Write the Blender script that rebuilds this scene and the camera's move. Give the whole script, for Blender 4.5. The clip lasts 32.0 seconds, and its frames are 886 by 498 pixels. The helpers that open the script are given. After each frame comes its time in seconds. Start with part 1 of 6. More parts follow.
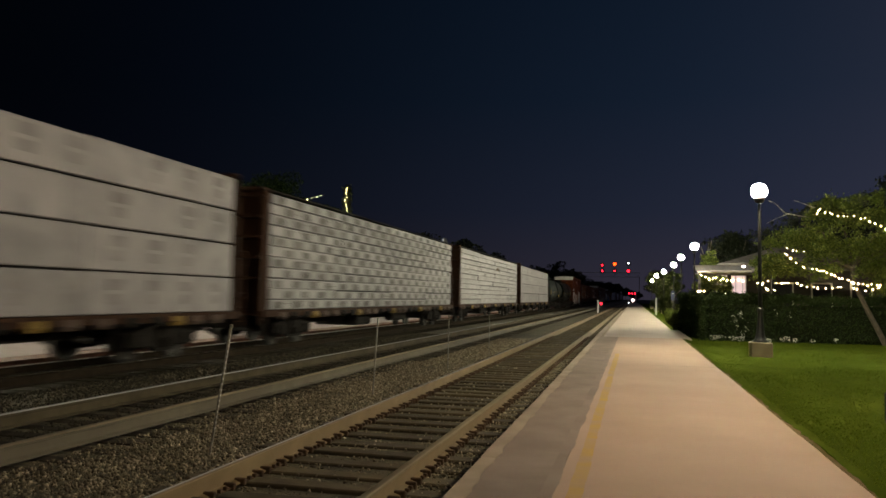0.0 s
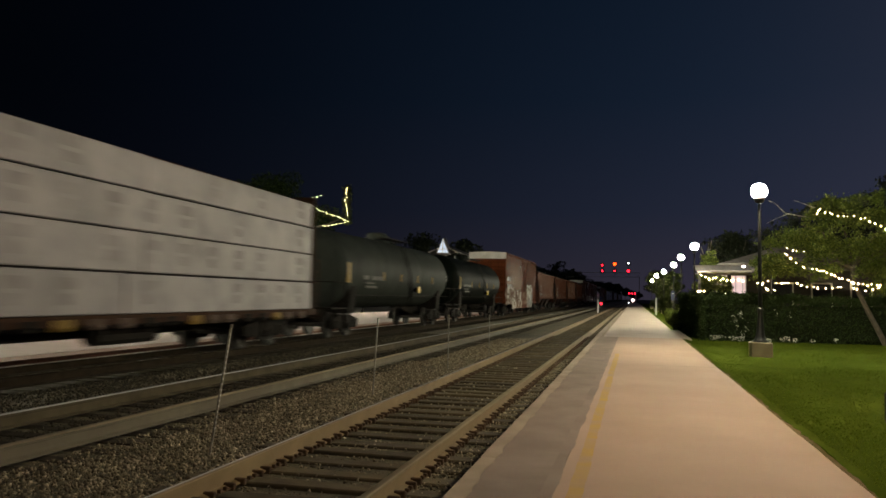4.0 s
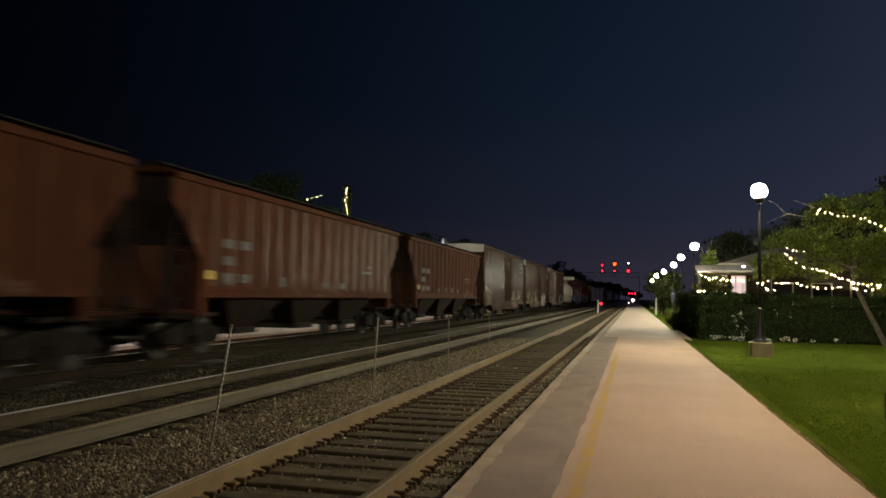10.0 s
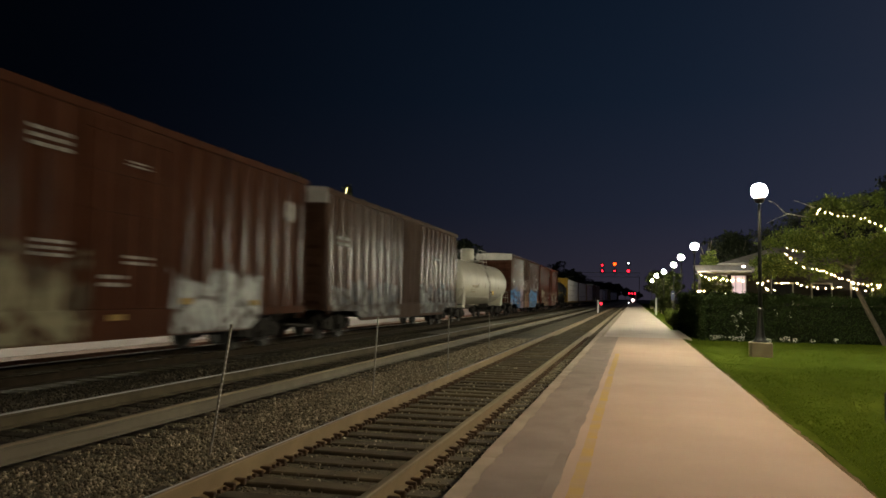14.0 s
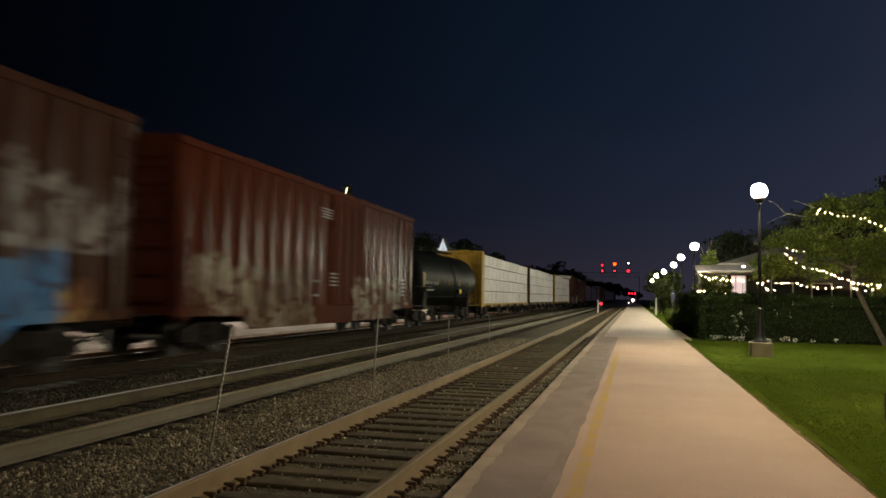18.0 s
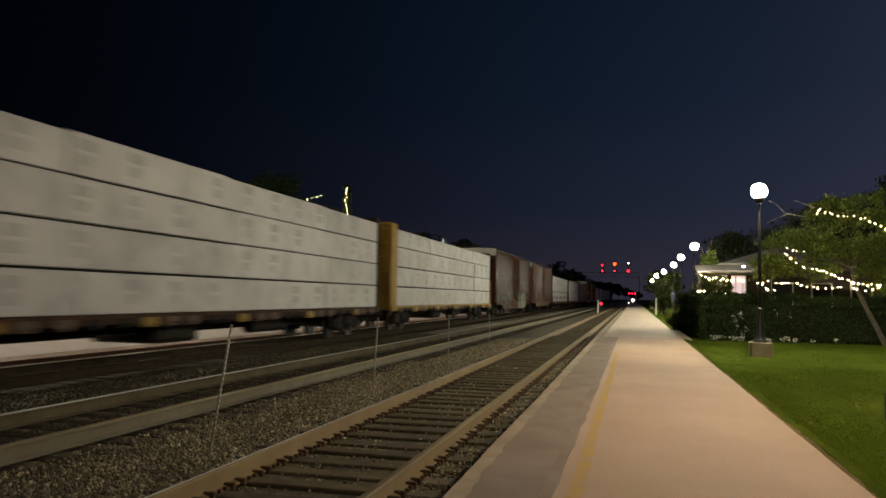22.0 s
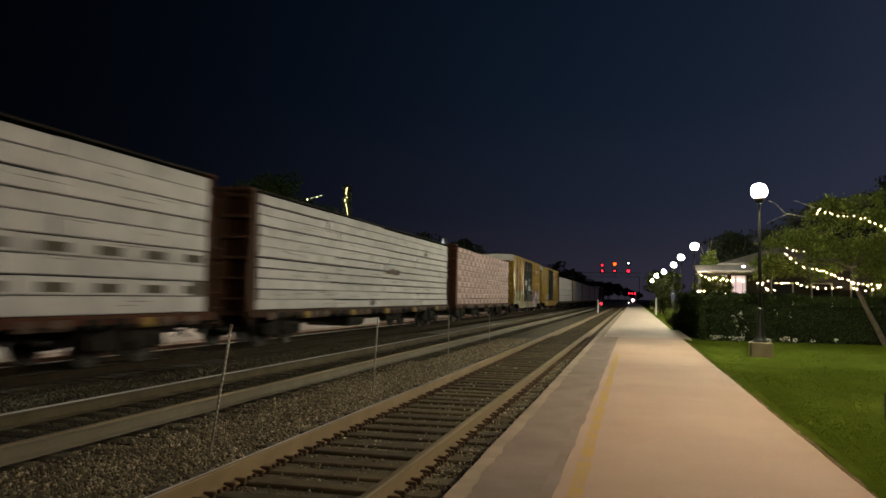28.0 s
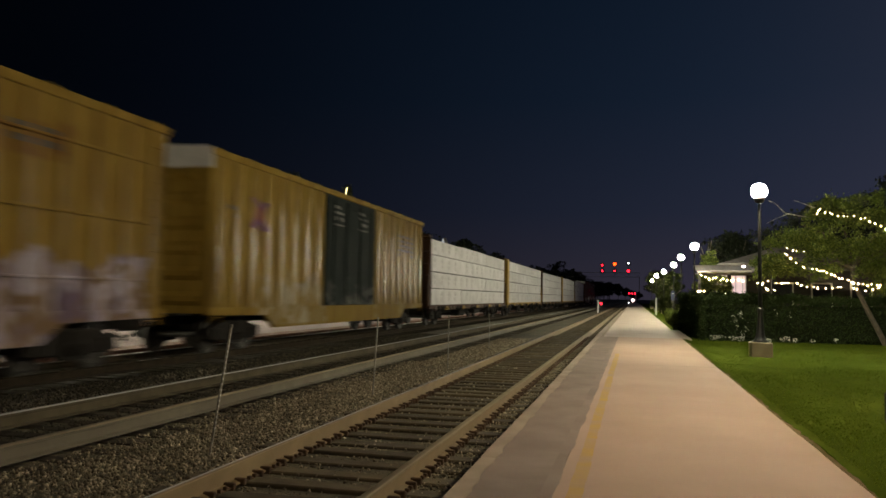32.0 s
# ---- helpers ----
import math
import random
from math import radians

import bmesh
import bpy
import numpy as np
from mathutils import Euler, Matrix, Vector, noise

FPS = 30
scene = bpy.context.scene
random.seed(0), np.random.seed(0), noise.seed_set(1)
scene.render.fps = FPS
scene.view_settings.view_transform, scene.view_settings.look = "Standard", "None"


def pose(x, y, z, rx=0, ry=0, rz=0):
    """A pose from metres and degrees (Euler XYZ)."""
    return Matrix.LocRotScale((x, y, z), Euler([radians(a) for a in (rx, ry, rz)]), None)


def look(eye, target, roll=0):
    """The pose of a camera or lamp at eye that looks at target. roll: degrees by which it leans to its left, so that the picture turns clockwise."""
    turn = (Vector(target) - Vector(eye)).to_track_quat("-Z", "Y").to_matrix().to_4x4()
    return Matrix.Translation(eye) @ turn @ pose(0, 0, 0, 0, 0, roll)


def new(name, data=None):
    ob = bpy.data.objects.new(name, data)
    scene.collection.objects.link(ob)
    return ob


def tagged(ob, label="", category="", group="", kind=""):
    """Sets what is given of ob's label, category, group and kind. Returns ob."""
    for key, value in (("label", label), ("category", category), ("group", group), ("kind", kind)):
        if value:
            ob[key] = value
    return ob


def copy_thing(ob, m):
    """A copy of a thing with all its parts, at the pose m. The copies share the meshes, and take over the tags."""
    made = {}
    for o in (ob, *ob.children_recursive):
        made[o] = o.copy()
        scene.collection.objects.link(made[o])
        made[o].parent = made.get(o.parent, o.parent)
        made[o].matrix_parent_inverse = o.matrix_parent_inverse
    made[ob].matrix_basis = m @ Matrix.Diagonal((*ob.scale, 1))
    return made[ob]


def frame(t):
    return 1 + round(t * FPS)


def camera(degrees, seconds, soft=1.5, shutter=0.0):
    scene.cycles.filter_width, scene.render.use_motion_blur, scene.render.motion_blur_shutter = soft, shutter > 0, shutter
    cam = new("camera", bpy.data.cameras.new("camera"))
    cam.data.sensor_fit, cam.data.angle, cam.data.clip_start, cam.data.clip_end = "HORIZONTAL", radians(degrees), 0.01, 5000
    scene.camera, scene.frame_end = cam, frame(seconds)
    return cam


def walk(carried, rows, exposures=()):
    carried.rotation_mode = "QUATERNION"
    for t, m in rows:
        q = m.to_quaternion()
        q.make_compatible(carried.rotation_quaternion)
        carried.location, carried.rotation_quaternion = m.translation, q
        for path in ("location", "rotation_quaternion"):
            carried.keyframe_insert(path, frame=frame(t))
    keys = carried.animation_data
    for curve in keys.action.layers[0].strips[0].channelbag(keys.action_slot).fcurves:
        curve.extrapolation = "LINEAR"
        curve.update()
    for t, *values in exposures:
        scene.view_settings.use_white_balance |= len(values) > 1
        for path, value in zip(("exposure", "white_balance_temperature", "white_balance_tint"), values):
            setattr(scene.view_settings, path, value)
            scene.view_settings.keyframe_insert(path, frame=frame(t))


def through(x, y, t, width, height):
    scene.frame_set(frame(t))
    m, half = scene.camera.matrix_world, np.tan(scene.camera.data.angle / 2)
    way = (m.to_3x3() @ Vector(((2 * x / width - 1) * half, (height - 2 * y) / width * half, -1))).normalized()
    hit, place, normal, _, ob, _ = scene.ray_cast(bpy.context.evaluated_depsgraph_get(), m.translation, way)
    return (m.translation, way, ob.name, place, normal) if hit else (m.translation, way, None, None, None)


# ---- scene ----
EYE = (0.0, 0.0, 1.53)
AHEAD = (-2.4141, 9.6850, 2.1409)
cam = camera(60.0, 32.0, soft=1.6, shutter=0.85)
walk(cam, [(0, look(EYE, AHEAD, 0.945)), (32, look(EYE, AHEAD, 0.945))], exposures=((0, 0.0), (32, 0.0)))

# ---- world: clear night sky, town glow near the horizon, glare veil right ----
world = bpy.data.worlds.new("night_sky")
scene.world = world
world.use_nodes = True
wt = world.node_tree
wt.nodes.clear()
w_out = wt.nodes.new("ShaderNodeOutputWorld")
w_bg = wt.nodes.new("ShaderNodeBackground")
w_co = wt.nodes.new("ShaderNodeTexCoord")
w_sep = wt.nodes.new("ShaderNodeSeparateXYZ")
w_ramp = wt.nodes.new("ShaderNodeValToRGB")
w_east = wt.nodes.new("ShaderNodeMapRange")
els = w_ramp.color_ramp.elements
els[0].position, els[0].color = 0.0, (0.0125, 0.0108, 0.0165, 1)
els[1].position, els[1].color = 0.45, (0.0015, 0.0036, 0.0080, 1)
for at_, col_ in ((0.11, (0.0058, 0.0074, 0.0140, 1)), (0.25, (0.0027, 0.0052, 0.0108, 1))):
    els.new(at_).color = col_
w_east.interpolation_type = "SMOOTHSTEP"
w_east.inputs["From Min"].default_value, w_east.inputs["From Max"].default_value = -0.78, 0.50
w_east.inputs["To Min"].default_value, w_east.inputs["To Max"].default_value = 0.14, 3.2
w_mix = wt.nodes.new("ShaderNodeVectorMath")
w_mix.operation = "SCALE"
wt.links.new(w_co.outputs["Generated"], w_sep.inputs[0])
wt.links.new(w_sep.outputs["Z"], w_ramp.inputs[0])
wt.links.new(w_sep.outputs["X"], w_east.inputs["Value"])
wt.links.new(w_ramp.outputs[0], w_mix.inputs[0])
wt.links.new(w_east.outputs[0], w_mix.inputs["Scale"])
# purple lift to the right: the near lamp's glare veil put into the sky
w_pow = wt.nodes.new("ShaderNodeMath")
w_pow.operation = "POWER"
w_pow.inputs[1].default_value = 9.0
w_frac = wt.nodes.new("ShaderNodeMapRange")
w_frac.inputs["From Min"].default_value, w_frac.inputs["From Max"].default_value = 0.14, 3.2
w_tint = wt.nodes.new("ShaderNodeVectorMath")
w_tint.operation = "SCALE"
w_tint.inputs[0].default_value = (0.0150, 0.0108, 0.0125)
w_sum = wt.nodes.new("ShaderNodeVectorMath")
wt.links.new(w_east.outputs[0], w_frac.inputs["Value"])
wt.links.new(w_frac.outputs[0], w_pow.inputs[0])
wt.links.new(w_pow.outputs[0], w_tint.inputs["Scale"])
wt.links.new(w_mix.outputs[0], w_sum.inputs[0])
wt.links.new(w_tint.outputs[0], w_sum.inputs[1])
wt.links.new(w_sum.outputs[0], w_bg.inputs["Color"])
wt.links.new(w_bg.outputs[0], w_out.inputs[0])
w_bg.inputs["Strength"].default_value = 1.0

GLOBE_POWER = 1440.0        # radiance of the lit platform globes
LAMP_TINT = (1.0, 0.94, 0.69, 1)


# ---- forms ----
class Form:
    """Vertices and faces of one mesh."""

    def __init__(self):
        self.v, self.f = [], []

    def add(self, verts, faces):
        n = len(self.v)
        self.v += verts
        self.f += [tuple(n + i for i in q) for q in faces]
        return self

    def box(self, x0, y0, z0, x1, y1, z1, c=0.0):
        if c <= 0:
            vs = [(x, y, z) for z in (z0, z1) for y in (y0, y1) for x in (x0, x1)]
            return self.add(vs, [(0, 2, 3, 1), (4, 5, 7, 6), (0, 1, 5, 4), (2, 6, 7, 3), (0, 4, 6, 2), (1, 3, 7, 5)])
        lo, hi, vs, at = (x0, y0, z0), (x1, y1, z1), [], {}
        for s in [(i, j, k) for i in (0, 1) for j in (0, 1) for k in (0, 1)]:
            for a in range(3):
                p = []
                for d in range(3):
                    e = (lo, hi)[s[d]][d]
                    p.append(e if d == a else e + (c if s[d] == 0 else -c))
                at[s, a] = len(vs)
                vs.append(tuple(p))
        fs = []
        for a in range(3):
            b, d = (a + 1) % 3, (a + 2) % 3
            for e in (0, 1):
                ring = []
                for i, j in ((0, 0), (1, 0), (1, 1), (0, 1)):
                    s = [0, 0, 0]
                    s[a], s[b], s[d] = e, i, j
                    ring.append(at[tuple(s), a])
                fs.append(tuple(ring))
            for i in (0, 1):
                for j in (0, 1):
                    s, q = [0, 0, 0], [0, 0, 0]
                    s[b] = q[b] = i
                    s[d] = q[d] = j
                    q[a] = 1
                    s, q = tuple(s), tuple(q)
                    fs.append((at[s, b], at[q, b], at[q, d], at[s, d]))
        for s in [(i, j, k) for i in (0, 1) for j in (0, 1) for k in (0, 1)]:
            fs.append((at[s, 0], at[s, 1], at[s, 2]))
        return self.add(vs, fs)

    def tube(self, p, q, r0, r1=None, n=8):
        r1 = r0 if r1 is None else r1
        p, q = Vector(p), Vector(q)
        d = (q - p).normalized()
        a = d.orthogonal().normalized()
        b = d.cross(a)
        vs = []
        for o, r in ((p, r0), (q, r1)):
            for i in range(n):
                t = 2 * math.pi * i / n
                vs.append(tuple(o + r * (math.cos(t) * a + math.sin(t) * b)))
        fs = [(i, (i + 1) % n, n + (i + 1) % n, n + i) for i in range(n)]
        return self.add(vs, fs + [tuple(range(n))[::-1], tuple(range(n, 2 * n))])

    def path(self, pts, r0, r1=None, n=6):
        r1 = r0 if r1 is None else r1
        k = len(pts) - 1
        for i in range(k):
            self.tube(pts[i], pts[i + 1], r0 + (r1 - r0) * i / k, r0 + (r1 - r0) * (i + 1) / k, n)
        return self

    def lathe(self, rows, n=16, axis="z", at=(0, 0, 0)):
        """rows of (radius, distance along the axis)."""
        vs, fs = [], []
        for r, s in rows:
            for i in range(n):
                t = 2 * math.pi * i / n
                u, w = r * math.cos(t), r * math.sin(t)
                p = {"z": (u, w, s), "y": (u, s, w), "x": (s, u, w)}[axis]
                vs.append((p[0] + at[0], p[1] + at[1], p[2] + at[2]))
        for j in range(len(rows) - 1):
            for i in range(n):
                k = (i + 1) % n
                fs.append((j * n + i, j * n + k, (j + 1) * n + k, (j + 1) * n + i))
        fs.append(tuple(range(n))[::-1])
        fs.append(tuple(range((len(rows) - 1) * n, len(rows) * n)))
        return self.add(vs, fs)

    def prism(self, poly, a0, a1, axis="x"):
        """A polygon pushed along an axis; for x the polygon is (y, z), for y it is (x, z), for z it is (x, y)."""
        n, vs = len(poly), []
        for a in (a0, a1):
            for u, w in poly:
                vs.append({"x": (a, u, w), "y": (u, a, w), "z": (u, w, a)}[axis])
        fs = [(i, (i + 1) % n, n + (i + 1) % n, n + i) for i in range(n)]
        return self.add(vs, fs + [tuple(range(n))[::-1], tuple(range(n, 2 * n))])

    def mesh(self, name, mat=None, smooth=False):
        me = bpy.data.meshes.new(name)
        me.from_pydata(self.v, [], self.f)
        if mat:
            me.materials.append(mat)
        if smooth:
            me.polygons.foreach_set("use_smooth", [True] * len(me.polygons))
        me.update()
        return me


def many(name, verts, faces, mat):
    """A mesh of equal-sided faces from numpy arrays."""
    verts, faces = np.asarray(verts, np.float32), np.asarray(faces, np.int32)
    k = faces.shape[1]
    me = bpy.data.meshes.new(name)
    me.vertices.add(len(verts))
    me.vertices.foreach_set("co", verts.ravel())
    me.loops.add(faces.size)
    me.loops.foreach_set("vertex_index", faces.ravel())
    me.polygons.add(len(faces))
    me.polygons.foreach_set("loop_start", np.arange(0, faces.size, k, dtype=np.int32))
    me.update(calc_edges=True)
    me.materials.append(mat)
    return me


def part(name, form, mat, parent=None, label="", at=(0, 0, 0), smooth=False, kind=""):
    """One mesh object under a thing or a part. form: a Form or a ready mesh."""
    me = form.mesh(name, mat, smooth) if isinstance(form, Form) else form
    ob = new(name, me)
    ob.location = at
    if parent is not None:
        ob.parent = parent
    return tagged(ob, label, kind=kind)


def thing(name, label, category, at=(0, 0, 0), group="", kind=""):
    ob = new(name)
    ob.empty_display_size = 0.2
    ob.location = at
    return tagged(ob, label, category, group, kind)


# ---- materials ----
def surface(name, c1, c2, scale=4.0, rough=0.8, metal=0.0, bump=0.2, fine=60.0, stain=None, stain_scale=0.7, stain_amount=0.5,
            streak=False, vary=0.0, bump_dist=0.01, gloss=0.4, stretch=0.22):
    """A worn surface: two tones of grain, broad stains, fine relief."""
    m = bpy.data.materials.new(name)
    m.use_nodes = True
    nt = m.node_tree
    n, ln = nt.nodes, nt.links
    bs = n["Principled BSDF"]
    bs.inputs["Roughness"].default_value, bs.inputs["Metallic"].default_value = rough, metal
    bs.inputs["Specular IOR Level"].default_value = gloss
    co = n.new("ShaderNodeTexCoord")
    base = co.outputs["Object"]
    info = n.new("ShaderNodeObjectInfo")
    shift = n.new("ShaderNodeVectorMath")
    shift.operation = "SCALE"
    shift.inputs[0].default_value = (0.0, 0.0, 0.0) if streak else (37.0, 21.0, 13.0)
    ln.new(info.outputs["Random"], shift.inputs["Scale"])
    plus = n.new("ShaderNodeVectorMath")
    ln.new(base, plus.inputs[0])
    ln.new(shift.outputs[0], plus.inputs[1])
    where = plus.outputs[0]
    g = n.new("ShaderNodeTexNoise")
    g.inputs["Scale"].default_value, g.inputs["Detail"].default_value = scale, 6
    ln.new(where, g.inputs["Vector"])
    spread = n.new("ShaderNodeMapRange")
    spread.inputs["From Min"].default_value, spread.inputs["From Max"].default_value = 0.3, 0.7
    ln.new(g.outputs[0], spread.inputs["Value"])
    mix = n.new("ShaderNodeMix")
    mix.data_type = "RGBA"
    mix.inputs["A"].default_value, mix.inputs["B"].default_value = (*c1, 1), (*c2, 1)
    ln.new(spread.outputs[0], mix.inputs["Factor"])
    colour = mix.outputs["Result"]
    if stain:
        s = n.new("ShaderNodeTexNoise")
        s.inputs["Scale"].default_value, s.inputs["Detail"].default_value = stain_scale, 5
        if streak:
            mp = n.new("ShaderNodeMapping")
            mp.inputs["Scale"].default_value = (3.0, 3.0, stretch)
            ln.new(where, mp.inputs["Vector"])
            ln.new(mp.outputs[0], s.inputs["Vector"])
        else:
            ln.new(where, s.inputs["Vector"])
        r = n.new("ShaderNodeMapRange")
        r.inputs["From Min"].default_value, r.inputs["From Max"].default_value = 0.46, 0.7
        r.inputs["To Max"].default_value = stain_amount
        ln.new(s.outputs[0], r.inputs["Value"])
        mx = n.new("ShaderNodeMix")
        mx.data_type = "RGBA"
        mx.inputs["B"].default_value = (*stain, 1)
        ln.new(colour, mx.inputs["A"])
        ln.new(r.outputs[0], mx.inputs["Factor"])
        colour = mx.outputs["Result"]
    if vary:
        hv = n.new("ShaderNodeHueSaturation")
        mr = n.new("ShaderNodeMapRange")
        mr.inputs["To Min"].default_value, mr.inputs["To Max"].default_value = 1 - vary, 1 + vary
        ln.new(info.outputs["Random"], mr.inputs["Value"])
        ln.new(mr.outputs[0], hv.inputs["Value"])
        ln.new(colour, hv.inputs["Color"])
        colour = hv.outputs[0]
    ln.new(colour, bs.inputs["Base Color"])
    if bump:
        fn = n.new("ShaderNodeTexNoise")
        fn.inputs["Scale"].default_value, fn.inputs["Detail"].default_value = fine, 4
        ln.new(where, fn.inputs["Vector"])
        bp = n.new("ShaderNodeBump")
        bp.inputs["Strength"].default_value, bp.inputs["Distance"].default_value = bump, bump_dist
        ln.new(fn.outputs[0], bp.inputs["Height"])
        ln.new(bp.outputs[0], bs.inputs["Normal"])
    return m


def island_tones(name, c1, c2, rough=0.7, through=0.0, power=1.0, gloss=0.2):
    """Loose pieces in one mesh, each with its own tone."""
    m = bpy.data.materials.new(name)
    m.use_nodes = True
    n, ln = m.node_tree.nodes, m.node_tree.links
    bs = n["Principled BSDF"]
    bs.inputs["Roughness"].default_value = rough
    bs.inputs["Specular IOR Level"].default_value = gloss
    geo = n.new("ShaderNodeNewGeometry")
    mix = n.new("ShaderNodeMix")
    mix.data_type = "RGBA"
    mix.inputs["A"].default_value, mix.inputs["B"].default_value = (*c1, 1), (*c2, 1)
    pw = n.new("ShaderNodeMath")
    pw.operation = "POWER"
    pw.inputs[1].default_value = power
    ln.new(geo.outputs["Random Per Island"], pw.inputs[0])
    ln.new(pw.outputs[0], mix.inputs["Factor"])
    ln.new(mix.outputs["Result"], bs.inputs["Base Color"])
    if through:
        tr = n.new("ShaderNodeBsdfTranslucent")
        ln.new(mix.outputs["Result"], tr.inputs["Color"])
        ms = n.new("ShaderNodeMixShader")
        ms.inputs[0].default_value = through
        ln.new(bs.outputs[0], ms.inputs[1])
        ln.new(tr.outputs[0], ms.inputs[2])
        ln.new(ms.outputs[0], n["Material Output"].inputs["Surface"])
    return m


def glow(name, colour, strength):
    m = bpy.data.materials.new(name)
    m.use_nodes = True
    n = m.node_tree.nodes
    e = n.new("ShaderNodeEmission")
    e.inputs["Color"].default_value, e.inputs["Strength"].default_value = (*colour[:3], 1), strength
    m.node_tree.links.new(e.outputs[0], n["Material Output"].inputs["Surface"])
    return m


def painted_car(name, paint, faded, dirt, seed=0.0, rough=0.65, gloss=0.02, stretch=0.22, zones=()):
    """Weathered car paint with rust streaks and sprayed tags; zones: (y0, y1, z0, z1, fill, second fill, cover)."""
    m = surface(name, paint, faded, 1.3, rough, 0.0, 0.15, 40, dirt, 1.6, 0.75, streak=True, gloss=gloss, stretch=stretch)
    m["tones"] = [*paint, *faded, *dirt]
    n, ln = m.node_tree.nodes, m.node_tree.links
    bs = n["Principled BSDF"]
    colour = bs.inputs["Base Color"].links[0].from_socket

    def calc(op, *args):
        q = n.new("ShaderNodeMath")
        q.operation = op
        for k, v in enumerate(args):
            if isinstance(v, (int, float)):
                q.inputs[k].default_value = v
            else:
                ln.new(v, q.inputs[k])
        return q.outputs[0]

    def noise(scale, detail, vector):
        q = n.new("ShaderNodeTexNoise")
        q.inputs["Scale"].default_value, q.inputs["Detail"].default_value = scale, detail
        ln.new(vector, q.inputs["Vector"])
        return q

    def blend(factor, a, b):
        q = n.new("ShaderNodeMix")
        q.data_type = "RGBA"
        for key, v in (("A", a), ("B", b)):
            if isinstance(v, tuple):
                q.inputs[key].default_value = (*v, 1)
            else:
                ln.new(v, q.inputs[key])
        ln.new(factor, q.inputs["Factor"])
        return q.outputs["Result"]

    def ramp(value, a, b, lo, hi):
        q = n.new("ShaderNodeMapRange")
        for key, v in (("From Min", a), ("From Max", b), ("To Min", lo), ("To Max", hi)):
            q.inputs[key].default_value = v
        ln.new(value, q.inputs["Value"])
        return q.outputs[0]

    co = n.new("ShaderNodeTexCoord")
    flat = n.new("ShaderNodeMapping")
    flat.inputs["Location"].default_value = (0, seed * 7.7, seed * 1.9)
    flat.inputs["Scale"].default_value = (0.0, 1.0, 0.8)
    ln.new(co.outputs["Object"], flat.inputs["Vector"])
    sp = n.new("ShaderNodeSeparateXYZ")
    ln.new(co.outputs["Object"], sp.inputs[0])
    warp = n.new("ShaderNodeSeparateColor")
    ln.new(noise(1.25, 2, flat.outputs[0]).outputs["Color"], warp.inputs[0])
    y_w = calc("MULTIPLY_ADD", warp.outputs[0], 1.7, calc("SUBTRACT", sp.outputs["Y"], 0.85))
    z_w = calc("MULTIPLY_ADD", warp.outputs[1], 1.5, calc("SUBTRACT", sp.outputs["Z"], 0.75))
    swirl = n.new("ShaderNodeMix")
    swirl.data_type = "VECTOR"
    swirl.inputs["Factor"].default_value = 0.5
    ln.new(flat.outputs[0], swirl.inputs["A"])
    ln.new(noise(1.4, 2, flat.outputs[0]).outputs["Color"], swirl.inputs["B"])
    edge = n.new("ShaderNodeTexVoronoi")
    edge.feature = "DISTANCE_TO_EDGE"
    edge.inputs["Scale"].default_value = 2.4
    ln.new(swirl.outputs["Result"], edge.inputs["Vector"])
    stroke = ramp(edge.outputs["Distance"], 0.04, 0.11, 0.95, 0.0)
    shade = ramp(noise(2.1, 3, swirl.outputs["Result"]).outputs[0], 0.43, 0.55, 0.0, 1.0)
    worn = ramp(noise(5.0, 5, co.outputs["Object"]).outputs[0], 0.32, 0.54, 0.70, 1.0)
    for y0, y1, z0, z1, fill, second, cover in zones:
        inside = calc("MULTIPLY", ramp(y_w, y0 - 0.06, y0 + 0.06, 0.0, 1.0), ramp(y_w, y1 - 0.06, y1 + 0.06, 1.0, 0.0))
        inside = calc("MULTIPLY", inside, calc("MULTIPLY", ramp(sp.outputs["Z"], z0 - 0.04, z0 + 0.04, 0.0, 1.0), ramp(z_w, z1 - 0.06, z1 + 0.06, 1.0, 0.0)))
        body = blend(stroke, blend(shade, fill, second), tuple(0.35 * u + 0.65 * v for u, v in zip(second, paint)))
        colour = blend(calc("MULTIPLY", calc("MULTIPLY", inside, worn), float(cover)), colour, body)
    ln.new(colour, bs.inputs["Base Color"])
    return m


M_CONC = surface("tan_concrete", (0.496, 0.342, 0.236), (0.556, 0.390, 0.278), 0.9, 0.85, 0, 0.12, 140, (0.425, 0.290, 0.199), 0.5, 0.45)
M_CONC_PALE = surface("pale_concrete", (0.52, 0.42, 0.33), (0.58, 0.475, 0.38), 1.2, 0.85, 0, 0.12, 120, (0.44, 0.35, 0.27), 0.8, 0.4)
M_ASPHALT = surface("worn_asphalt", (0.272, 0.205, 0.164), (0.338, 0.260, 0.208), 2.0, 0.9, 0, 0.35, 180, (0.185, 0.142, 0.112), 0.8, 0.6)
M_COPING = surface("coping_concrete", (0.3797, 0.2974, 0.2089), (0.4683, 0.367, 0.2658), 3.0, 0.9, 0, 0.3, 90, (0.2152, 0.1645, 0.1139), 1.4, 0.5)
M_YELLOW = surface("worn_yellow_paint", (0.565, 0.3503, 0.06215), (0.5085, 0.3277, 0.113), 5.0, 0.8, 0, 0.15, 90, (0.4633, 0.3164, 0.1865), 2.2, 0.95)
M_BALLAST = surface("ballast_bed", (0.088, 0.074, 0.042), (0.195, 0.166, 0.100), 14.0, 0.95, 0, 0.9, 34, (0.045, 0.036, 0.027), 0.6, 0.5, bump_dist=0.04)
M_STONE = island_tones("ballast_stones", (0.135, 0.112, 0.070), (0.55, 0.465, 0.32), 0.9, power=1.9)
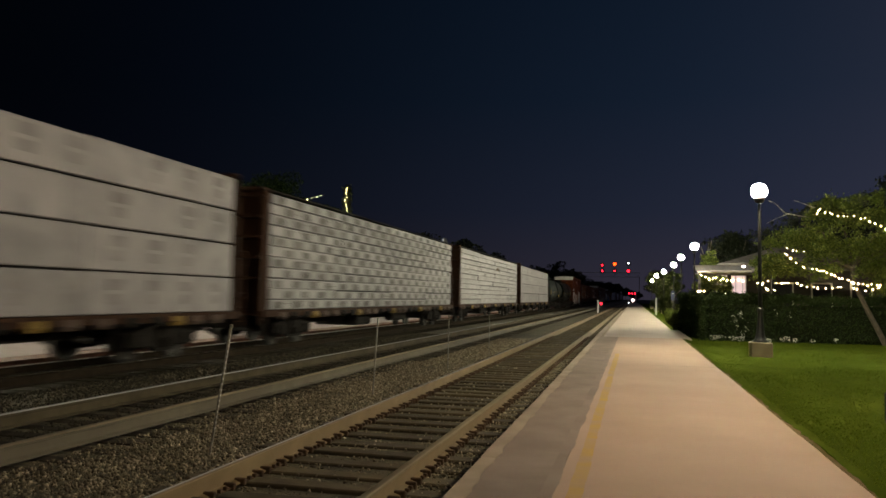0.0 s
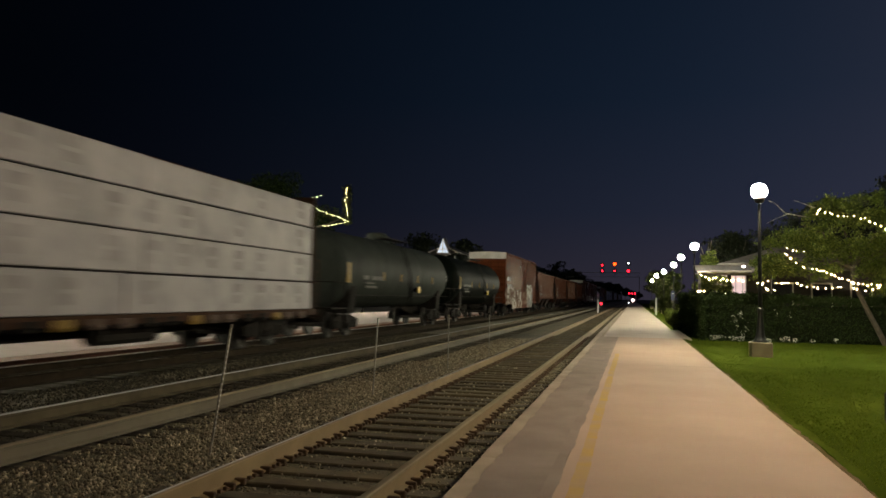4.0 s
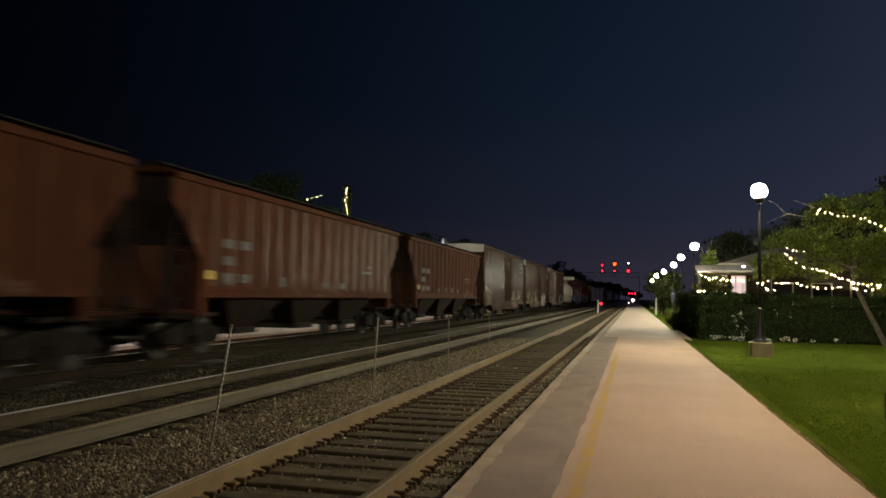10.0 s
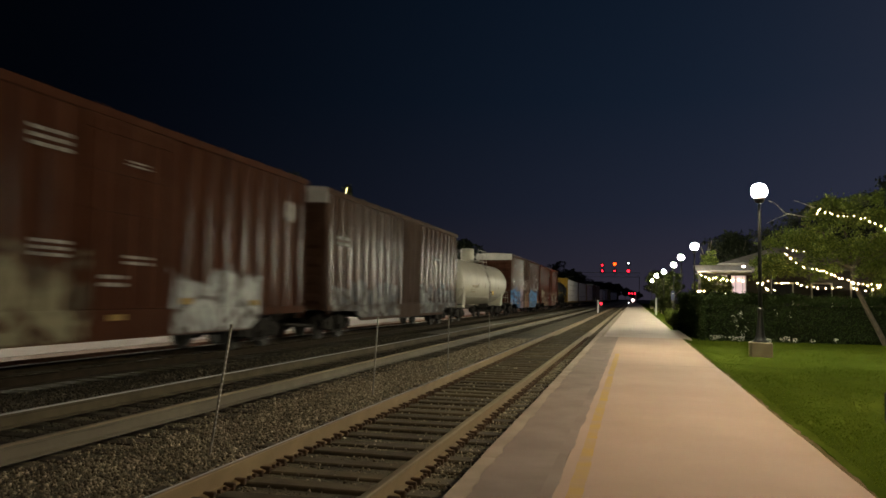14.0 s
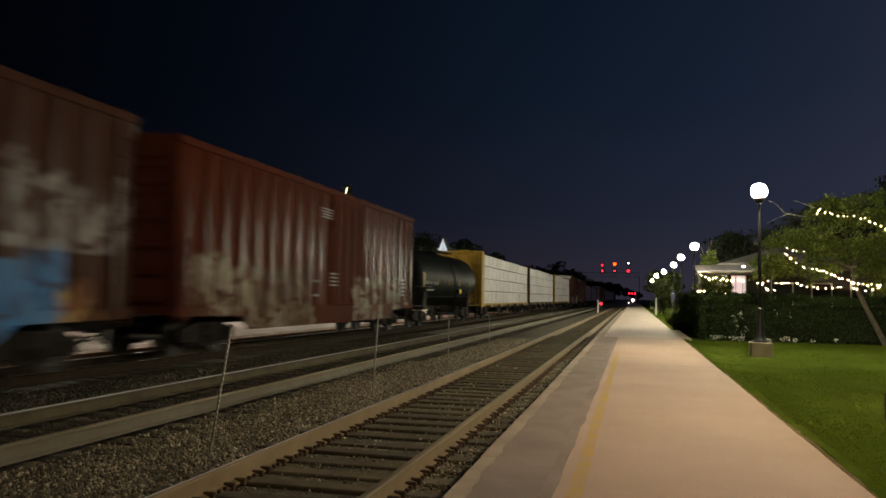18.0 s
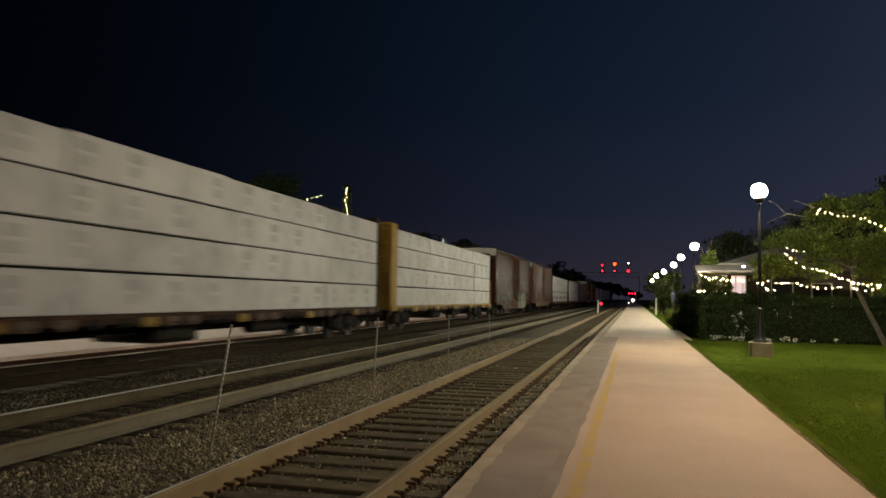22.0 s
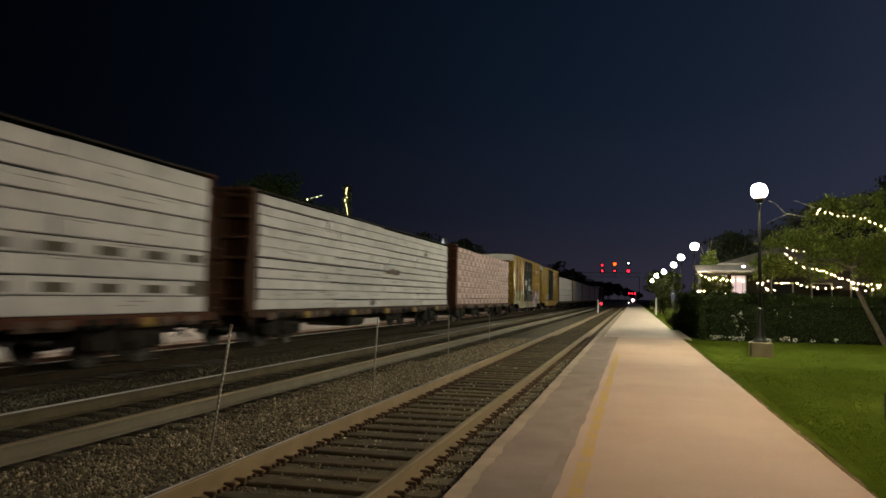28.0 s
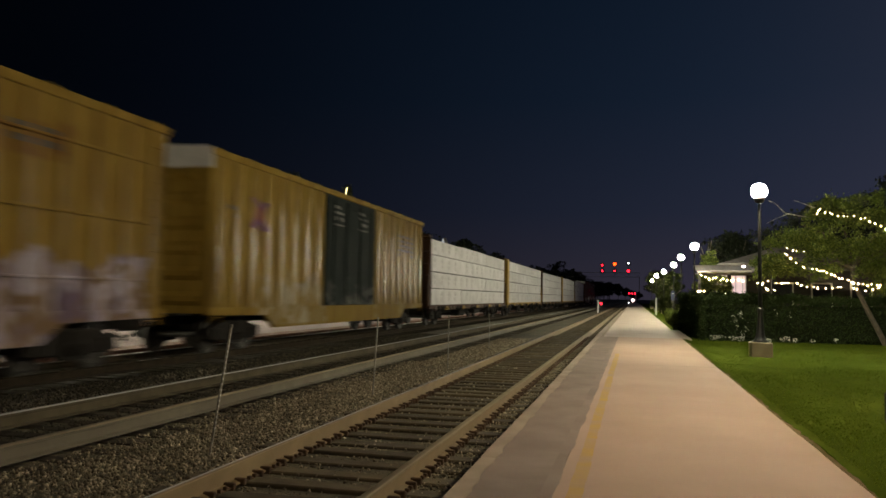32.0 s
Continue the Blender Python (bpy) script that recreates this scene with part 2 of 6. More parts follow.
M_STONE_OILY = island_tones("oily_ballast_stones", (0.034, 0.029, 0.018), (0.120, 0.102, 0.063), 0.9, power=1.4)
M_TIE = surface("creosote_timber", (0.058, 0.042, 0.018), (0.104, 0.078, 0.036), 6.0, 0.85, 0, 0.5, 50, (0.120, 0.096, 0.056), 2.0, 0.5, vary=0.35)
M_TIE_OLD = surface("oily_grey_timber", (0.050, 0.040, 0.026), (0.078, 0.064, 0.042), 6.0, 0.9, 0, 0.5, 50, (0.09, 0.074, 0.05), 2.0, 0.5, gloss=0.1)
M_TIE_BLACK = surface("near_black_timber", (0.029, 0.024, 0.014), (0.046, 0.038, 0.023), 6.0, 0.9, 0, 0.5, 50, (0.028, 0.023, 0.015), 2.0, 0.5, gloss=0.03)
M_RAIL = surface("rail_side_rust", (0.1944, 0.1354, 0.0627), (0.2445, 0.1756, 0.08527), 3.0, 0.75, 0.0, 0.2, 70, (0.1756, 0.1129, 0.05643), 1.0, 0.5)
M_RAIL2 = surface("grey_rail_side", (0.128, 0.112, 0.076), (0.165, 0.146, 0.102), 3.0, 0.8, 0.0, 0.2, 70, (0.1129, 0.08778, 0.0627), 1.0, 0.5)
M_RAIL_DIRT = surface("oily_rail_side", (0.080, 0.066, 0.040), (0.112, 0.094, 0.060), 3.0, 0.85, 0.0, 0.2, 70, (0.050, 0.038, 0.026), 1.0, 0.5, gloss=0.1)
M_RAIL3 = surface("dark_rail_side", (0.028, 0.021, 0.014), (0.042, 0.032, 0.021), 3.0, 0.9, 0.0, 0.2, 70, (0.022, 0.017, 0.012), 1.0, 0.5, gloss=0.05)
M_RAILTOP = surface("polished_rail_head", (0.82, 0.77, 0.68), (0.90, 0.86, 0.78), 6.0, 0.34, 0.75, 0.0, 60)
# near-white colour puts the lamp glint on the polished strip
M_RAILTOP_BRIGHT = surface("worn_rail_head_glint", (0.86, 0.83, 0.76), (0.92, 0.89, 0.83), 6.0, 0.24, 0.45, 0.0, 60, gloss=0.6)
M_RAILTOP_DULL = surface("dull_rail_head", (0.37, 0.31, 0.20), (0.45, 0.38, 0.25), 6.0, 0.6, 0.2, 0.05, 60)
M_PLATE = surface("rusty_tie_plate", (0.057, 0.0342, 0.0171), (0.114, 0.06612, 0.02964), 9.0, 0.8, 0.2, 0.4, 60)
M_STEEL = surface("galvanised_stake", (0.20, 0.18, 0.14), (0.30, 0.27, 0.215), 8.0, 0.6, 0.0, 0.1, 60)
M_IRON = surface("black_painted_iron", (0.012, 0.012, 0.012), (0.022, 0.021, 0.020), 5.0, 0.45, 0.1, 0.1, 60)
M_GLOBE = glow("lit_globe", LAMP_TINT, GLOBE_POWER)
M_GLOBE_OLD = glow("aged_lit_globe", (1.0, 0.82, 0.56), GLOBE_POWER * 0.56)
# globe of the lamp added behind the camera
M_GLOBE_FILL = glow("fill_globe", (1.0, 0.82, 0.56), GLOBE_POWER * 0.22)
M_BLOCK = surface("lamp_block_concrete", (0.36, 0.295, 0.20), (0.45, 0.37, 0.26), 4.0, 0.9, 0, 0.3, 70, (0.336, 0.264, 0.18), 1.5, 0.5)
M_SOIL = surface("lawn_soil", (0.068, 0.096, 0.0110), (0.098, 0.130, 0.0160), 1.3, 1.0, 0, 0.3, 70, (0.046, 0.068, 0.0095), 0.5, 0.6, gloss=0.0)
M_EARTH = surface("bare_earth", (0.17, 0.12, 0.065), (0.24, 0.175, 0.10), 8.0, 1.0, 0, 0.5, 60, (0.09, 0.085, 0.03), 2.0, 0.8, gloss=0.0)
M_GRASS = island_tones("grass_blades", (0.090, 0.130, 0.0140), (0.132, 0.176, 0.0210), 1.0, 0.45, gloss=0.0)
M_GROUND = surface("dark_earth", (0.035, 0.032, 0.026), (0.055, 0.050, 0.040), 0.4, 0.95, 0, 0.2, 5)
M_FARPAVE = surface("pink_paving", (0.315, 0.222, 0.208), (0.36, 0.262, 0.245), 1.2, 0.85, 0, 0.1, 30, (0.265, 0.185, 0.170), 0.6, 0.4)
M_BRICKBAND = surface("brick_edge_band", (0.16, 0.070, 0.045), (0.22, 0.10, 0.062), 6.0, 0.85, 0, 0.3, 40)
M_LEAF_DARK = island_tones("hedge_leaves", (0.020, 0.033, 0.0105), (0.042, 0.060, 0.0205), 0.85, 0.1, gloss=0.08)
M_HEDGE_CORE = surface("hedge_shade_core", (0.013, 0.018, 0.008), (0.020, 0.026, 0.012), 9.0, 0.95, 0, 0.8, 30, gloss=0.05)
M_LEAF = island_tones("tree_leaves", (0.050, 0.078, 0.0150), (0.190, 0.225, 0.0500), 0.6, 0.4)
# darker copies of the leaf tones; missing lamp light is in the colour
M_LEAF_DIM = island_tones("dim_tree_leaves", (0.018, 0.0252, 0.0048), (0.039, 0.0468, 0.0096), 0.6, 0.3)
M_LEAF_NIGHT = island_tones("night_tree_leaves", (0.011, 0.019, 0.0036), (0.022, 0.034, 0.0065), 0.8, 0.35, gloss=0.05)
M_LEAF_FAR = island_tones("far_leaves_unlit", (0.010, 0.014, 0.006), (0.020, 0.026, 0.011), 0.7)
M_BARK = surface("grey_bark", (0.062, 0.052, 0.038), (0.105, 0.088, 0.065), 9.0, 0.9, 0, 0.6, 40)
M_TWIG = surface("pale_grey_twig", (0.20, 0.18, 0.15), (0.30, 0.27, 0.23), 9.0, 0.8, 0, 0.3, 40)
M_PETAL_GLINT = island_tones("white_petals_and_glints", (0.6325, 0.598, 0.529), (0.8625, 0.828, 0.759), 0.7)
M_BULB = glow("warm_fairy_bulb", (1.0, 0.70, 0.28), 110.0)
M_BULB_PORCH = glow("bright_warm_fairy_bulb", (1.0, 0.70, 0.28), 420.0)
M_BULB_GREEN = glow("yellow_fairy_bulb", (1.0, 0.90, 0.34), 22.0)
M_WIRE = surface("dark_wire", (0.02, 0.02, 0.018), (0.03, 0.03, 0.026), 8.0, 0.6)
M_RED = glow("red_signal_lens", (1.0, 0.010, 0.028), 7.0)
M_AMBER = glow("amber_signal_lens", (1.0, 0.055, 0.006), 7.0)
M_WHITE_L = glow("small_white_lens", (0.85, 0.95, 1.0), 12.0)
M_HEAD = glow("headlight", (1.0, 0.66, 0.62), 24.0)
M_ROOF = surface("grey_shingle_roof", (0.075, 0.068, 0.064), (0.11, 0.10, 0.094), 3.0, 0.85, 0, 0.4, 18)
M_EAVE = surface("grey_eave_paint", (0.1054, 0.0961, 0.0899), (0.1364, 0.124, 0.1178), 2.0, 0.6, 0, 0.1, 50, (0.0744, 0.0682, 0.062), 1.0, 0.5)
M_TRIM = surface("white_painted_trim", (0.62, 0.58, 0.52), (0.72, 0.68, 0.62), 2.0, 0.6, 0, 0.1, 50)
M_WALL = surface("station_wall", (0.06, 0.048, 0.036), (0.081, 0.066, 0.051), 1.5, 0.8, 0, 0.2, 40)
M_DISPLAY = glow("lit_display_case", (1.0, 0.74, 0.69), 0.85)
M_SOFFIT = glow("soffit_lamp", (1.0, 0.90, 0.85), 30.0)
M_BLUE = surface("blue_sign_paint", (0.0033, 0.006875, 0.02337), (0.0044, 0.0088, 0.03025), 4.0, 0.5)
M_WHITE = surface("white_paint", (0.70, 0.70, 0.68), (0.78, 0.78, 0.75), 3.0, 0.6)

# train
M_UNDER = surface("grimy_underframe", (0.013, 0.0115, 0.010), (0.027, 0.023, 0.019), 6.0, 0.85, 0.1, 0.3, 40, gloss=0.1)
M_WHEEL = surface("wheel_steel", (0.022, 0.019, 0.016), (0.04, 0.035, 0.03), 8.0, 0.5, 0.4, 0.2, 40)
M_GALV = surface("galvanised_roof_sheet", (0.40, 0.39, 0.36), (0.52, 0.50, 0.47), 2.0, 0.6, 0.2, 0.1, 40, (0.30, 0.26, 0.22), 1.2, 0.5)
M_REFL = surface("yellow_reflector", (0.72, 0.46, 0.04), (0.80, 0.54, 0.06), 6.0, 0.4, gloss=0.08)
# near-black tone holds soot plus the shade under slopes, posts and chutes
M_SLOPE = surface("sooty_shaded_slope_sheet", (0.018, 0.010, 0.008), (0.030, 0.017, 0.013), 2.0, 0.85, 0, 0.2, 30, (0.012, 0.009, 0.008), 1.2, 0.6, gloss=0.1)
M_DULL_YELLOW = surface("dull_yellow_reflector", (0.26, 0.17, 0.045), (0.34, 0.23, 0.07), 6.0, 0.5, gloss=0.08)
M_STENCIL = surface("white_stencil_paint", (0.20, 0.19, 0.17), (0.40, 0.385, 0.35), 9.0, 0.7, gloss=0.08)
M_EMBLEM_RED = surface("faded_red_emblem", (0.13, 0.025, 0.022), (0.19, 0.045, 0.03), 5.0, 0.6, gloss=0.08)
M_EMBLEM = surface("faded_violet_emblem", (0.0868, 0.02475, 0.085), (0.1364, 0.045, 0.0765), 5.0, 0.6, gloss=0.08)
M_WINCH = surface("grimy_grey_winch", (0.095, 0.068, 0.055), (0.150, 0.110, 0.090), 6.0, 0.7, gloss=0.08)
M_STENCIL_DIM = surface("dim_stencil_paint", (0.12, 0.118, 0.11), (0.20, 0.195, 0.18), 7.0, 0.7, gloss=0.08)
M_WRAP = surface("white_lumber_wrap", (0.432, 0.416, 0.418), (0.505, 0.490, 0.496), 0.8, 0.6, 0, 0.45, 3, (0.315, 0.305, 0.308), 1.3, 0.7, vary=0.09, bump_dist=0.03)
M_WRAP_GREY = surface("printed_lumber_wrap", (0.350, 0.322, 0.326), (0.432, 0.402, 0.406), 0.9, 0.6, 0, 0.35, 4, (0.2522, 0.24, 0.2444), 1.7, 0.75, vary=0.09, bump_dist=0.03)
M_WRAP_PINK = surface("pink_lumber_wrap", (0.47, 0.335, 0.325), (0.56, 0.425, 0.41), 1.0, 0.6, 0, 0.3, 6, (0.42, 0.255, 0.245), 1.7, 0.8, vary=0.10, bump_dist=0.03, gloss=0.15)
M_PRINT = surface("black_wrap_print", (0.055, 0.045, 0.035), (0.11, 0.095, 0.075), 6.0, 0.6, gloss=0.08)
M_CREAM_PRINT = surface("faded_tank_lettering", (0.20, 0.17, 0.12), (0.32, 0.28, 0.20), 6.0, 0.6, gloss=0.08)
M_FLAT_YELLOW = surface("yellow_flatcar_paint", (0.30, 0.185, 0.030), (0.38, 0.245, 0.045), 1.5, 0.6, 0, 0.2, 30, (0.16, 0.09, 0.03), 1.5, 0.7, streak=True, gloss=0.05)
M_FLAT_BROWN = surface("brown_flatcar_paint", (0.042, 0.020, 0.011), (0.066, 0.031, 0.018), 1.5, 0.65, 0, 0.2, 30, (0.03, 0.022, 0.016), 1.5, 0.7, streak=True, gloss=0.05)
M_FLAT_RED = surface("rusty_red_flatcar_paint", (0.062, 0.022, 0.012), (0.088, 0.033, 0.019), 1.5, 0.65, 0, 0.2, 30, (0.05, 0.03, 0.02), 1.5, 0.7, streak=True, gloss=0.05)
M_TANK_BLACK = surface("black_tank_paint", (0.0045, 0.0062, 0.0047), (0.0080, 0.0102, 0.0080), 1.2, 0.5, 0, 0.05, 6, (0.012, 0.013, 0.010), 1.4, 0.4, streak=True, gloss=0.02)
M_TANK_GREY = surface("dark_green_grey_tank_paint", (0.036, 0.042, 0.036), (0.050, 0.057, 0.049), 1.2, 0.6, 0, 0.08, 20, (0.024, 0.025, 0.022), 1.4, 0.4, streak=True, gloss=0.04)
M_TANK_CREAM = surface("cream_tank_paint", (0.3648, 0.336, 0.2666), (0.418, 0.392, 0.3182), 1.2, 0.5, 0, 0.08, 20, (0.2584, 0.228, 0.172), 0.5, 0.5, streak=True)
def spec(*a, **k):
    return a, k


PALE = (0.57, 0.545, 0.50)
BLUE_TAG, DEEP_BLUE = (0.075, 0.20, 0.42), (0.035, 0.085, 0.20)
BOX_SPEC = {
    "e": spec("red_brown_car_paint", (0.078, 0.0215, 0.0085), (0.096, 0.0290, 0.0125), (0.060, 0.0185, 0.0085), 1.0, zones=(
        (-9.4, -5.3, 0.55, 2.35, PALE, (0.22, 0.18, 0.15), 1.0), (-5.4, -0.7, 0.55, 2.2, PALE, (0.20, 0.14, 0.10), 0.95), (-0.7, 2.4, 0.9, 2.2, (0.22, 0.11, 0.075), (0.34, 0.24, 0.18), 0.7),
        (2.4, 6.8, 0.6, 2.7, PALE, (0.38, 0.34, 0.28), 0.9), (3.0, 6.6, 0.6, 1.75, (0.20, 0.25, 0.26), (0.36, 0.37, 0.35), 0.9))),
    "f": spec("dull_brown_car_paint", (0.038, 0.0175, 0.0095), (0.050, 0.0255, 0.0150), (0.027, 0.0150, 0.0095), 2.0, zones=(
        (2.5, 9.4, 0.75, 2.05, (0.27, 0.225, 0.165), (0.10, 0.08, 0.06), 0.85), (-8.2, -6.6, 1.0, 2.1, (0.24, 0.19, 0.15), (0.16, 0.12, 0.09), 0.9), (-4.8, -2.2, 0.8, 1.8, (0.12, 0.10, 0.08), (0.07, 0.055, 0.04), 0.6))),
    "g": spec("faded_brown_car_paint", (0.050, 0.0175, 0.0085), (0.064, 0.0250, 0.0130), (0.034, 0.0145, 0.0085), 3.3, gloss=0.02, zones=(
        (-9.2, -0.4, 0.6, 2.1, (0.30, 0.29, 0.19), (0.10, 0.09, 0.065), 0.75), (2.5, 6.5, 0.62, 1.98, (0.46, 0.48, 0.47), (0.30, 0.32, 0.32), 1.0))),
    "i": spec("dark_brown_car_paint", (0.048, 0.0240, 0.0145), (0.066, 0.0360, 0.0230), (0.080, 0.055, 0.042), 4.6, gloss=0.02, zones=(
        (-9.0, -1.6, 0.7, 1.9, (0.34, 0.34, 0.33), (0.10, 0.11, 0.12), 0.75), (2.0, 9.0, 0.7, 1.9, (0.30, 0.32, 0.33), (0.09, 0.10, 0.11), 0.75))),
    "j": spec("brown_car_paint_blue_tags", (0.043, 0.0175, 0.0105), (0.058, 0.0265, 0.0170), (0.054, 0.029, 0.019), 5.2, gloss=0.02, stretch=1.1, zones=(
        (-9.4, -2.4, 2.0, 3.2, (0.20, 0.165, 0.15), (0.09, 0.065, 0.052), 0.75), (1.3, 9.3, 2.2, 3.7, (0.31, 0.29, 0.28), (0.065, 0.040, 0.030), 0.75), (-2.0, 1.3, 2.2, 3.2, (0.40, 0.36, 0.33), (0.14, 0.095, 0.07), 0.8),
        (-9.6, -2.9, 0.55, 2.2, BLUE_TAG, DEEP_BLUE, 1.0), (-4.5, -2.6, 0.6, 2.3, (0.30, 0.17, 0.17), (0.20, 0.14, 0.15), 0.8), (-9.6, -8.6, 0.6, 1.7, (0.33, 0.28, 0.26), BLUE_TAG, 0.9),
        (-1.7, 1.5, 0.65, 1.95, (0.30, 0.25, 0.18), (0.20, 0.085, 0.045), 0.85), (1.4, 7.6, 0.55, 2.15, BLUE_TAG, (0.11, 0.24, 0.42), 1.0), (7.4, 8.4, 0.6, 1.6, (0.36, 0.24, 0.07), (0.24, 0.10, 0.05), 0.9))),
    "k": spec("red_car_paint", (0.066, 0.0135, 0.0060), (0.080, 0.0190, 0.0090), (0.042, 0.0110, 0.0062), 6.7, gloss=0.02, zones=(
        (-8.8, -1.9, 0.5, 2.3, (0.25, 0.22, 0.16), (0.085, 0.055, 0.035), 0.95), (1.6, 7.4, 0.6, 2.15, (0.32, 0.29, 0.235), (0.13, 0.080, 0.055), 0.95))),
    "n": spec("old_brown_car_paint", (0.046, 0.0165, 0.0085), (0.059, 0.0235, 0.0130), (0.031, 0.0130, 0.0080), 7.9, gloss=0.02, zones=(
        (-8.6, -2.1, 0.6, 1.7, (0.19, 0.20, 0.16), (0.07, 0.065, 0.05), 0.75), (1.65, 6.7, 0.5, 1.92, (0.29, 0.33, 0.255), (0.21, 0.25, 0.20), 1.0))),
    "o": spec("weathered_brown_car_paint", (0.066, 0.0315, 0.0190), (0.090, 0.0480, 0.0310), (0.120, 0.076, 0.055), 9.1, gloss=0.02, zones=(
        (-6.0, 1.0, 0.7, 2.2, (0.30, 0.25, 0.195), (0.10, 0.068, 0.048), 0.65), (-0.9, 1.8, 2.1, 3.5, (0.26, 0.20, 0.16), (0.10, 0.065, 0.045), 0.6))),
    "q": spec("ochre_yellow_car_paint", (0.205, 0.126, 0.0235), (0.250, 0.163, 0.0360), (0.135, 0.074, 0.0180), 10.4, gloss=0.02, zones=(
        (-9.0, -2.4, 1.3, 2.9, (0.27, 0.21, 0.10), (0.17, 0.10, 0.03), 0.45), (-8.4, -2.5, 0.6, 2.0, (0.33, 0.36, 0.27), (0.16, 0.18, 0.105), 0.9), (-9.2, -2.5, 0.5, 1.2, (0.40, 0.41, 0.36), (0.25, 0.25, 0.20), 0.7),
        (2.4, 8.8, 0.55, 2.15, (0.38, 0.335, 0.39), (0.13, 0.095, 0.145), 1.0), (-2.4, 2.5, 0.5, 1.2, (0.25, 0.27, 0.30), (0.14, 0.15, 0.15), 0.8), (4.4, 6.4, 3.75, 4.3, (0.13, 0.045, 0.02), (0.16, 0.08, 0.025), 0.75))),
    "q2": spec("dull_yellow_car_paint", (0.200, 0.124, 0.0205), (0.245, 0.160, 0.0320), (0.130, 0.072, 0.0150), 12.4, zones=(
        (-7.0, -2.4, 0.65, 1.95, (0.36, 0.325, 0.25), (0.22, 0.16, 0.075), 0.7), (2.5, 8.4, 0.65, 1.75, (0.28, 0.23, 0.13), (0.16, 0.115, 0.05), 0.5))),
}
BOX_PAINT = {k: painted_car(*a, **kw) for k, (a, kw) in BOX_SPEC.items()}
BOX_RIB = {k: painted_car("rib_" + a[0], *a[1:], **{**kw, "rough": 0.27, "gloss": {"j": 0.20, "o": 0.12, "i": 0.10, "q": 0.14, "q2": 0.08, "n": 0.06, "f": 0.06, "g": 0.05}.get(k, 0.05)}) for k, (a, kw) in BOX_SPEC.items()}
BOX_END = {k: surface(m.name + "_end", tuple(m["tones"][0:3]), tuple(m["tones"][3:6]), 1.3, 0.6, 0, 0.15, 40, tuple(0.5 * v for v in m["tones"][0:3]), 1.6, 0.6, streak=True, gloss=0.02) for k, m in BOX_PAINT.items()}
M_DOOR_GREEN = painted_car("black_green_door_paint", (0.0065, 0.0105, 0.0090), (0.010, 0.0150, 0.0125), (0.012, 0.0145, 0.0125), 3.0, gloss=0.02, zones=(
    (-2.4, 2.4, 2.15, 3.1, (0.55, 0.55, 0.50), (0.02, 0.026, 0.024), 0.9), (-2.4, 2.4, 0.9, 1.9, (0.14, 0.16, 0.15), (0.012, 0.018, 0.018), 0.6), (-2.4, 2.4, 0.6, 1.25, (0.12, 0.18, 0.27), (0.03, 0.05, 0.08), 0.8)))
M_DOOR_DARK = painted_car("plain_black_green_door_paint", (0.0065, 0.0105, 0.0090), (0.010, 0.0150, 0.0125), (0.012, 0.0145, 0.0125), 4.4, gloss=0.02, zones=(
    (-2.2, 2.3, 0.9, 2.0, (0.15, 0.15, 0.135), (0.014, 0.019, 0.018), 0.55),))
HOP_TAG, HOP_TAG2 = (0.17, 0.115, 0.085), (0.11, 0.058, 0.038)
HOPPER_PAINT = [
    painted_car("brown_hopper_paint", (0.080, 0.0262, 0.0125), (0.100, 0.0375, 0.0190), (0.053, 0.0205, 0.0115), 14.0, gloss=0.02, zones=((-3.0, 2.6, 1.45, 2.0, HOP_TAG, HOP_TAG2, 0.5),)),
    painted_car("dark_brown_hopper_paint", (0.075, 0.0262, 0.0135), (0.093, 0.0365, 0.0205), (0.050, 0.0200, 0.0120), 15.0, gloss=0.02, zones=((3.0, 6.0, 1.45, 1.9, HOP_TAG, HOP_TAG2, 0.4),)),
]

# paler tone and gloss on the ribs stand for lamp sheen
M_HOPPER_RIB = painted_car("sheen_hopper_ribs", (0.100, 0.040, 0.0210), (0.128, 0.060, 0.0340), (0.068, 0.030, 0.0175), 14.0, rough=0.36, gloss=0.09)

# ---- setting ----
T1, T2, T3 = -2.744, -6.745, -11.22
PLAT = 0.20                       # platform above the rail heads
Y_NEAR, Y_FAR = -60.0, 620.0


def slab(name, x0, y0, z0, x1, y1, z1, mat, label, category, c=0.0, parent=None, kind="structure"):
    ob = part(name, Form().box(x0, y0, z0, x1, y1, z1, c), mat, parent, label)
    return tagged(ob, category=category, kind=kind) if parent is None else ob


slab("ground", -2500, -2500, -0.9, 2500, 2500, -0.42, M_GROUND, "dark earth reaching to the horizon at night", "ground")
bed = Form().prism([(-13.30, -0.42), (-1.24, -0.42), (-1.24, -0.22), (-1.42, -0.222), (-4.0, -0.222), (-4.14, -0.208), (-5.3, -0.215), (-5.45, -0.25), (-8.0, -0.25), (-8.2, -0.215), (-9.7, -0.215), (-9.9, -0.27),
                     (-12.5, -0.27), (-12.7, -0.215), (-13.30, -0.215)], Y_NEAR, Y_FAR, "y")
ballast = tagged(part("ballast_bed", bed, M_BALLAST, None, "brown grey crushed stone ballast under three tracks"), category="ballast", kind="structure")
# near-black sheet over the bed of the furthest track
part("oil_stain", Form().box(-12.62, Y_NEAR, -0.30, -9.84, 200, -0.258), M_TIE_BLACK, ballast, "near-black ballast sheet under the furthest track")
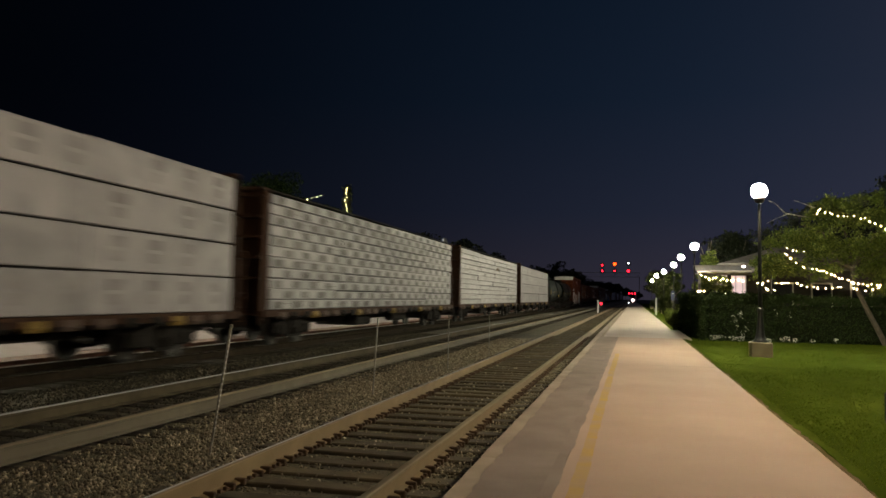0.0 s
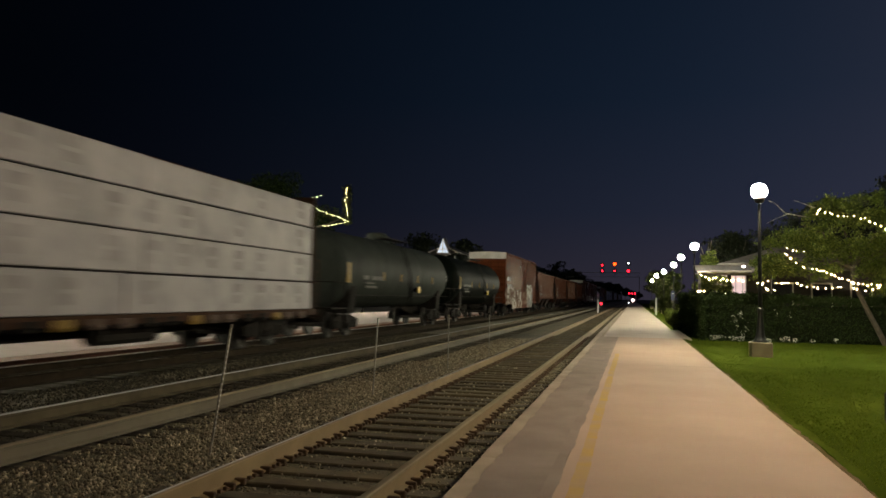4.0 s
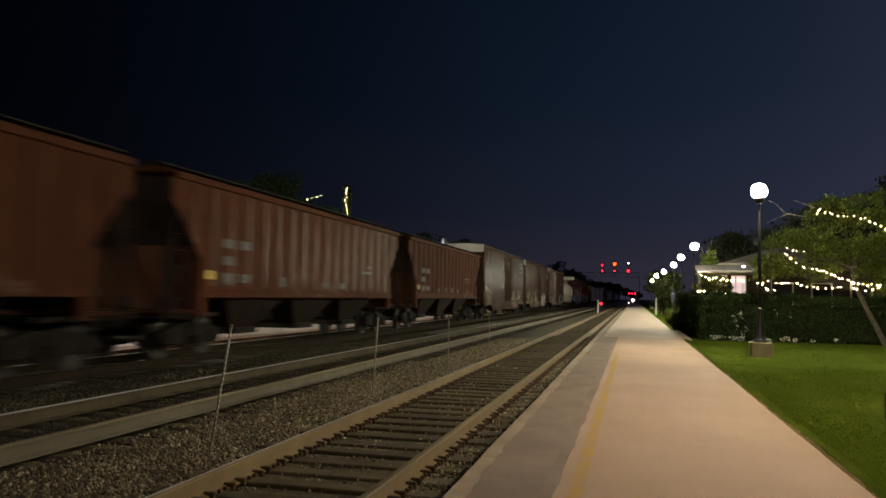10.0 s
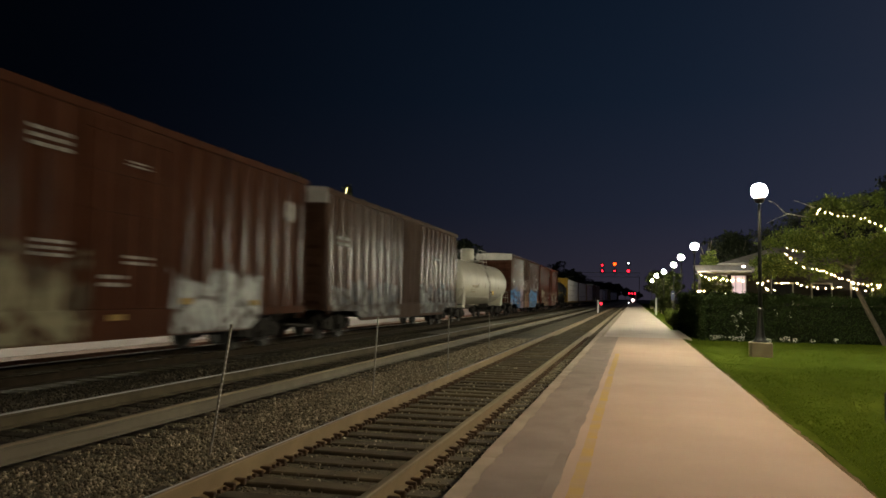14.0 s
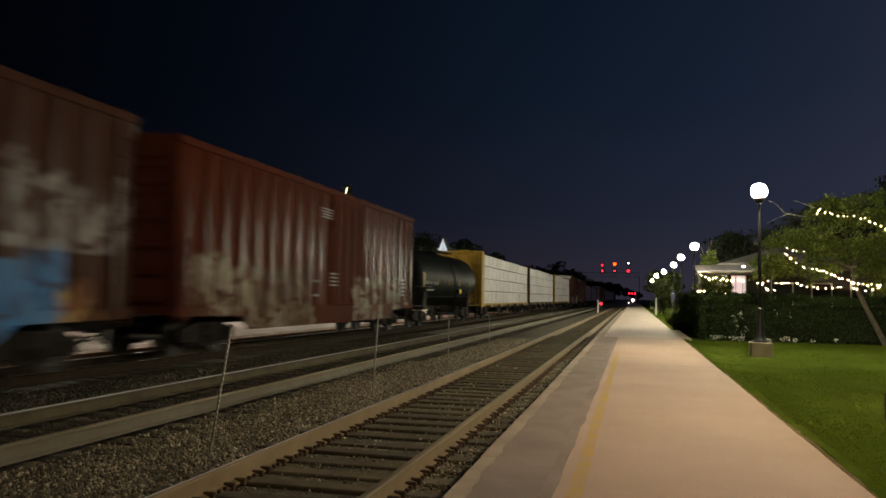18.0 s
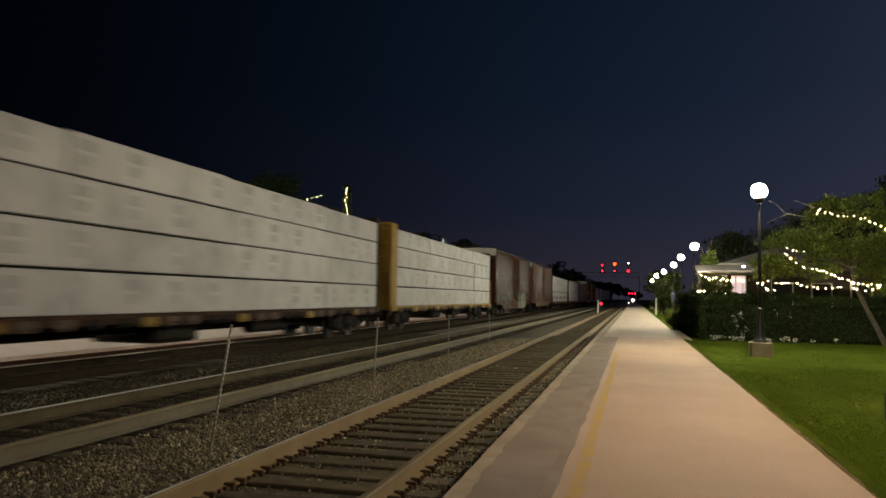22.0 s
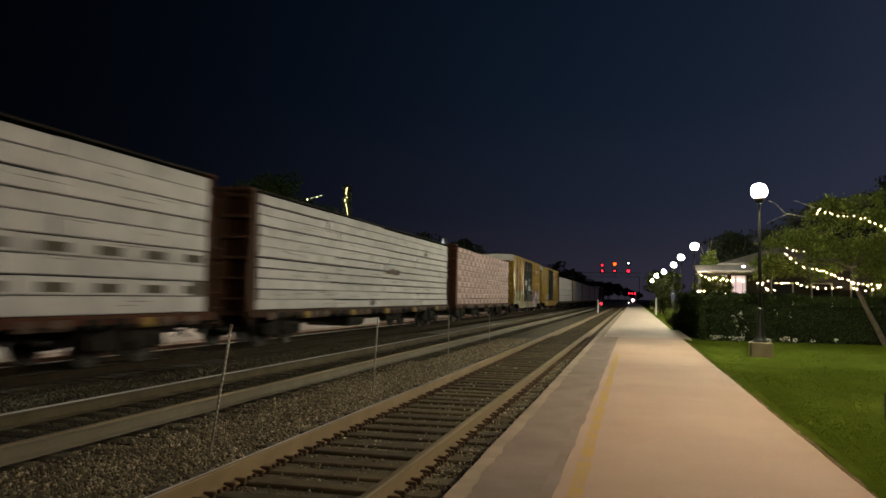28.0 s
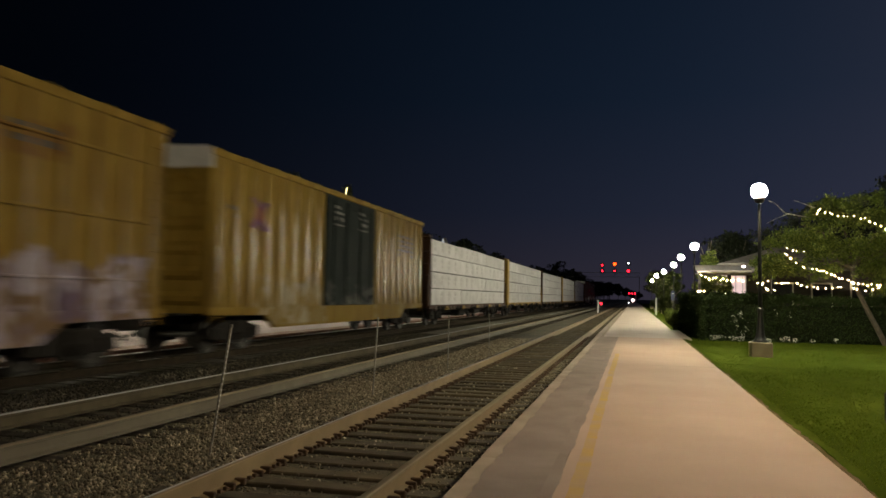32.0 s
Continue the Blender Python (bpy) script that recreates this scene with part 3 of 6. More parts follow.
# platform: coping, asphalt strip, tan concrete, pale concrete further on
platform = slab("platform", -0.535, Y_NEAR, -0.42, 1.62, 27.7, PLAT, M_CONC, "tan concrete station platform beside the track", "platform", 0.008)
slab("platform_pale", -1.04, 27.71, -0.42, 1.62, 260, PLAT, M_CONC_PALE, "pale concrete platform continuing along the track", "platform", 0.008)
slab("platform_apron", 1.63, 27.65, -0.42, 1.93, 35.5, PLAT - 0.004, M_CONC_PALE, "pale concrete apron joining platform and path", "path", 0.01)
slab("asphalt_strip", -1.128, Y_NEAR, -0.42, -0.540, 27.7, PLAT - 0.002, M_ASPHALT, "worn grey asphalt strip along the platform edge", "platform")
coping = slab("platform_edge", -1.20, Y_NEAR, -0.42, -1.13, 260, PLAT - 0.012, M_COPING, "chipped concrete edge of the platform over ballast", "platform edge")


def ragged(name, x0, x1, y0, y1, z0, z1, rough0, rough1, step, mat, parent, seed, label=""):
    """A strip with broken edges, like worn paint or a chipped lip."""
    rg = random.Random(seed)
    f, n = Form(), max(2, int((y1 - y0) / step))
    step = (y1 - y0) / n
    e0 = e1 = 0.0
    for k in range(n + 1):
        e0 += (rg.uniform(-1, 1) * rough0 - 0.25 * e0)
        e1 += (rg.uniform(-1, 1) * rough1 - 0.25 * e1)
        y = y0 + k * step + (rg.uniform(-0.3, 0.3) * step if 0 < k < n else 0.0)
        f.v += [(x0 + e0, y, z0), (x1 + e1, y, z0), (x0 + e0, y, z1), (x1 + e1, y, z1)]
    for k in range(n):
        a = 4 * k
        f.f += [(a + 2, a + 3, a + 7, a + 6), (a, a + 4, a + 5, a + 1), (a, a + 2, a + 6, a + 4), (a + 1, a + 5, a + 7, a + 3)]
    f.f += [(0, 1, 3, 2), (4 * n, 4 * n + 2, 4 * n + 3, 4 * n + 1)]
    return part(name, f, mat, parent, label)


rng = random.Random(5)
y, k = -2.0, 0
while y < 90:
    ln_ = rng.uniform(1.2, 3.4)
    out_ = 0.0036 * min(max(y - 4.0, 0.0), 26.0)
    ragged("coping_piece", -1.225 - out_, -1.098 - 0.6 * out_, y, y + ln_, PLAT - 0.22, PLAT + 0.003 + rng.uniform(-0.001, 0.001), 0.003, 0.012, 0.08, M_COPING, coping, 100 + k)
    y += ln_
    k += 1
asph = tagged(new("asphalt_lip"), "broken asphalt edge lapping over the concrete", "platform", kind="structure")
ragged("lip", -0.62, -0.522, -2, 27.6, PLAT - 0.02, PLAT + 0.0018, 0.0, 0.008, 0.07, M_ASPHALT, asph, 7)
line = tagged(new("yellow_line"), "worn yellow paint line along the platform", "paint line", kind="structure")
y = 2.0
while y < 18.5:
    ln_ = rng.uniform(1.2, 3.0)
    ragged("paint_patch", -0.438, -0.338, y, y + ln_, PLAT - 0.002, PLAT + 0.0025, 0.005, 0.006, 0.09, M_YELLOW, line, int(y * 50))
    y += ln_
verge = tagged(new("lawn_edge"), "ragged strip of bare earth between lawn and platform", "lawn", kind="structure")
ragged("bare_earth", 1.612, 1.668, 3.5, 27.4, PLAT - 0.06, PLAT + 0.003, 0.006, 0.016, 0.11, M_EARTH, verge, 61)
ragged("grass_lip", 1.645, 1.74, 3.5, 27.4, PLAT - 0.06, PLAT + 0.006, 0.018, 0.02, 0.09, M_SOIL, verge, 62)
crack_at = ((16.2, -0.52, 1.62, 4), (22.0, -0.52, 1.62, 5))
joints = tagged(new("platform_joint"), "thin dark joints across the concrete platform", "joint", kind="structure")
for cy, xa, xb, sd in crack_at:
    part("joint", Form().box(xa, cy - 0.005, PLAT - 0.002, xb, cy + 0.005, PLAT + 0.0015), M_COPING, joints)
slab("brick_band", -14.1, Y_NEAR, -0.42, -13.31, Y_FAR, -0.06, M_BRICKBAND, "dark red brick band edging the far platform", "platform edge")
slab("far_platform", -23.0, Y_NEAR, -0.42, -14.11, 300, -0.05, M_FARPAVE, "pink lit paving beyond the tracks", "platform")
slab("lawn_soil", 1.64, Y_NEAR, -0.42, 60, 27.6, PLAT - 0.05, M_SOIL, "green lawn beside the platform", "lawn")
slab("garden_ground", 1.94, 27.62, -0.42, 60, 35.5, PLAT - 0.06, M_SOIL, "dark garden ground round the station", "ground")
slab("garden_ground_far", 1.64, 35.52, -0.42, 60, 260, PLAT - 0.06, M_SOIL, "grassy verge beside the far platform", "ground")

# rails
head = [(-0.034, -0.04), (-0.034, -0.008), (-0.026, 0.0), (0.026, 0.0), (0.034, -0.008), (0.034, -0.04), (0.010, -0.05), (0.009, -0.15), (0.07, -0.170), (0.07, -0.185),
        (-0.07, -0.185), (-0.07, -0.170), (-0.009, -0.15), (-0.010, -0.05)]
for tx in (T1, T2, T3):
    for side in (-0.7525, 0.7525):
        rl = thing("rail", "rusty steel rail with a polished head", "rail", (tx + side, 0, 0), "rails of the three tracks")
        part("rail_body", Form().prism(head, Y_NEAR, Y_FAR, "y"), M_RAIL_DIRT if tx == T2 and side < 0 else {T1: M_RAIL, T2: M_RAIL2, T3: M_RAIL3}[tx], rl)
        arc = [(0.0215 + 0.0145 * math.cos(u), -0.0105 + 0.0145 * math.sin(u)) for u in [math.pi / 2 * k / 7 for k in range(8)]]
        if side < 0:
            if tx == T1:
                worn = [(-0.035, -0.012), (-0.031, 0.0), (-0.026, 0.004), (-0.014, 0.004), (-0.004, -0.001), (-0.004, -0.012)]
            else:
                worn = [(-0.030, -0.006), (0.0355, -0.010), (0.0355, -0.006), (0.030, -0.0005), (0.022, 0.003), (-0.020, 0.003), (-0.028, 0.0)]
            part("running_surface", Form().prism(worn, Y_NEAR, Y_FAR, "y"), M_RAILTOP if tx == T3 else M_RAILTOP_BRIGHT, rl, "polished running surface")
            continue
        part("running_surface", Form().prism(arc + [(-px, pz) for px, pz in reversed(arc)] + [(-0.036, -0.016), (0.036, -0.016)], Y_NEAR, Y_FAR, "y"), M_RAIL3 if tx == T3 else M_RAILTOP_DULL, rl, "worn running surface", smooth=True)

# posts between the tracks
for x, y, lean, top in ((-4.41, 7.5, 0.21, 1.18), (-4.36, 12.65, 0.07, 1.13), (-4.25, 17.7, 0.01, 1.08), (-4.12, 22.3, 0.0, 1.0)):
    st = thing("fence_stake", "thin perforated steel stake standing in ballast", "stake", (x, y, -0.235), "stakes between the tracks")
    f = Form().prism([(-0.014, -0.012), (0.014, -0.012), (0.014, 0.012), (0.006, 0.012), (0.006, -0.004), (-0.014, -0.004)], 0, 1.0, "z")
    hgt = top + 0.235
    f.v = [(0.72 * vx + lean * vz, vy, vz * hgt) for vx, vy, vz in f.v]
    part("angle_bar", f, M_STEEL, st)
    g = Form()
    for k in range(18):
        zz = 0.30 + k * (hgt - 0.36) / 18
        g.box(lean * zz / hgt + 0.007, -0.016, zz, lean * zz / hgt + 0.013, 0.006, zz + 0.026)
    part("studs", g, M_GALV, st, "pale studs along the stake", kind="stuff")
    part("cap", Form().box(lean - 0.014, -0.015, hgt - 0.03, lean + 0.014, 0.015, hgt + 0.008, 0.004), M_STEEL, st)


# ---- lamps along the platform ----
def street_lamp(y, globe, x=3.07, z=PLAT - 0.05, footing=None):
    lp = thing("street_lamp", "black iron lamp post with lit globe on concrete block", "street lamp", (x, y, z), "lamp posts along the platform")
    part("footing", Form().box(-0.25, -0.25, -0.05, 0.25, 0.25, 0.36, 0.02), footing or M_BLOCK, lp, "footing coloured dark for its shaded side" if footing else "pale concrete footing")
    part("base", Form().lathe([(0.20, 0.36), (0.20, 0.40), (0.14, 0.43), (0.11, 0.52), (0.085, 0.72), (0.07, 0.95), (0.065, 1.12), (0.078, 1.14), (0.078, 1.17), (0.052, 1.22)], 14), M_IRON, lp, smooth=True)
    part("post", Form().lathe([(0.052, 1.2), (0.047, 1.7), (0.040, 3.4), (0.038, 3.85)], 12), M_IRON, lp, smooth=True)
    part("holder", Form().lathe([(0.05, 3.84), (0.11, 3.88), (0.13, 3.95), (0.13, 4.0)], 14), M_IRON, lp, smooth=True)
    rows = [(max(0.005, 0.19 * math.cos(a)), 4.15 + 0.19 * math.sin(a)) for a in [-1.0 + 2.57 * k / 9 for k in range(10)]]
    part("globe", Form().lathe(rows, 18), globe, lp, "glowing white globe", smooth=True)
    return lp


post_lamp = street_lamp(20.6, M_GLOBE)
for x, y in ((3.05, 41.75), (3.01, 52.5), (3.08, 63.9), (2.9, 79.3), (2.56, 93.4), (2.6, 118.0)):
    copy_thing(post_lamp, pose(x, y, PLAT - 0.05))
# footing takes the iron colour to hold the shaded side of the block
street_lamp(9.72, M_GLOBE_OLD, footing=M_IRON)
# unseen lamp behind the camera, added to brighten the near platform
street_lamp(-1.2, M_GLOBE_FILL, footing=M_IRON)
for k in range(12):
    copy_thing(post_lamp, pose(-23.6, -9.0 + 10.6 * k, -0.42))


# ---- leaves ----
def leaf_cloud(name, blobs, count, size, mat, seed, flat=0.5, shell=0.55):
    """Leaf quads gathered in clumps; blobs: (x, y, z, rx, ry, rz)."""
    rg = np.random.default_rng(seed)
    b = np.array(blobs, float)
    wt_ = (b[:, 3] * b[:, 4] * b[:, 5]) ** (2 / 3)
    pick = rg.choice(len(b), count, p=wt_ / wt_.sum())
    d = rg.normal(size=(count, 3))
    d /= np.linalg.norm(d, axis=1)[:, None]
    r = shell + (1 - shell) * rg.random(count) ** 0.6 + rg.normal(0, 0.06, count)
    c = b[pick, :3] + d * r[:, None] * b[pick, 3:]
    a = rg.normal(size=(count, 3))
    a /= np.linalg.norm(a, axis=1)[:, None]
    e = np.cross(a, rg.normal(size=(count, 3)))
    e /= np.linalg.norm(e, axis=1)[:, None]
    s = size * rg.uniform(0.6, 1.4, count)[:, None]
    vs = np.stack([c - a * s, c + e * s * flat, c + a * s, c - e * s * flat], 1).reshape(-1, 3)
    return many(name, vs, np.arange(count * 4).reshape(-1, 4), mat)


def clumps(seed, n, cx, cy, cz, rx, ry, rz, r0, r1):
    rg = random.Random(seed)
    out = []
    while len(out) < n:
        u, v, w = rg.uniform(-1, 1), rg.uniform(-1, 1), rg.uniform(-1, 1)
        if u * u + v * v + w * w > 1:
            continue
        r = rg.uniform(r0, r1)
        out.append((cx + u * rx, cy + v * ry, cz + w * rz, r, r, r * 0.75))
    return out


def fairy_strand(pts, mat, step, seed, label, r=0.024):
    """Bulbs on a wire through points."""
    r *= 0.47
    rg = random.Random(seed)
    st = thing("string_lights", label, "string lights", pts[0], "string lights in the trees")
    o = Vector(pts[0])
    loc = [tuple(Vector(p) - o) for p in pts]
    part("wire", Form().path(loc, 0.006, n=4), M_WIRE, st)
    rows = [(0.002, -r * 1.3), (r * 0.8, -r * 0.7), (r, 0), (r * 0.7, r * 0.8), (0.002, r * 1.2)]
    me = Form().lathe(rows, 6).mesh("bulb", mat, True)
    for i in range(len(loc) - 1):
        p, q = Vector(loc[i]), Vector(loc[i + 1])
        n = max(1, round((q - p).length / step))
        for k in range(n):
            u = p.lerp(q, (k + rg.uniform(0.2, 0.8)) / n)
            ob = part("bulb", me, None, st, at=(u.x + rg.uniform(-0.04, 0.04), u.y - 0.03, u.z - 0.02 + rg.uniform(-0.05, 0.03)))
            k_ = rg.uniform(0.7, 1.5)
            ob.scale = (k_, k_, k_)
    return st


# hedge by the lawn, with its return along the path
def hedge(x0, y0, x1, y1, top, name_seed, label):
    hd = thing("hedge", label, "hedge", ((x0 + x1) / 2, (y0 + y1) / 2, PLAT - 0.06), "clipped hedges")
    w, d = (x1 - x0) / 2, (y1 - y0) / 2
    # solid dark box stands for the shade deep between the leaves
    part("stem_core", Form().box(-w + 0.30, -d + 0.30, 0, w - 0.30, d - 0.30, top - 0.30, 0.1), M_HEDGE_CORE, hd, "dark core in place of inner shade")
    rg = np.random.default_rng(name_seed)
    faces = [(2 * w * top, "f"), (2 * w * 2 * d, "t"), (2 * d * top, "l"), (2 * d * top, "r")]
    pts = []
    for area, k in faces:
        n = int(min(area, 60) * 620)
        u, v, q = rg.random(n), rg.random(n), rg.normal(0, 0.07, n)
        wav = 0.06 * np.sin(u * 23 + v * 9) + 0.05 * np.sin(u * 51)
        if k == "f":
            pts.append(np.stack([(2 * u - 1) * w, -d + 0.12 + q + wav, v * top], 1))
        elif k == "t":
            pts.append(np.stack([(2 * u - 1) * w, (2 * v - 1) * d, top - 0.1 + q + wav], 1))
        elif k == "l":
            pts.append(np.stack([-w + 0.12 + q + wav, (2 * u - 1) * d, v * top], 1))
        else:
            pts.append(np.stack([w - 0.12 + q, (2 * u - 1) * d, v * top], 1))
    c = np.concatenate(pts)
    n = len(c)
    a = rg.normal(size=(n, 3))
    a /= np.linalg.norm(a, axis=1)[:, None]
    e = np.cross(a, rg.normal(size=(n, 3)))
    e /= np.linalg.norm(e, axis=1)[:, None]
    s = rg.uniform(0.022, 0.055, n)[:, None]
    vs = np.stack([c - a * s, c + e * s * 0.55, c + a * s, c - e * s * 0.55], 1).reshape(-1, 3)
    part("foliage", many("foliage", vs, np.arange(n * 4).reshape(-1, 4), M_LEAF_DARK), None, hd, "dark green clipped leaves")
    return hd


hedge(2.20, 28.1, 13.5, 30.0, 1.54, 3, "long dark green clipped hedge behind the lawn")
hedge(2.04, 30.05, 5.2, 38.6, 1.62, 4, "dark green clipped hedge along the path")

# white flowers along the foot of the hedge
rg_ = random.Random(21)
for x in (2.62, 2.75, 2.9, 3.25, 3.4, 3.5, 4.05, 4.3, 4.42, 4.9, 5.05, 5.2, 5.75, 6.5):
    k = int(x * 100)
    fl = thing("flower_clump", "low clump of small white flowers at the hedge foot", "flowers", (x, 27.75 + rg_.uniform(-0.12, 0.18), PLAT - 0.05), "white flowers along the hedge")
    u = rg_.uniform(0.6, 1.3)
    part("blossoms", leaf_cloud("blossoms", [(0, 0, 0.12 * u, 0.13 * u, 0.10, 0.10 * u)], 22, 0.026, M_PETAL_GLINT, 300 + k, 0.8, 0.3), None, fl)
    part("foliage", leaf_cloud("foliage", [(0, 0, 0.06, 0.18, 0.14, 0.08)], 60, 0.035, M_LEAF_DARK, 400 + k, 0.5, 0.2), None, fl)
# white petal pieces on the hedge face stand for light glinting through
for x, z, n in ((3.42, 0.75, 16), (3.55, 1.05, 14), (3.75, 0.62, 10), (3.62, 0.45, 10), (4.7, 1.1, 7), (5.1, 1.0, 5), (3.3, 0.95, 6)):
    sp_ = thing("blossom_spray", "white flecks on the hedge in place of glints", "flowers", (x, 28.06, z), "white blossoms on the hedge")
    part("blossoms", leaf_cloud("blossoms", [(0, 0, 0, 0.09, 0.06, 0.20)], n, 0.020, M_PETAL_GLINT, int(900 * x), 0.8, 0.1), None, sp_)
    part("stalk", Form().path([(0, 0.2, -0.15), (0.01, 0.02, 0.0), (0.0, -0.01, 0.15)], 0.006, 0.003, 4), M_BARK, sp_)


# ---- trees ----
def garden_tree():
    tr = thing("garden_tree", "small leaning tree with green leaves beside the hedge", "tree", (7.96, 27.75, PLAT - 0.06))
    ox, oz = 7.96, PLAT - 0.06
    trunk = Form().path([(0, 0, -0.03), (-0.20, 0.05, 0.45), (-0.48, 0.1, 1.05), (-0.82, 0.15, 1.85), (-0.95, 0.2, 2.5)], 0.095, 0.06, 9)
    part("trunk", trunk, M_BARK, tr)
    rg = random.Random(9)
    fork = Vector((-0.95, 0.2, 2.5))
    for tip in ((-3.2, 0.1, 2.6), (-2.6, -0.5, 3.9), (-1.2, 0.3, 4.6), (0.5, 0.0, 4.6), (1.6, -0.2, 3.6), (1.2, 0.6, 2.6), (-2.0, -0.7, 2.6)):
        t = Vector(tip)
        m1 = fork.lerp(t, 0.35) + Vector((rg.uniform(-0.2, 0.2), rg.uniform(-0.2, 0.2), 0.22))
        m2 = fork.lerp(t, 0.7) + Vector((rg.uniform(-0.2, 0.2), rg.uniform(-0.2, 0.2), 0.16))
        part("limb", Form().path([tuple(fork), tuple(m1), tuple(m2), tip], 0.055, 0.012, 6), M_BARK, tr)
    # bare twigs reaching out of the crown
    for pts, r0, r1 in (([(-1.9, 0, 4.15), (-2.6, 0, 4.28), (-3.0, 0, 4.36), (-3.35, 0, 4.72), (-3.55, 0, 4.80)], 0.020, 0.008), ([(-2.95, 0, 4.33), (-3.25, 0, 4.20), (-3.6, 0, 4.02)], 0.012, 0.006),
                        ([(-1.7, 0, 4.35), (-2.3, 0, 4.62), (-2.75, 0, 4.80)], 0.016, 0.007)):
        part("twig", Form().path(pts, r0, r1, 5), M_TWIG, tr, "bare grey twig")
    # feathery sprays of leaves, mass by mass
    rn = np.random.default_rng(51)
    tips, ways = [], []
    for x, z, rx, rz, n in ((6.9, 4.45, 1.15, 0.45, 58), (5.15, 3.70, 0.42, 0.20, 17), (4.45, 3.50, 0.28, 0.08, 5), (4.45, 2.86, 0.62, 0.22, 30), (5.05, 2.66, 0.42, 0.22, 16), (4.15, 2.50, 0.35, 0.10, 5), (5.75, 3.72, 0.60, 0.40, 26),
                            (6.3, 3.35, 0.80, 0.45, 40), (7.7, 3.15, 1.1, 0.80, 76), (6.1, 2.62, 0.6, 0.22, 14), (8.2, 2.15, 0.8, 0.3, 18), (8.6, 4.1, 0.8, 0.75, 46), (6.35, 4.83, 0.45, 0.14, 8), (7.6, 4.95, 0.6, 0.18, 10), (5.85, 4.55, 0.25, 0.15, 5)):
        d = rn.normal(size=(n, 3))
        d *= (rn.random(n) ** 0.4 / np.linalg.norm(d, axis=1))[:, None]
        c = d * [rx, 1.0, rz] + [x - ox, 0.1, z - oz]
        way = d * [1.0, 1.0, 0.5] + rn.normal(0, 0.25, (n, 3)) + [-0.25, 0, -0.05]
        tips.append(c)
        ways.append(way / np.linalg.norm(way, axis=1)[:, None])
    tips, ways = np.concatenate(tips), np.concatenate(ways)
    per = 150
    k = np.repeat(np.arange(len(tips)), per)
    u = rn.random(len(k))
    c = tips[k] + ways[k] * (u * 0.62 - 0.31)[:, None] + rn.normal(0, 1, (len(k), 3)) * (0.055 + 0.075 * (1 - u))[:, None] * [1, 1, 0.7]
    c[:, 2] -= 0.10 * u * u
    a = ways[k] * 0.6 + rn.normal(0, 0.6, (len(k), 3))
    a /= np.linalg.norm(a, axis=1)[:, None]
    e = np.cross(a, [0, 0, 1] + rn.normal(0, 0.55, (len(k), 3)))
    e /= np.linalg.norm(e, axis=1)[:, None]
    q = rn.uniform(0.026, 0.052, len(k))[:, None]
    vs = np.stack([c - a * q, c + e * q * 0.5, c + a * q, c - e * q * 0.5], 1).reshape(-1, 3)
    part("crown", many("crown", vs, np.arange(len(k) * 4).reshape(-1, 4), M_LEAF), None, tr, "loose feathery crown of bright green leaves")
    tw = Form()
    for i in range(0, len(tips), 3):
        tw.path([tuple(tips[i] - ways[i] * 0.45), tuple(tips[i]), tuple(tips[i] + ways[i] * 0.25)], 0.010, 0.004, 4)
    part("twigs", tw, M_BARK, tr, kind="stuff")
    return tr


garden_tree()
fairy_strand([(5.72, 27.0, 4.38), (5.85, 26.95, 4.55), (6.17, 26.9, 4.37), (6.87, 26.9, 4.32), (7.18, 26.9, 4.20), (7.56, 26.9, 4.00), (8.08, 26.9, 3.74), (8.60, 26.9, 3.5)],
             M_BULB, 0.14, 1, "warm string lights draped over the tree crown")
fairy_strand([(4.72, 26.9, 3.26), (4.75, 26.9, 3.12), (5.0, 26.9, 2.90), (5.37, 26.9, 2.64), (5.85, 26.9, 2.58), (6.28, 26.9, 2.39), (6.68, 26.9, 2.22), (7.0, 26.9, 2.13), (7.53, 26.9, 2.13),
              (8.1, 26.9, 2.19)], M_BULB, 0.13, 2, "warm string lights hanging in a curve across the tree")
fairy_strand([(3.85, 26.7, 2.13), (4.18, 26.7, 2.18), (4.52, 26.7, 2.14), (4.95, 26.7, 2.15), (5.45, 26.7, 2.05), (5.97, 26.7, 1.98), (6.45, 26.7, 2.02)], M_BULB, 0.15, 3, "warm string lights along the hedge top")
fairy_strand([(3.95, 26.7, 2.14), (4.20, 26.7, 1.97), (4.42, 26.7, 1.88)], M_BULB, 0.12, 4, "short end of warm string lights")
fairy_strand([(6.6, 26.8, 2.05), (7.0, 26.8, 1.95), (7.4, 26.8, 2.0), (7.9, 26.8, 2.15)], M_BULB, 0.22, 6, "warm string lights low in the tree")
fairy_strand([(4.8, 26.9, 3.30), (5.1, 26.9, 3.24), (5.4, 26.9, 3.22)], M_BULB, 0.2, 7, "a few warm string lights in the leaves")


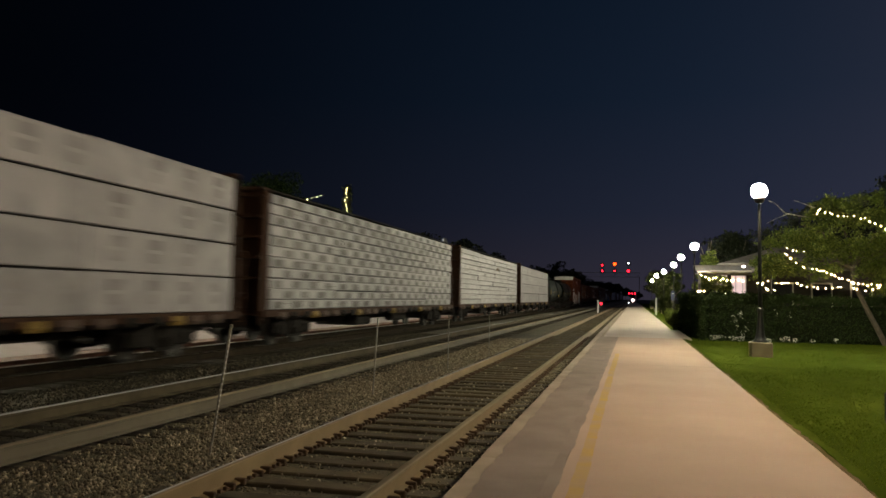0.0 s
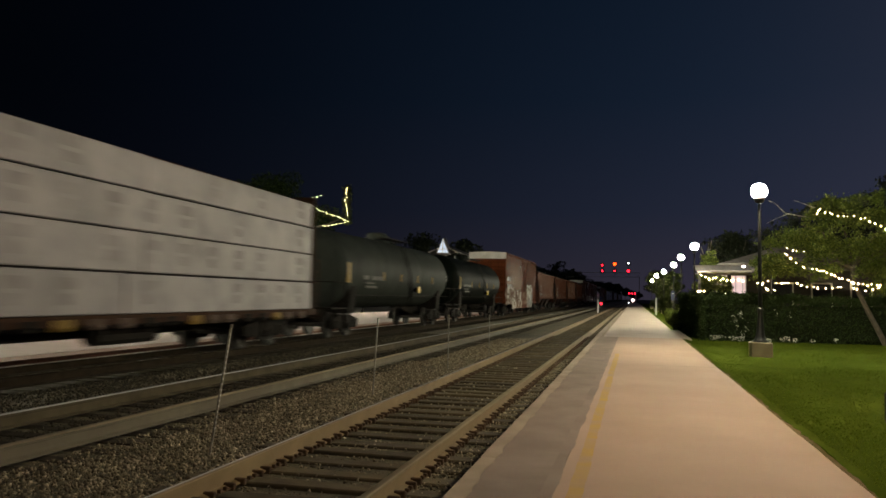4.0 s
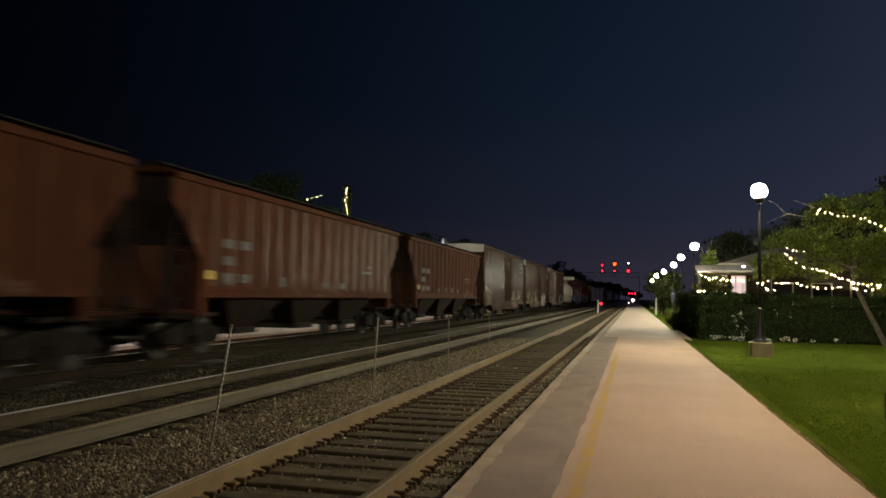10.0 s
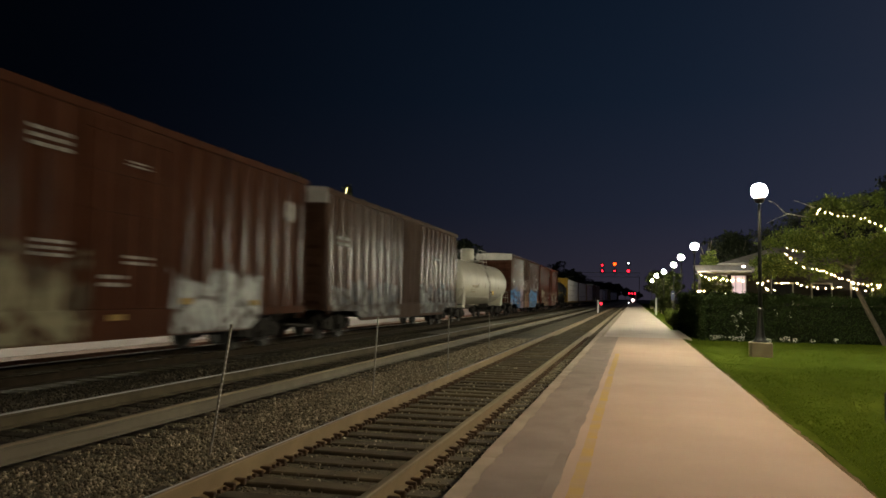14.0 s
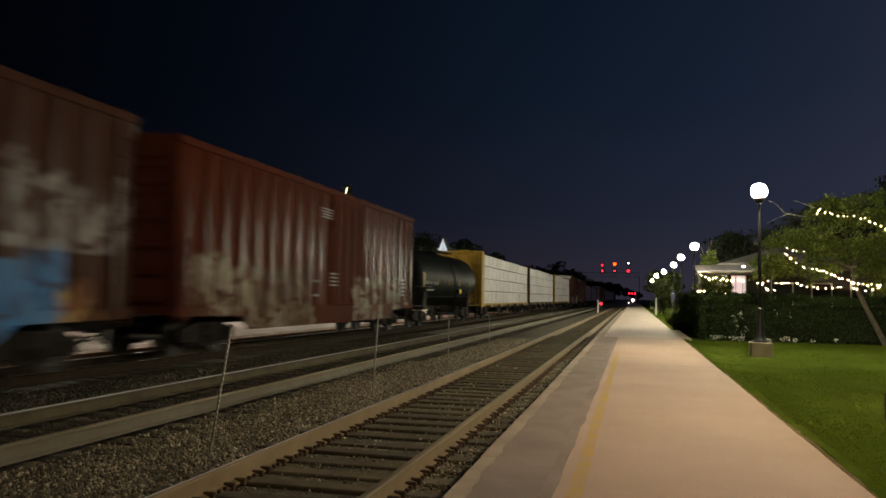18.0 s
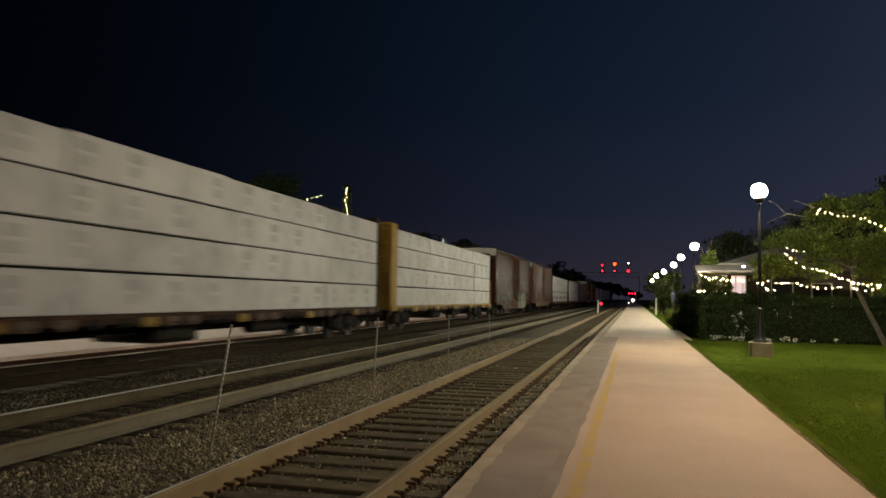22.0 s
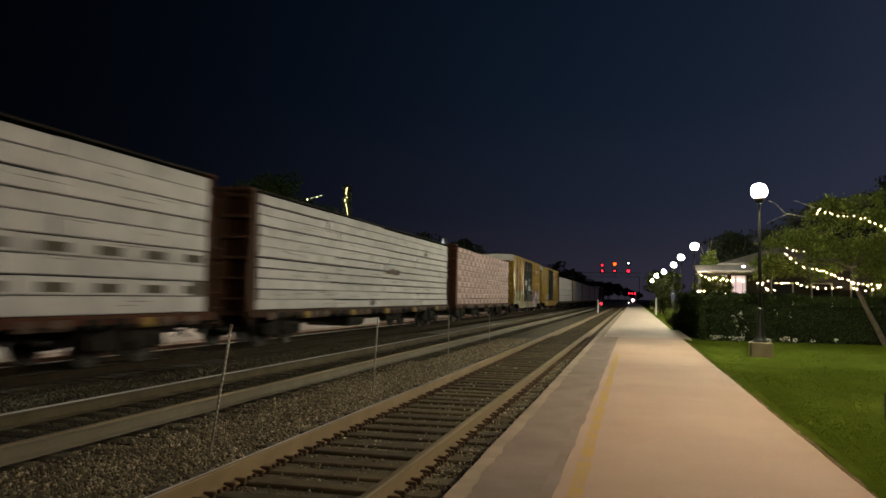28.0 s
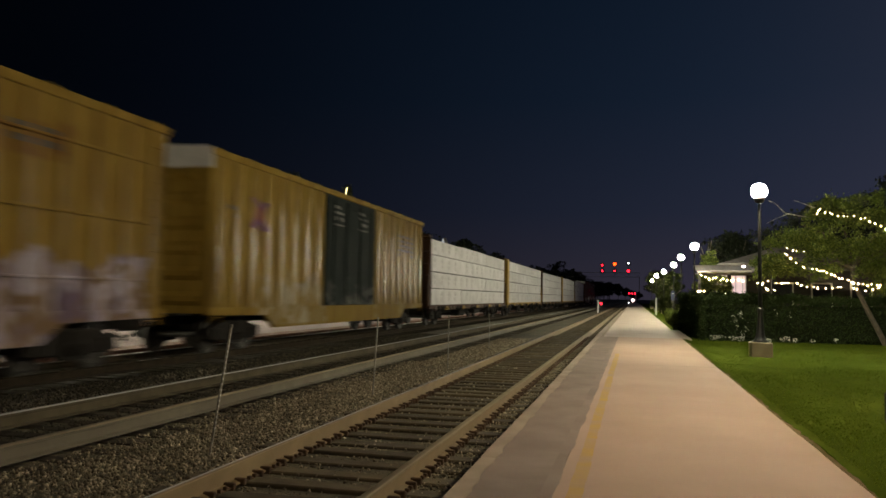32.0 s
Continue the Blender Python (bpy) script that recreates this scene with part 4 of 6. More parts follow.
def dark_tree(x, y, h, r, seed, base=-0.42, count=2600, leaf=0.30, mat=None, label="dark leafy tree against the night sky", trunk_r=0.3, deep=0.32):
    tr = thing("tree", label, "tree", (x, y, base), "dark trees round the station")
    part("trunk", Form().path([(0, 0, -0.05), (0.1, 0, h * 0.25), (-0.1, 0.1, h * 0.55), (0.05, 0, h * 0.8)], trunk_r, trunk_r * 0.3, 8), M_BARK, tr)
    rg = random.Random(seed)
    for k in range(5):
        a = k * 1.26 + rg.uniform(-0.3, 0.3)
        part("limb", Form().path([(0, 0, h * (0.3 + 0.06 * k)), (0.35 * r * math.cos(a), 0.35 * r * math.sin(a), h * (0.45 + 0.06 * k)), (0.75 * r * math.cos(a), 0.75 * r * math.sin(a), h * (0.56 + 0.06 * k))],
                                 trunk_r * 0.4, 0.03, 5), M_BARK, tr)
    bl = clumps(seed, 46, 0, 0, h * 0.62, r * 0.8, r * 0.8, h * deep, r * 0.16, r * 0.34)
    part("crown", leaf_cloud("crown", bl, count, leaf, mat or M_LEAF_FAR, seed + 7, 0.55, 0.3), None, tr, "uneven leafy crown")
    return tr


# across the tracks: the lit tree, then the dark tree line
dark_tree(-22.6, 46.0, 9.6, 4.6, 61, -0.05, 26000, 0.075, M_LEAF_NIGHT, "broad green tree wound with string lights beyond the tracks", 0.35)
fairy_strand([(-23.0, 42, 7.56), (-22.42, 42, 7.22), (-21.8, 42, 7.38), (-21.2, 42, 7.40), (-20.3, 42, 7.30), (-19.1, 42, 6.85), (-17.7, 42, 6.40), (-16.8, 42, 6.05), (-16.15, 42, 5.78)],
             M_BULB_GREEN, 0.15, 11, "yellowish string lights waving along the tree", 0.028)
fairy_strand([(-16.45, 42, 7.76), (-16.28, 42, 7.84), (-16.42, 42, 7.5), (-16.30, 42, 7.25), (-16.46, 42, 7.0), (-16.30, 42, 6.6), (-16.22, 42, 6.1)], M_BULB_GREEN, 0.11, 12, "bright yellowish string lights down the tree edge", 0.030)
fairy_strand([(-16.35, 42, 5.75), (-17.0, 42, 5.66), (-17.5, 42, 5.52), (-17.9, 42, 5.6)], M_BULB_GREEN, 0.2, 13, "yellowish string lights low on the tree", 0.034)
fairy_strand([(-18.9, 42, 7.12), (-18.3, 42, 7.26), (-17.7, 42, 7.38)], M_BULB_GREEN, 0.3, 14, "scattered yellowish string lights on the tree", 0.032)
sp_tree = thing("lit_branch", "thin leafy branch wound with string lights beyond the tracks", "branch", (-16.6, 42.25, 5.2))
part("stem", Form().path([(-3.4, 1.6, 0.2), (-1.2, 0.5, 0.5), (0.1, 0.05, 0.9), (0.22, 0, 1.7), (0.28, 0, 2.62)], 0.06, 0.015, 6), M_BARK, sp_tree)
part("foliage", leaf_cloud("foliage", [(0.2, 0.05, 0.6 + 0.28 * k, 0.34, 0.3, 0.26) for k in range(8)] + [(-0.6 - 0.75 * k, 0.1, 0.95 + 0.22 * k, 0.5, 0.35, 0.3) for k in range(7)], 2600, 0.06, M_LEAF_DIM, 17, 0.5, 0.2), None, sp_tree)
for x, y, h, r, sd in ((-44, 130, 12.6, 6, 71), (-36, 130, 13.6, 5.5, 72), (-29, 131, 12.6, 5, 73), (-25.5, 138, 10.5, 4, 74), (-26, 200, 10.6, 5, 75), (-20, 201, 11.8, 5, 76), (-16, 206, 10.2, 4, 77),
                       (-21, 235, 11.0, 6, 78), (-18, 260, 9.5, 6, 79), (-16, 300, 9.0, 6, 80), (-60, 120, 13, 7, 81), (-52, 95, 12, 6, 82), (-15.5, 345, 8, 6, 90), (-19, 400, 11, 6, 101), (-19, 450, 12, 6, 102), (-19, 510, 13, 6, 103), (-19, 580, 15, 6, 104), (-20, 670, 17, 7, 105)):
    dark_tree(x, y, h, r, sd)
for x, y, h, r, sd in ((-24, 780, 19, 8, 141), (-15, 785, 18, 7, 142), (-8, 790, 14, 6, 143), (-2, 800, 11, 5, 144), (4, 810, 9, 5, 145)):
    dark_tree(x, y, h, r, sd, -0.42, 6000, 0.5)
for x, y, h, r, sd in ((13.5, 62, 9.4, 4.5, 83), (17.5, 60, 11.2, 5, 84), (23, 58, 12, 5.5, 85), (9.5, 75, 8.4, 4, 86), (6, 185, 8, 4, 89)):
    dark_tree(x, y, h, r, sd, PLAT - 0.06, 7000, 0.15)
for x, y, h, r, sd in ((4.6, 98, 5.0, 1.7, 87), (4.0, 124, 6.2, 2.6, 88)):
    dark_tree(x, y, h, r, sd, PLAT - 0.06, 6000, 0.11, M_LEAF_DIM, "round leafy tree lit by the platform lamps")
dark_tree(4.25, 47.6, 6.1, 0.62, 110, PLAT - 0.06, 1500, 0.05, M_LEAF, "slim small tree lit by the platform lamps", 0.04, 0.10)
# low shrubs beside the platform further on
for x, y, h, r, sd in ((1.80, 37.4, 0.85, 0.40, 91), (1.92, 39.0, 0.6, 0.30, 92), (2.0, 45.5, 0.8, 0.4, 96), (2.3, 49.0, 1.0, 0.5, 97), (3.0, 69, 1.6, 0.8, 93), (2.9, 76, 1.9, 0.9, 94), (2.8, 88, 2.4, 1.2, 95)):
    sh = thing("shrub", "low green shrub beside the platform", "shrub", (x, y, PLAT - 0.06), "shrubs along the platform")
    part("stem", Form().path([(0, 0, -0.02), (0.03, 0, h * 0.4)], 0.03, 0.015, 6), M_BARK, sh)
    part("foliage", leaf_cloud("foliage", clumps(sd, 18, 0, 0, h * 0.46, r * 0.7, r * 0.7, h * 0.40, r * 0.25, r * 0.45), 1500, 0.05 if h < 1.5 else 0.08, M_LEAF if h < 1.2 else M_LEAF_DIM, sd, 0.5, 0.3), None, sh)


for x, y, h, r, sd in ((3.75, 45.4, 3.4, 0.55, 121), (4.35, 45.6, 3.5, 0.62, 122), (4.85, 45.3, 3.3, 0.55, 123)):
    sh = thing("bush", "tall dark bush beside the lit porch", "shrub", (x, y, PLAT - 0.06), "bushes by the porch")
    part("stem", Form().path([(0, 0, -0.02), (0.05, 0, h * 0.5)], 0.04, 0.02, 6), M_BARK, sh)
    part("foliage", leaf_cloud("foliage", clumps(sd, 30, 0, 0, h * 0.44, r * 0.75, r * 0.75, h * 0.42, r * 0.35, r * 0.6), 5200, 0.055, M_LEAF, sd, 0.5, 0.3), None, sh)


# ---- station building beyond the hedge ----
def station():
    st = thing("station_building", "low station building with a grey hipped roof and lit porch", "building", (0, 0, 0))
    x0, x1, y0, y1, fl, ev = 5.2, 17.0, 46.6, 60.0, 0.15, 3.3
    wl = part("wall", Form().box(x0, y0, fl, x1, y1, ev), M_WALL, st)
    part("plinth", Form().box(x0 - 0.06, y0 - 0.06, fl - 0.1, x1 + 0.06, y1 + 0.06, 0.7, 0.02), M_BLOCK, wl)
    roof = Form()
    a, b, c_, d = (x0 - 0.5, y0 - 0.6), (x1 + 0.5, y0 - 0.6), (x1 + 0.5, y1 + 0.6), (x0 - 0.5, y1 + 0.6)
    r0, r1, top = (x0 + 4.2, (y0 + y1) / 2), (x1 - 4.2, (y0 + y1) / 2), 5.2
    roof.add([(*a, 3.62), (*b, 3.62), (*c_, 3.62), (*d, 3.62), (*r0, top), (*r1, top), (*a, 3.5), (*b, 3.5), (*c_, 3.5), (*d, 3.5)],
             [(0, 1, 5, 4), (1, 2, 5), (2, 3, 4, 5), (3, 0, 4), (0, 6, 7, 1), (1, 7, 8, 2), (2, 8, 9, 3), (3, 9, 6, 0), (6, 9, 8, 7)])
    rf = part("roof", roof, M_ROOF, st, "grey shingled hipped roof")
    rows = Form()
    for k in range(1, 12):
        u = k / 12
        z = 3.62 + (top - 3.62) * u + 0.012
        rows.box(x0 - 0.5 + 4.7 * u, y0 - 0.6 + (r0[1] - y0 + 0.6) * u - 0.03, z - 0.02, x1 + 0.5 - 4.7 * u, y0 - 0.6 + (r0[1] - y0 + 0.6) * u + 0.01, z + 0.012)
    part("shingle_courses", rows, M_ROOF, rf)
    part("fascia", Form().box(x0 - 0.55, y0 - 0.66, 3.30, x1 + 0.55, y0 - 0.605, 3.66, 0.01), M_EAVE, st, "grey painted fascia board")
    # porch with its own low roof
    pr = part("porch_roof", Form().prism([(y0 - 3.6, 3.02), (y0 - 3.6, 3.10), (y0 - 0.7, 3.52), (y0 - 0.7, 3.40)], 3.28, 7.2, "x"), M_EAVE, st, "grey low porch roof")
    part("soffit", Form().box(3.32, y0 - 3.5, 2.96, 7.15, y0 - 0.7, 3.0), M_WALL, pr)
    for px in (3.40, 7.05):
        part("porch_post", Form().box(px - 0.06, y0 - 3.5, 0.1, px + 0.06, y0 - 3.38, 2.96, 0.01), M_IRON, st)
    part("display_case", Form().box(5.40, y0 - 0.16, 1.1, 6.20, y0 - 0.02, 3.0, 0.01), M_TRIM, st, "white framed display case")
    part("display_glass", Form().box(5.46, y0 - 0.18, 1.2, 6.14, y0 - 0.162, 2.93), M_DISPLAY, st, "lit pinkish white display")
    for mx_ in (5.60, 5.98):
        part("display_mullion", Form().box(mx_, y0 - 0.20, 1.2, mx_ + 0.035, y0 - 0.182, 2.93), M_TRIM, st)
    part("gable_lamp", Form().lathe([(0.02, 3.29), (0.06, 3.31), (0.06, 3.36), (0.03, 3.38)], 12, "z", (5.6, y0 - 3.75, 0)), M_SOFFIT, st, "bright lamp on the porch edge")
    for wx in (7.6, 9.6, 11.6, 13.6):
        wn = part("window", Form().box(wx, y0 - 0.03, 1.1, wx + 1.1, y0 + 0.1, 2.6, 0.01), M_TRIM, st)
        part("pane", Form().box(wx + 0.08, y0 - 0.045, 1.18, wx + 1.02, y0 - 0.032, 2.52), M_IRON, wn)
    return st


station()
fairy_strand([(3.42, 43.02, 2.92), (3.62, 43.0, 2.78), (4.02, 43.0, 2.72), (4.35, 43.0, 2.70), (4.7, 43.0, 2.66), (5.1, 43.0, 2.60), (5.6, 43.0, 2.60)], M_BULB_PORCH, 0.17, 21, "warm string lights under the porch edge", 0.032)
fairy_strand([(2.55, 38.2, 1.83), (2.87, 38.2, 1.92), (3.15, 38.2, 1.98), (3.29, 38.2, 1.89)], M_BULB_PORCH, 0.10, 22, "warm string lights bunched on the hedge", 0.036)
fairy_strand([(3.97, 38.2, 1.87), (4.34, 38.2, 1.89), (4.43, 38.2, 1.95)], M_BULB, 0.22, 23, "a few warm lights by the porch", 0.03)

# ---- signs and markers beside the platform ----
mk = thing("marker_post", "white square marker post beside the platform", "marker post", (1.98, 73.0, PLAT - 0.06))
part("post", Form().box(-0.07, -0.07, -0.05, 0.07, 0.07, 1.5, 0.015), M_WHITE, mk)
part("cap", Form().box(-0.085, -0.085, 1.50, 0.085, 0.085, 1.54, 0.01), M_WHITE, mk)
sg = thing("sign_post", "blue station sign on a steel post", "sign", (2.62, 55.4, PLAT - 0.06))
part("post", Form().lathe([(0.03, -0.05), (0.03, 2.05)], 10), M_IRON, sg)
part("board", Form().box(-0.13, -0.06, 1.35, 0.13, -0.037, 2.0, 0.008), M_BLUE, sg, "blue sign board")
part("lettering", Form().box(-0.09, -0.066, 1.8, 0.09, -0.0605, 1.84), M_STENCIL_DIM, sg, "unreadable pale lettering")

# dwarf signal between the tracks
dw = thing("dwarf_signal", "pale post with a small red lamp between the tracks", "signal", (-4.3, 97.0, -0.24))
part("post", Form().box(-0.09, -0.09, -0.03, 0.09, 0.09, 1.55, 0.02), M_WHITE, dw)
part("lamp_box", Form().box(0.14, -0.12, 0.75, 0.62, 0.12, 1.45, 0.03), M_IRON, dw)
part("bracket", Form().box(0.0, -0.03, 1.0, 0.2, 0.03, 1.08), M_IRON, dw)
part("lens", Form().lathe([(0.13, -0.15), (0.12, -0.12)], 12, "y", (0.38, 0, 1.15)), M_RED, dw, "red lens")


# signal bridge over the tracks
def signal_bridge():
    sb = thing("signal_bridge", "dark steel signal bridge with red and amber lights", "signal bridge", (0, 180, -0.42))
    for px in (-15.2, 1.2):
        for d in (-0.4, 0.4):
            part("leg", Form().box(px - 0.06, d - 0.06, -0.03, px + 0.06, d + 0.06, 7.0, 0.012), M_IRON, sb)
    for zz in (6.9, 7.9):
        for d in (-0.4, 0.4):
            part("chord", Form().box(-15.4, d - 0.035, zz, 1.4, d + 0.035, zz + 0.07, 0.01), M_IRON, sb)
    for k in range(11):
        a, b = -15.2 + 1.5 * k, -13.7 + 1.5 * k
        z0, z1 = (7.0, 8.0) if k % 2 else (8.0, 7.0)
        part("brace", Form().tube((a, -0.4, z0), (b, -0.4, z1), 0.022, n=6), M_IRON, sb)
    for x, ups in ((-7.03, ((9.57, M_RED, 0.21), (8.27, M_RED, 0.21))), (-4.24, ((9.85, M_AMBER, 0.36), (8.30, M_RED, 0.20))), (-1.2, ((10.0, M_WHITE_L, 0.14), (8.32, M_RED, 0.29)))):
        ms = part("signal_mast", Form().box(x - 0.06, -0.62, 7.4, x + 0.06, -0.5, 10.4, 0.01), M_IRON, sb)
        for zz, mt, r in ups:
            part("target", Form().lathe([(0.55, -0.70), (0.55, -0.66)], 18, "y", (x, 0, zz)), M_IRON, ms, "round black target")
            part("lens", Form().lathe([(r * 0.7, -0.76), (r, -0.71)], 14, "y", (x, 0, zz)), mt, ms, "glowing lens")
    return sb


signal_bridge()


# level crossing far down the line: warning lights and a waiting car
def crossing():
    cs = thing("crossing_signal", "crossing signal with a row of red lamps far down the line", "signal", (0.6, 252, -0.42))
    part("mast", Form().lathe([(0.08, -0.03), (0.07, 4.2)], 10), M_WHITE, cs)
    part("crossarm", Form().box(-2.3, -0.05, 3.7, 0.3, 0.05, 3.8, 0.01), M_IRON, cs)
    for dx in (-2.1, -1.2, -0.3):
        part("hood", Form().lathe([(0.34, -0.12), (0.34, -0.05)], 14, "y", (dx, 0, 3.75)), M_IRON, cs)
        part("lens", Form().lathe([(0.17, -0.16), (0.21, -0.125)], 14, "y", (dx, 0, 3.75)), M_RED, cs, "red lens")
    car = thing("waiting_car", "car with bright headlight waiting at the crossing", "car", (-0.9, 256, -0.42))
    body = part("body", Form().box(-0.9, 0, 0.35, 0.9, 4.3, 0.95, 0.12), M_IRON, car)
    part("cabin", Form().prism([(0.9, 0.95), (1.6, 1.5), (3.2, 1.5), (4.0, 0.95)], -0.75, 0.75, "x"), M_IRON, car)
    for wx in (-0.88, 0.70):
        for wy in (0.8, 3.4):
            part("wheel", Form().lathe([(0.1, 0), (0.32, 0.02), (0.32, 0.16), (0.1, 0.18)], 14, "x", (wx, wy, 0.32)), M_UNDER, car)
    part("headlight", Form().lathe([(0.30, -0.06), (0.36, 0.0)], 16, "y", (0.62, -0.02, 2.05 - 0.45)), M_HEAD, car, "bright white headlight")
    part("lamp_bracket", Form().box(0.55, 0.0, 0.9, 0.7, 0.1, 1.6), M_IRON, car)
    part("headlight", Form().lathe([(0.16, -0.05), (0.18, 0.0)], 12, "y", (-0.7, -0.02, 0.85)), M_WHITE_L, car, "small white lamp")
    return car


crossing()


# lit gable of a house beyond the tracks
def gable_house():
    hs = thing("house", "dark house with a lit white gable beyond the tracks", "house", (-23.6, 95, -0.42))
    part("wall", Form().box(-4, 0.3, -0.03, 4, 9, 6.6), M_WALL, hs)
    part("roof", Form().prism([(-4.5, 6.5), (0, 8.2), (4.5, 6.5), (4.5, 6.65), (0, 8.4), (-4.5, 6.65)], 0.2, 9.3, "y"), M_ROOF, hs)
    cup = part("cupola", Form().prism([(-0.85, 7.35), (0.85, 7.35), (0.0, 9.42)], -0.4, 1.2, "y"), M_ROOF, hs)
    part("gable_panel", Form().prism([(-0.70, 7.45), (0.70, 7.45), (0.0, 9.20)], -0.44, -0.405, "y"), glow("lit_gable", (0.75, 0.85, 1.0), 0.8), cup, "lit white gable panel")
    part("mullion", Form().box(-0.05, -0.46, 7.45, 0.05, -0.441, 9.1).box(-0.6, -0.46, 7.85, 0.6, -0.441, 7.93), M_TRIM, cup)
    for wx in (-2.6, 1.4):
        wn = part("window", Form().box(wx, 0.22, 3.6, wx + 1.2, 0.32, 5.2, 0.02), M_TRIM, hs)
        part("pane", Form().box(wx + 0.1, 0.2, 3.7, wx + 1.1, 0.218, 5.1), M_IRON, wn)
    return hs


gable_house()


# ---- the freight train ----
MESHES = {}


def keep(key, make):
    if key not in MESHES:
        MESHES[key] = make()
    return MESHES[key]


def wheelset_mesh():
    f = Form().tube((-0.95, 0, 0), (0.95, 0, 0), 0.075, n=10)
    for s in (-1, 1):
        rows = [(0.10, s * 0.66), (0.20, s * 0.70), (0.38, s * 0.70), (0.40, s * 0.678), (0.484, s * 0.680), (0.470, s * 0.715), (0.455, s * 0.722), (0.452, s * 0.815), (0.40, s * 0.815), (0.37, s * 0.775), (0.18, s * 0.775), (0.12, s * 0.82)]
        f.lathe(rows, 20, "x")
        for k in range(3):
            a = 2.094 * k
            f.box(s * 0.95 - 0.02, 0.05 * math.cos(a) - 0.014, 0.05 * math.sin(a) - 0.014, s * 0.95 + 0.02, 0.05 * math.cos(a) + 0.014, 0.05 * math.sin(a) + 0.014)
    return f.mesh("wheelset", M_WHEEL)


def frame_mesh():
    f = Form()
    out = [(-1.25, 0.62), (-1.25, 0.38), (-1.0, 0.33), (-0.62, 0.36), (-0.38, 0.22), (0.38, 0.22), (0.62, 0.36), (1.0, 0.33), (1.25, 0.38), (1.25, 0.62), (0.95, 0.70), (0.45, 0.80), (-0.45, 0.80), (-0.95, 0.70)]
    f.prism(out, -0.07, 0.07, "x")
    for k in (-0.88, 0.88):
        f.box(-0.12, k - 0.15, 0.32, 0.12, k + 0.15, 0.62, 0.02)
    for k in (-0.22, -0.07, 0.08, 0.22):
        f.tube((0.085, k, 0.30), (0.085, k, 0.56), 0.055, n=8)
    return f.mesh("side_frame", M_UNDER)


def truck(car, y):
    tk = part("truck", keep("bolster", lambda: Form().box(-1.15, -0.22, 0.48, 1.15, 0.22, 0.80, 0.04).lathe([(0.3, 0.80), (0.3, 0.92)], 12).mesh("truck", M_UNDER)), None, car, at=(0, y, 0))
    for k in (-0.88, 0.88):
        part("wheelset", keep("wheelset", wheelset_mesh), None, tk, "steel wheels on an axle", at=(0, k, 0.452))
    for s in (-1.0, 1.0):
        part("side_frame", keep("side_frame", frame_mesh), None, tk, at=(s, 0, 0))


def coupler(car, y, d):
    def make():
        return Form().box(-0.10, 0, 0.68, 0.10, 0.62, 0.92, 0.02).box(-0.17, 0.55, 0.62, 0.15, 0.95, 0.98, 0.05).tube((0.22, 0.1, 0.62), (0.20, 0.8, 0.40), 0.035, n=6).mesh("coupler", M_UNDER)
    ob = part("coupler", keep("coupler", make), None, car, at=(0, y, 0))
    ob.rotation_euler = (0, 0, 0 if d > 0 else math.pi)


def ladder(car, x, y, z0, z1, mat, wide=0.42):
    f = Form()
    for k in (0, wide):
        f.box(x, y + k, z0, x + 0.03, y + k + 0.035, z1)
    n = int((z1 - z0) / 0.36)
    for k in range(n + 1):
        f.tube((x + 0.035, y, z0 + 0.1 + 0.36 * k), (x + 0.035, y + wide + 0.03, z0 + 0.1 + 0.36 * k), 0.012, n=5)
    part("ladder", f, mat, car)


def bars(f, x, y, z, cols, rows, w, h, gapx, gapz, rg):
    """Blocks of lettering that cannot be read."""
    for j in range(rows):
        k = 0
        while k < cols:
            if rg.random() > 0.12:
                f.box(x, y + k * (w + gapx), z - j * (h + gapz), x + 0.004, y + k * (w + gapx) + w, z - j * (h + gapz) + h)
            k += 1


TRAIN = []        # (car, middle along the train at the start)


def begin(kind, label, front, rear):
    mid = (front + rear) / 2
    car = thing(kind, label, "freight car", (T3, mid, 0), "cars of the freight train")
    TRAIN.append((car, mid))
    return car, (rear - front) / 2


